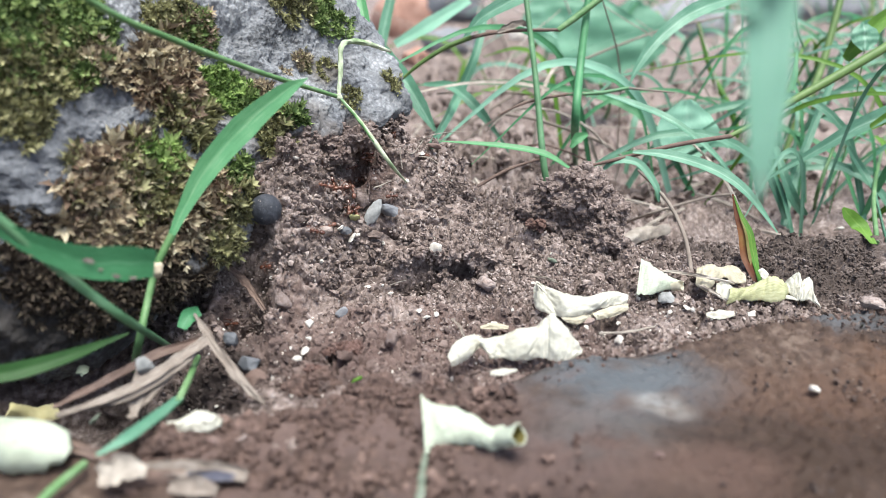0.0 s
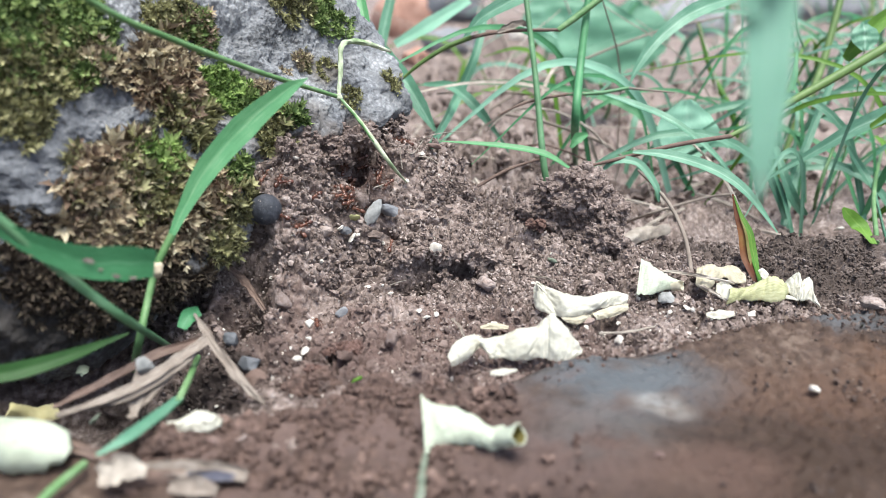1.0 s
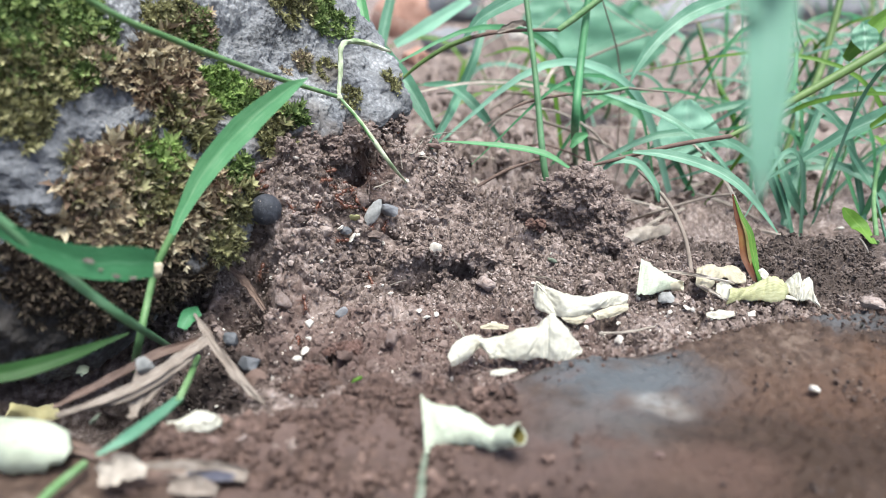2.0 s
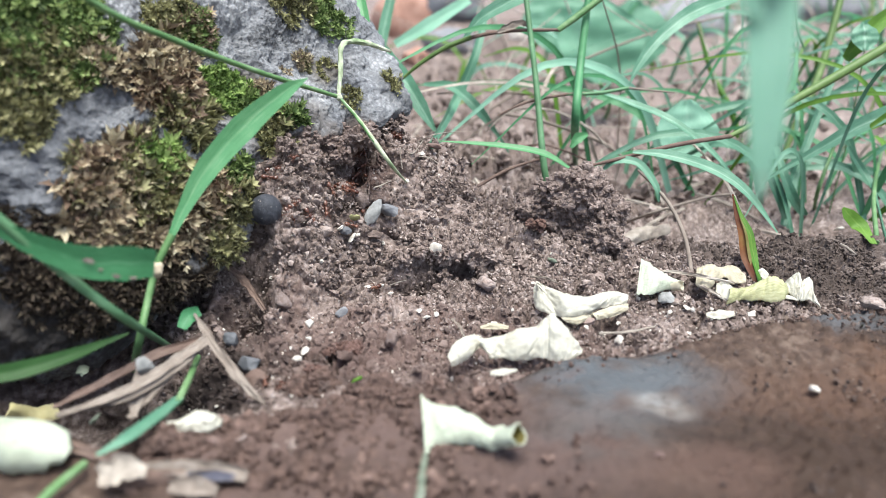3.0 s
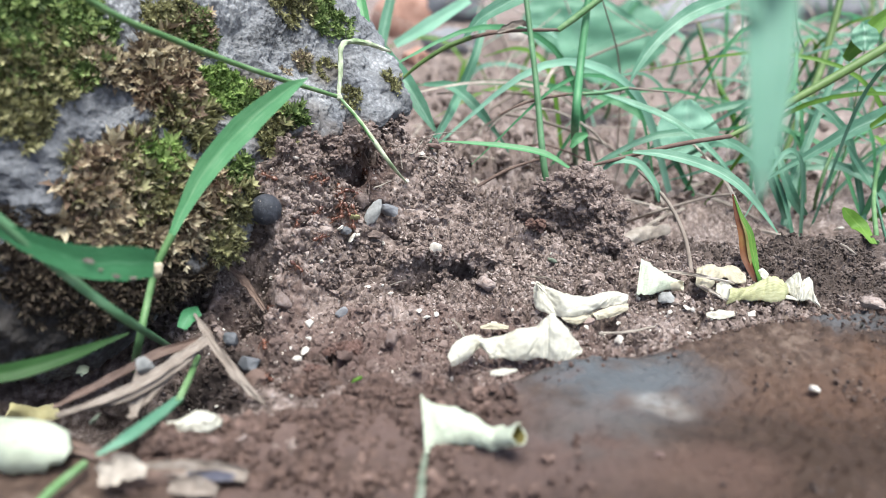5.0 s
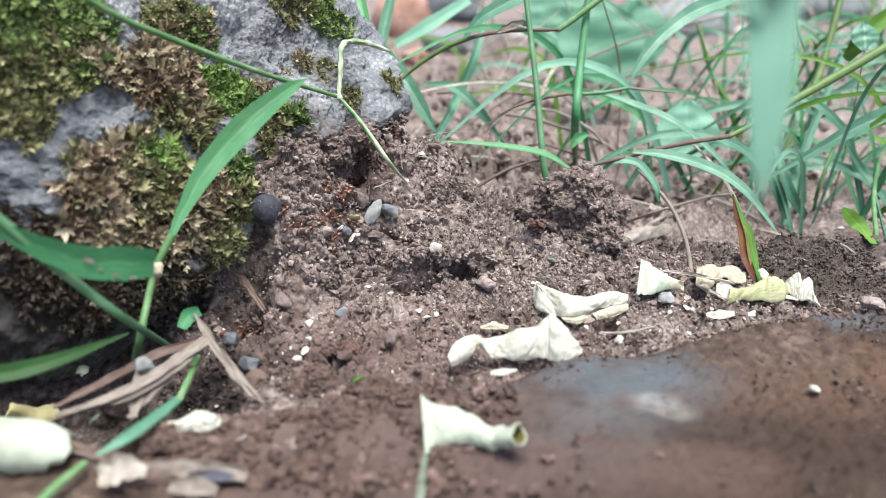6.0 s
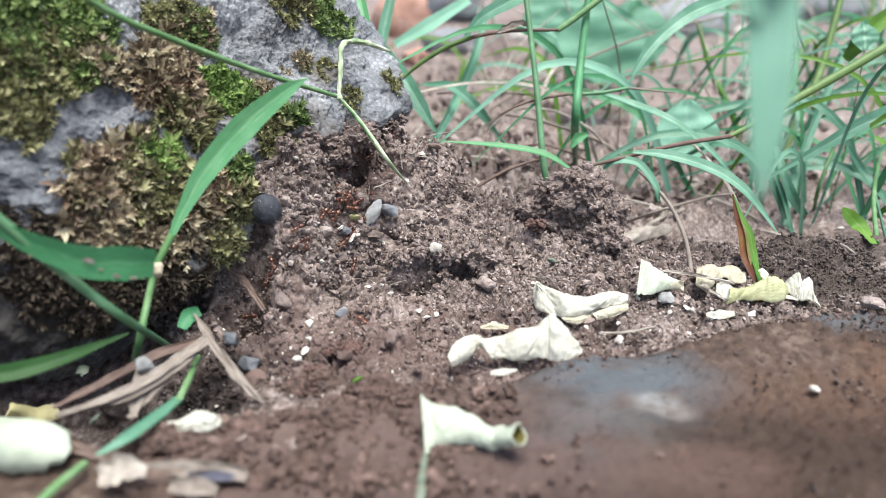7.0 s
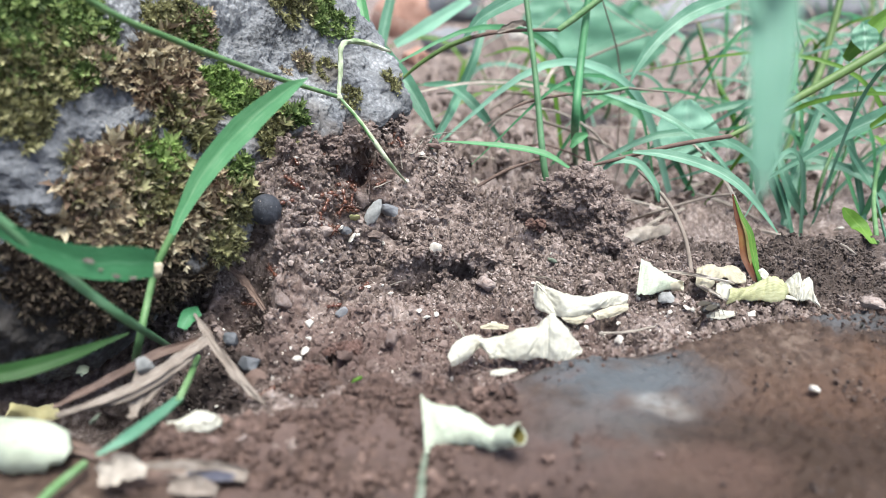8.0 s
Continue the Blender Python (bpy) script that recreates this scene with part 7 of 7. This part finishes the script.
    crawl(ants.pop(), [(0, -18.0, 192.6), (0.5, -14.2, 199.0), (1, -21.6, 188.1), (1.5, -21.3, 188.9), (3, -21.7, 189.0), (3.5, -21.4, 189.3), (4, -21.5, 188.7), (4.5, -20.8, 188.1), (6, -22.6, 184.8), (6.5, -20.6, 189.0), (7, -19.9, 188.9), (7.5, -23.9, 182.9), (8, -20.2, 188.9)])
    crawl(ants.pop(), [(0, -26.4, 184.1), (0.5, -24.3, 182.1), (1, -24.4, 181.9), (1.5, -23.2, 174.7), (3, -23.6, 174.1), (3.5, -23.2, 174.3), (4, -24.1, 174.2), (4.5, -23.1, 174.5), (6, -23.7, 173.2), (6.5, -25.2, 182.2), (7, -20.4, 177.4), (7.5, -20.3, 174.9), (8, -23.2, 174.7)])
    crawl(ants.pop(), [(0, -27.6, 175.1), (0.5, -26.4, 172.8), (1, -25.2, 171.2), (1.5, -29.9, 166.1), (3, -34.5, 161.5), (3.5, -29.8, 164.7), (4, -33.5, 165.0), (4.5, -29.6, 170.8), (6, -30.2, 161.5), (6.5, -25.8, 167.9), (7, -27.5, 166.5), (7.5, -29.9, 165.9), (8, -35.2, 169.3)])
    crawl(ants.pop(), [(0, -40.2, 155.8), (0.5, -36.3, 155.8), (1, -36.6, 158.3), (1.5, -38.8, 154.4), (3, -30.0, 118.1), (3.5, -30.6, 120.8), (4, -29.8, 125.3), (4.5, -36.3, 143.8), (6, -44.6, 154.3), (6.5, -37.5, 154.8), (7, -38.0, 154.1), (7.5, -38.8, 154.4), (8, -38.0, 153.7)])
    crawl(ants.pop(), [(0, -13.8, 182.6), (0.5, -13.8, 185.8), (1, -14.5, 183.8), (1.5, -13.7, 179.0), (3, -19.1, 182.8), (3.5, -21.1, 188.2), (4, -18.0, 183.3), (4.5, -24.1, 181.7), (6, -23.2, 173.8), (6.5, -18.6, 181.9), (7, -19.2, 174.6), (7.5, -21.5, 173.8), (8, -22.7, 172.1)])
    crawl(ants.pop(), [(0, -29.4, 159.6), (0.5, -32.8, 156.5), (1, -27.9, 144.9), (1.5, -29.6, 146.0), (3, -27.1, 119.3), (3.5, -26.6, 123.2), (4, -25.5, 119.3), (4.5, -30.0, 118.1), (6, -47.1, 139.7), (6.5, -38.8, 154.4), (7, -39.4, 154.6), (7.5, -43.0, 155.3), (8, -36.2, 160.7)])
    crawl(ants.pop(), [(0, -22.7, 173.3), (0.5, -23.0, 172.6), (1, -21.5, 173.8), (1.5, -23.4, 172.6), (3, -23.0, 170.0), (3.5, -24.4, 172.7), (4, -22.7, 170.7), (4.5, -22.3, 173.9), (6, -22.7, 171.0), (6.5, -23.0, 174.9), (7, -22.7, 172.1), (7.5, -23.7, 173.2), (8, -24.6, 171.4)])
    crawl(ants.pop(), [(0, -49.3, 150.5), (0.5, -38.9, 156.8), (1, -38.3, 163.5), (1.5, -40.8, 164.0), (3, -39.7, 165.5), (3.5, -40.8, 164.0), (4, -34.3, 160.4), (4.5, -28.1, 167.2), (6, -27.9, 161.9), (6.5, -24.1, 166.2), (7, -22.3, 166.0), (7.5, -19.5, 161.1), (8, -19.5, 161.1)])
    crawl(ants.pop(), [(0, -25.2, 182.2), (0.5, -25.6, 175.6), (1, -24.7, 173.4), (1.5, -25.6, 174.1), (3, -34.6, 169.9), (3.5, -29.1, 171.8), (4, -26.2, 169.9), (4.5, -25.2, 170.9), (6, -27.5, 166.7), (6.5, -27.8, 170.7), (7, -25.4, 171.7), (7.5, -26.5, 169.9), (8, -33.6, 171.6)])
    crawl(ants.pop(), [(0, -22.1, 189.1), (0.5, -21.3, 189.3), (1, -25.3, 183.1), (1.5, -24.3, 182.5), (3, -23.2, 184.3), (3.5, -21.5, 188.4), (4, -24.3, 183.1), (4.5, -25.2, 182.3), (6, -25.0, 182.1), (6.5, -22.3, 184.9), (7, -19.2, 179.9), (7.5, -17.2, 182.3), (8, -19.2, 188.7)])
    crawl(ants.pop(), [(0, -20.2, 189.1), (0.5, -19.9, 188.9), (1, -17.2, 182.6), (1.5, -19.4, 182.4), (3, -22.0, 187.6), (3.5, -21.2, 188.6), (4, -20.9, 188.4), (4.5, -21.4, 187.2), (6, -24.2, 181.9), (6.5, -21.4, 188.1), (7, -24.2, 182.5), (7.5, -25.2, 182.4), (8, -25.1, 182.1)])
    crawl(ants.pop(), [(0, -24.7, 172.8), (0.5, -25.0, 172.8), (1, -24.5, 172.5), (1.5, -25.1, 173.1), (3, -28.4, 166.6), (3.5, -27.0, 169.0), (4, -28.1, 167.3), (4.5, -26.5, 170.5), (6, -28.5, 164.1), (6.5, -26.5, 169.6), (7, -26.4, 168.2), (7.5, -28.1, 166.8), (8, -28.4, 166.8)])
    crawl(ants.pop(), [(0, -15.0, 200.0), (0.5, -15.2, 201.0), (1, -15.1, 201.2), (1.5, -21.1, 189.2), (3, -15.1, 199.5), (3.5, -14.8, 198.8), (4, -19.3, 190.8), (4.5, -19.5, 189.3), (6, -21.4, 188.2), (6.5, -14.6, 199.6), (7, -13.9, 200.5), (7.5, -14.3, 200.2), (8, -14.7, 200.1)])
    crawl(ants.pop(), [(0, -14.5, 199.9), (0.5, -13.4, 200.7), (1, -13.4, 200.8), (1.5, -14.3, 200.2), (3, -13.1, 201.2), (3.5, -13.1, 200.9), (4, -14.0, 200.0), (4.5, -14.3, 199.8), (6, -13.3, 199.3), (6.5, -14.0, 200.3), (7, -14.0, 201.2), (7.5, -14.5, 200.8), (8, -15.3, 201.4)])
    crawl(ants.pop(), [(0, -24.4, 181.8), (0.5, -23.5, 173.0), (1, -23.0, 174.1), (1.5, -24.0, 173.2), (3, -24.6, 173.0), (3.5, -24.1, 173.6), (4, -23.9, 172.6), (4.5, -23.1, 173.7), (6, -24.6, 171.4), (6.5, -23.3, 174.6), (7, -24.0, 171.6), (7.5, -23.9, 172.9), (8, -26.5, 170.5)])
    crawl(ants.pop(), [(0, -23.5, 174.0), (0.5, -24.0, 172.9), (1, -23.3, 173.7), (1.5, -24.2, 173.2), (3, -25.1, 173.3), (3.5, -24.5, 172.8), (4, -24.8, 171.8), (4.5, -23.6, 173.0), (6, -26.1, 167.7), (6.5, -24.6, 173.3), (7, -23.1, 170.6), (7.5, -25.2, 171.2), (8, -26.5, 166.0)])
    crawl(ants.pop(), [(0, -20.3, 189.3), (0.5, -20.1, 190.0), (1, -16.3, 183.9), (1.5, -17.2, 182.3), (3, -21.2, 188.9), (3.5, -20.9, 189.2), (4, -20.6, 188.8), (4.5, -20.2, 189.4), (6, -21.8, 189.3), (6.5, -15.3, 200.5), (7, -15.0, 200.4), (7.5, -21.4, 187.2), (8, -21.0, 189.6)])
    crawl(ants.pop(), [(0, -25.2, 173.1), (0.5, -26.5, 169.9), (1, -30.5, 166.8), (1.5, -31.4, 161.5), (3, -35.5, 159.2), (3.5, -31.7, 157.9), (4, -40.4, 145.1), (4.5, -36.2, 154.4), (6, -35.2, 156.6), (6.5, -32.3, 157.4), (7, -33.6, 156.2), (7.5, -31.3, 160.6), (8, -34.0, 164.4)])
    crawl(ants.pop(), [(0, -14.6, 198.8), (0.5, -14.8, 199.5), (1, -21.5, 188.7), (1.5, -22.4, 189.2), (3, -22.0, 189.3), (3.5, -22.3, 189.0), (4, -22.9, 187.8), (4.5, -24.6, 183.2), (6, -25.4, 182.5), (6.5, -22.4, 188.4), (7, -24.9, 184.6), (7.5, -26.4, 183.0), (8, -27.1, 179.7)])
    crawl(ants.pop(), [(0, -14.4, 199.4), (0.5, -14.2, 200.1), (1, -21.2, 190.1), (1.5, -20.7, 189.0), (3, -14.4, 200.0), (3.5, -14.3, 200.3), (4, -14.7, 199.2), (4.5, -14.4, 199.8), (6, -19.2, 190.1), (6.5, -14.1, 199.4), (7, -13.2, 199.2), (7.5, -12.6, 191.7), (8, -11.8, 190.7)])
    crawl(ants.pop(), [(0, -24.7, 182.2), (0.5, -24.2, 173.6), (1, -23.0, 174.5), (1.5, -24.1, 174.1), (3, -24.3, 173.7), (3.5, -24.3, 173.9), (4, -24.9, 173.0), (4.5, -23.9, 174.3), (6, -26.5, 170.5), (6.5, -24.1, 175.1), (7, -23.6, 172.3), (7.5, -23.6, 173.6), (8, -23.7, 171.5)])
    crawl(ants.pop(), [(0, -25.4, 182.4), (0.5, -26.1, 181.0), (1, -25.6, 182.7), (1.5, -24.1, 181.4), (3, -24.0, 174.9), (3.5, -22.7, 187.4), (4, -24.5, 181.7), (4.5, -25.3, 182.2), (6, -24.4, 174.1), (6.5, -23.3, 183.7), (7, -25.6, 182.4), (7.5, -31.3, 179.2), (8, -30.3, 176.6)])
    crawl(ants.pop(), [(0, -14.1, 199.0), (0.5, -14.4, 199.6), (1, -21.2, 189.5), (1.5, -20.6, 188.8), (3, -21.5, 189.5), (3.5, -21.3, 189.2), (4, -21.4, 189.0), (4.5, -21.4, 188.3), (6, -24.4, 183.5), (6.5, -21.7, 189.4), (7, -23.9, 185.2), (7.5, -25.4, 182.8), (8, -24.9, 182.9)])
    crawl(ants.pop(), [(0, -14.9, 200.1), (0.5, -14.4, 200.6), (1, -14.6, 200.9), (1.5, -14.6, 200.2), (3, -13.5, 200.4), (3.5, -14.3, 200.5), (4, -15.9, 200.2), (4.5, -14.5, 200.3), (6, -13.3, 201.1), (6.5, -14.6, 200.5), (7, -14.9, 200.5), (7.5, -14.6, 199.9), (8, -12.9, 191.2)])
    crawl(ants.pop(), [(0, -24.9, 172.8), (0.5, -28.1, 167.2), (1, -31.9, 159.6), (1.5, -33.0, 158.7), (3, -20.3, 134.0), (3.5, -18.5, 150.8), (4, -34.8, 154.4), (4.5, -34.2, 158.7), (6, -36.6, 158.5), (6.5, -29.9, 166.1), (7, -33.4, 156.9), (7.5, -34.6, 163.3), (8, -35.6, 164.0)])
    crawl(ants.pop(), [(0, -24.2, 181.8), (0.5, -22.9, 174.1), (1, -20.4, 176.7), (1.5, -22.7, 173.7), (3, -23.6, 173.6), (3.5, -23.7, 174.1), (4, -24.7, 173.3), (4.5, -23.1, 173.9), (6, -24.6, 172.2), (6.5, -24.9, 181.6), (7, -22.7, 174.8), (7.5, -24.4, 174.8), (8, -23.4, 174.4)])
    crawl(ants.pop(), [(0, -22.3, 172.8), (0.5, -21.5, 171.9), (1, -13.5, 174.0), (1.5, -21.5, 173.5), (3, -22.8, 173.4), (3.5, -22.9, 174.0), (4, -17.2, 175.6), (4.5, -22.2, 174.5), (6, -23.6, 173.3), (6.5, -20.1, 181.6), (7, -21.5, 173.8), (7.5, -23.0, 173.7), (8, -23.0, 172.8)])
    crawl(ants.pop(), [(0, -25.1, 181.8), (0.5, -24.3, 173.1), (1, -24.0, 172.5), (1.5, -24.8, 173.2), (3, -27.7, 170.0), (3.5, -25.3, 171.9), (4, -25.7, 172.3), (4.5, -23.7, 172.9), (6, -28.3, 169.3), (6.5, -24.7, 173.7), (7, -24.6, 171.6), (7.5, -24.8, 173.1), (8, -28.2, 168.4)])
    crawl(ants.pop(), [(0, -20.7, 188.6), (0.5, -21.0, 189.1), (1, -24.0, 182.8), (1.5, -20.5, 178.2), (3, -20.3, 175.9), (3.5, -21.4, 187.2), (4, -16.8, 183.4), (4.5, -17.9, 182.4), (6, -21.0, 183.2), (6.5, -16.6, 183.1), (7, -18.0, 177.5), (7.5, -19.1, 178.1), (8, -16.6, 182.7)])


motions()
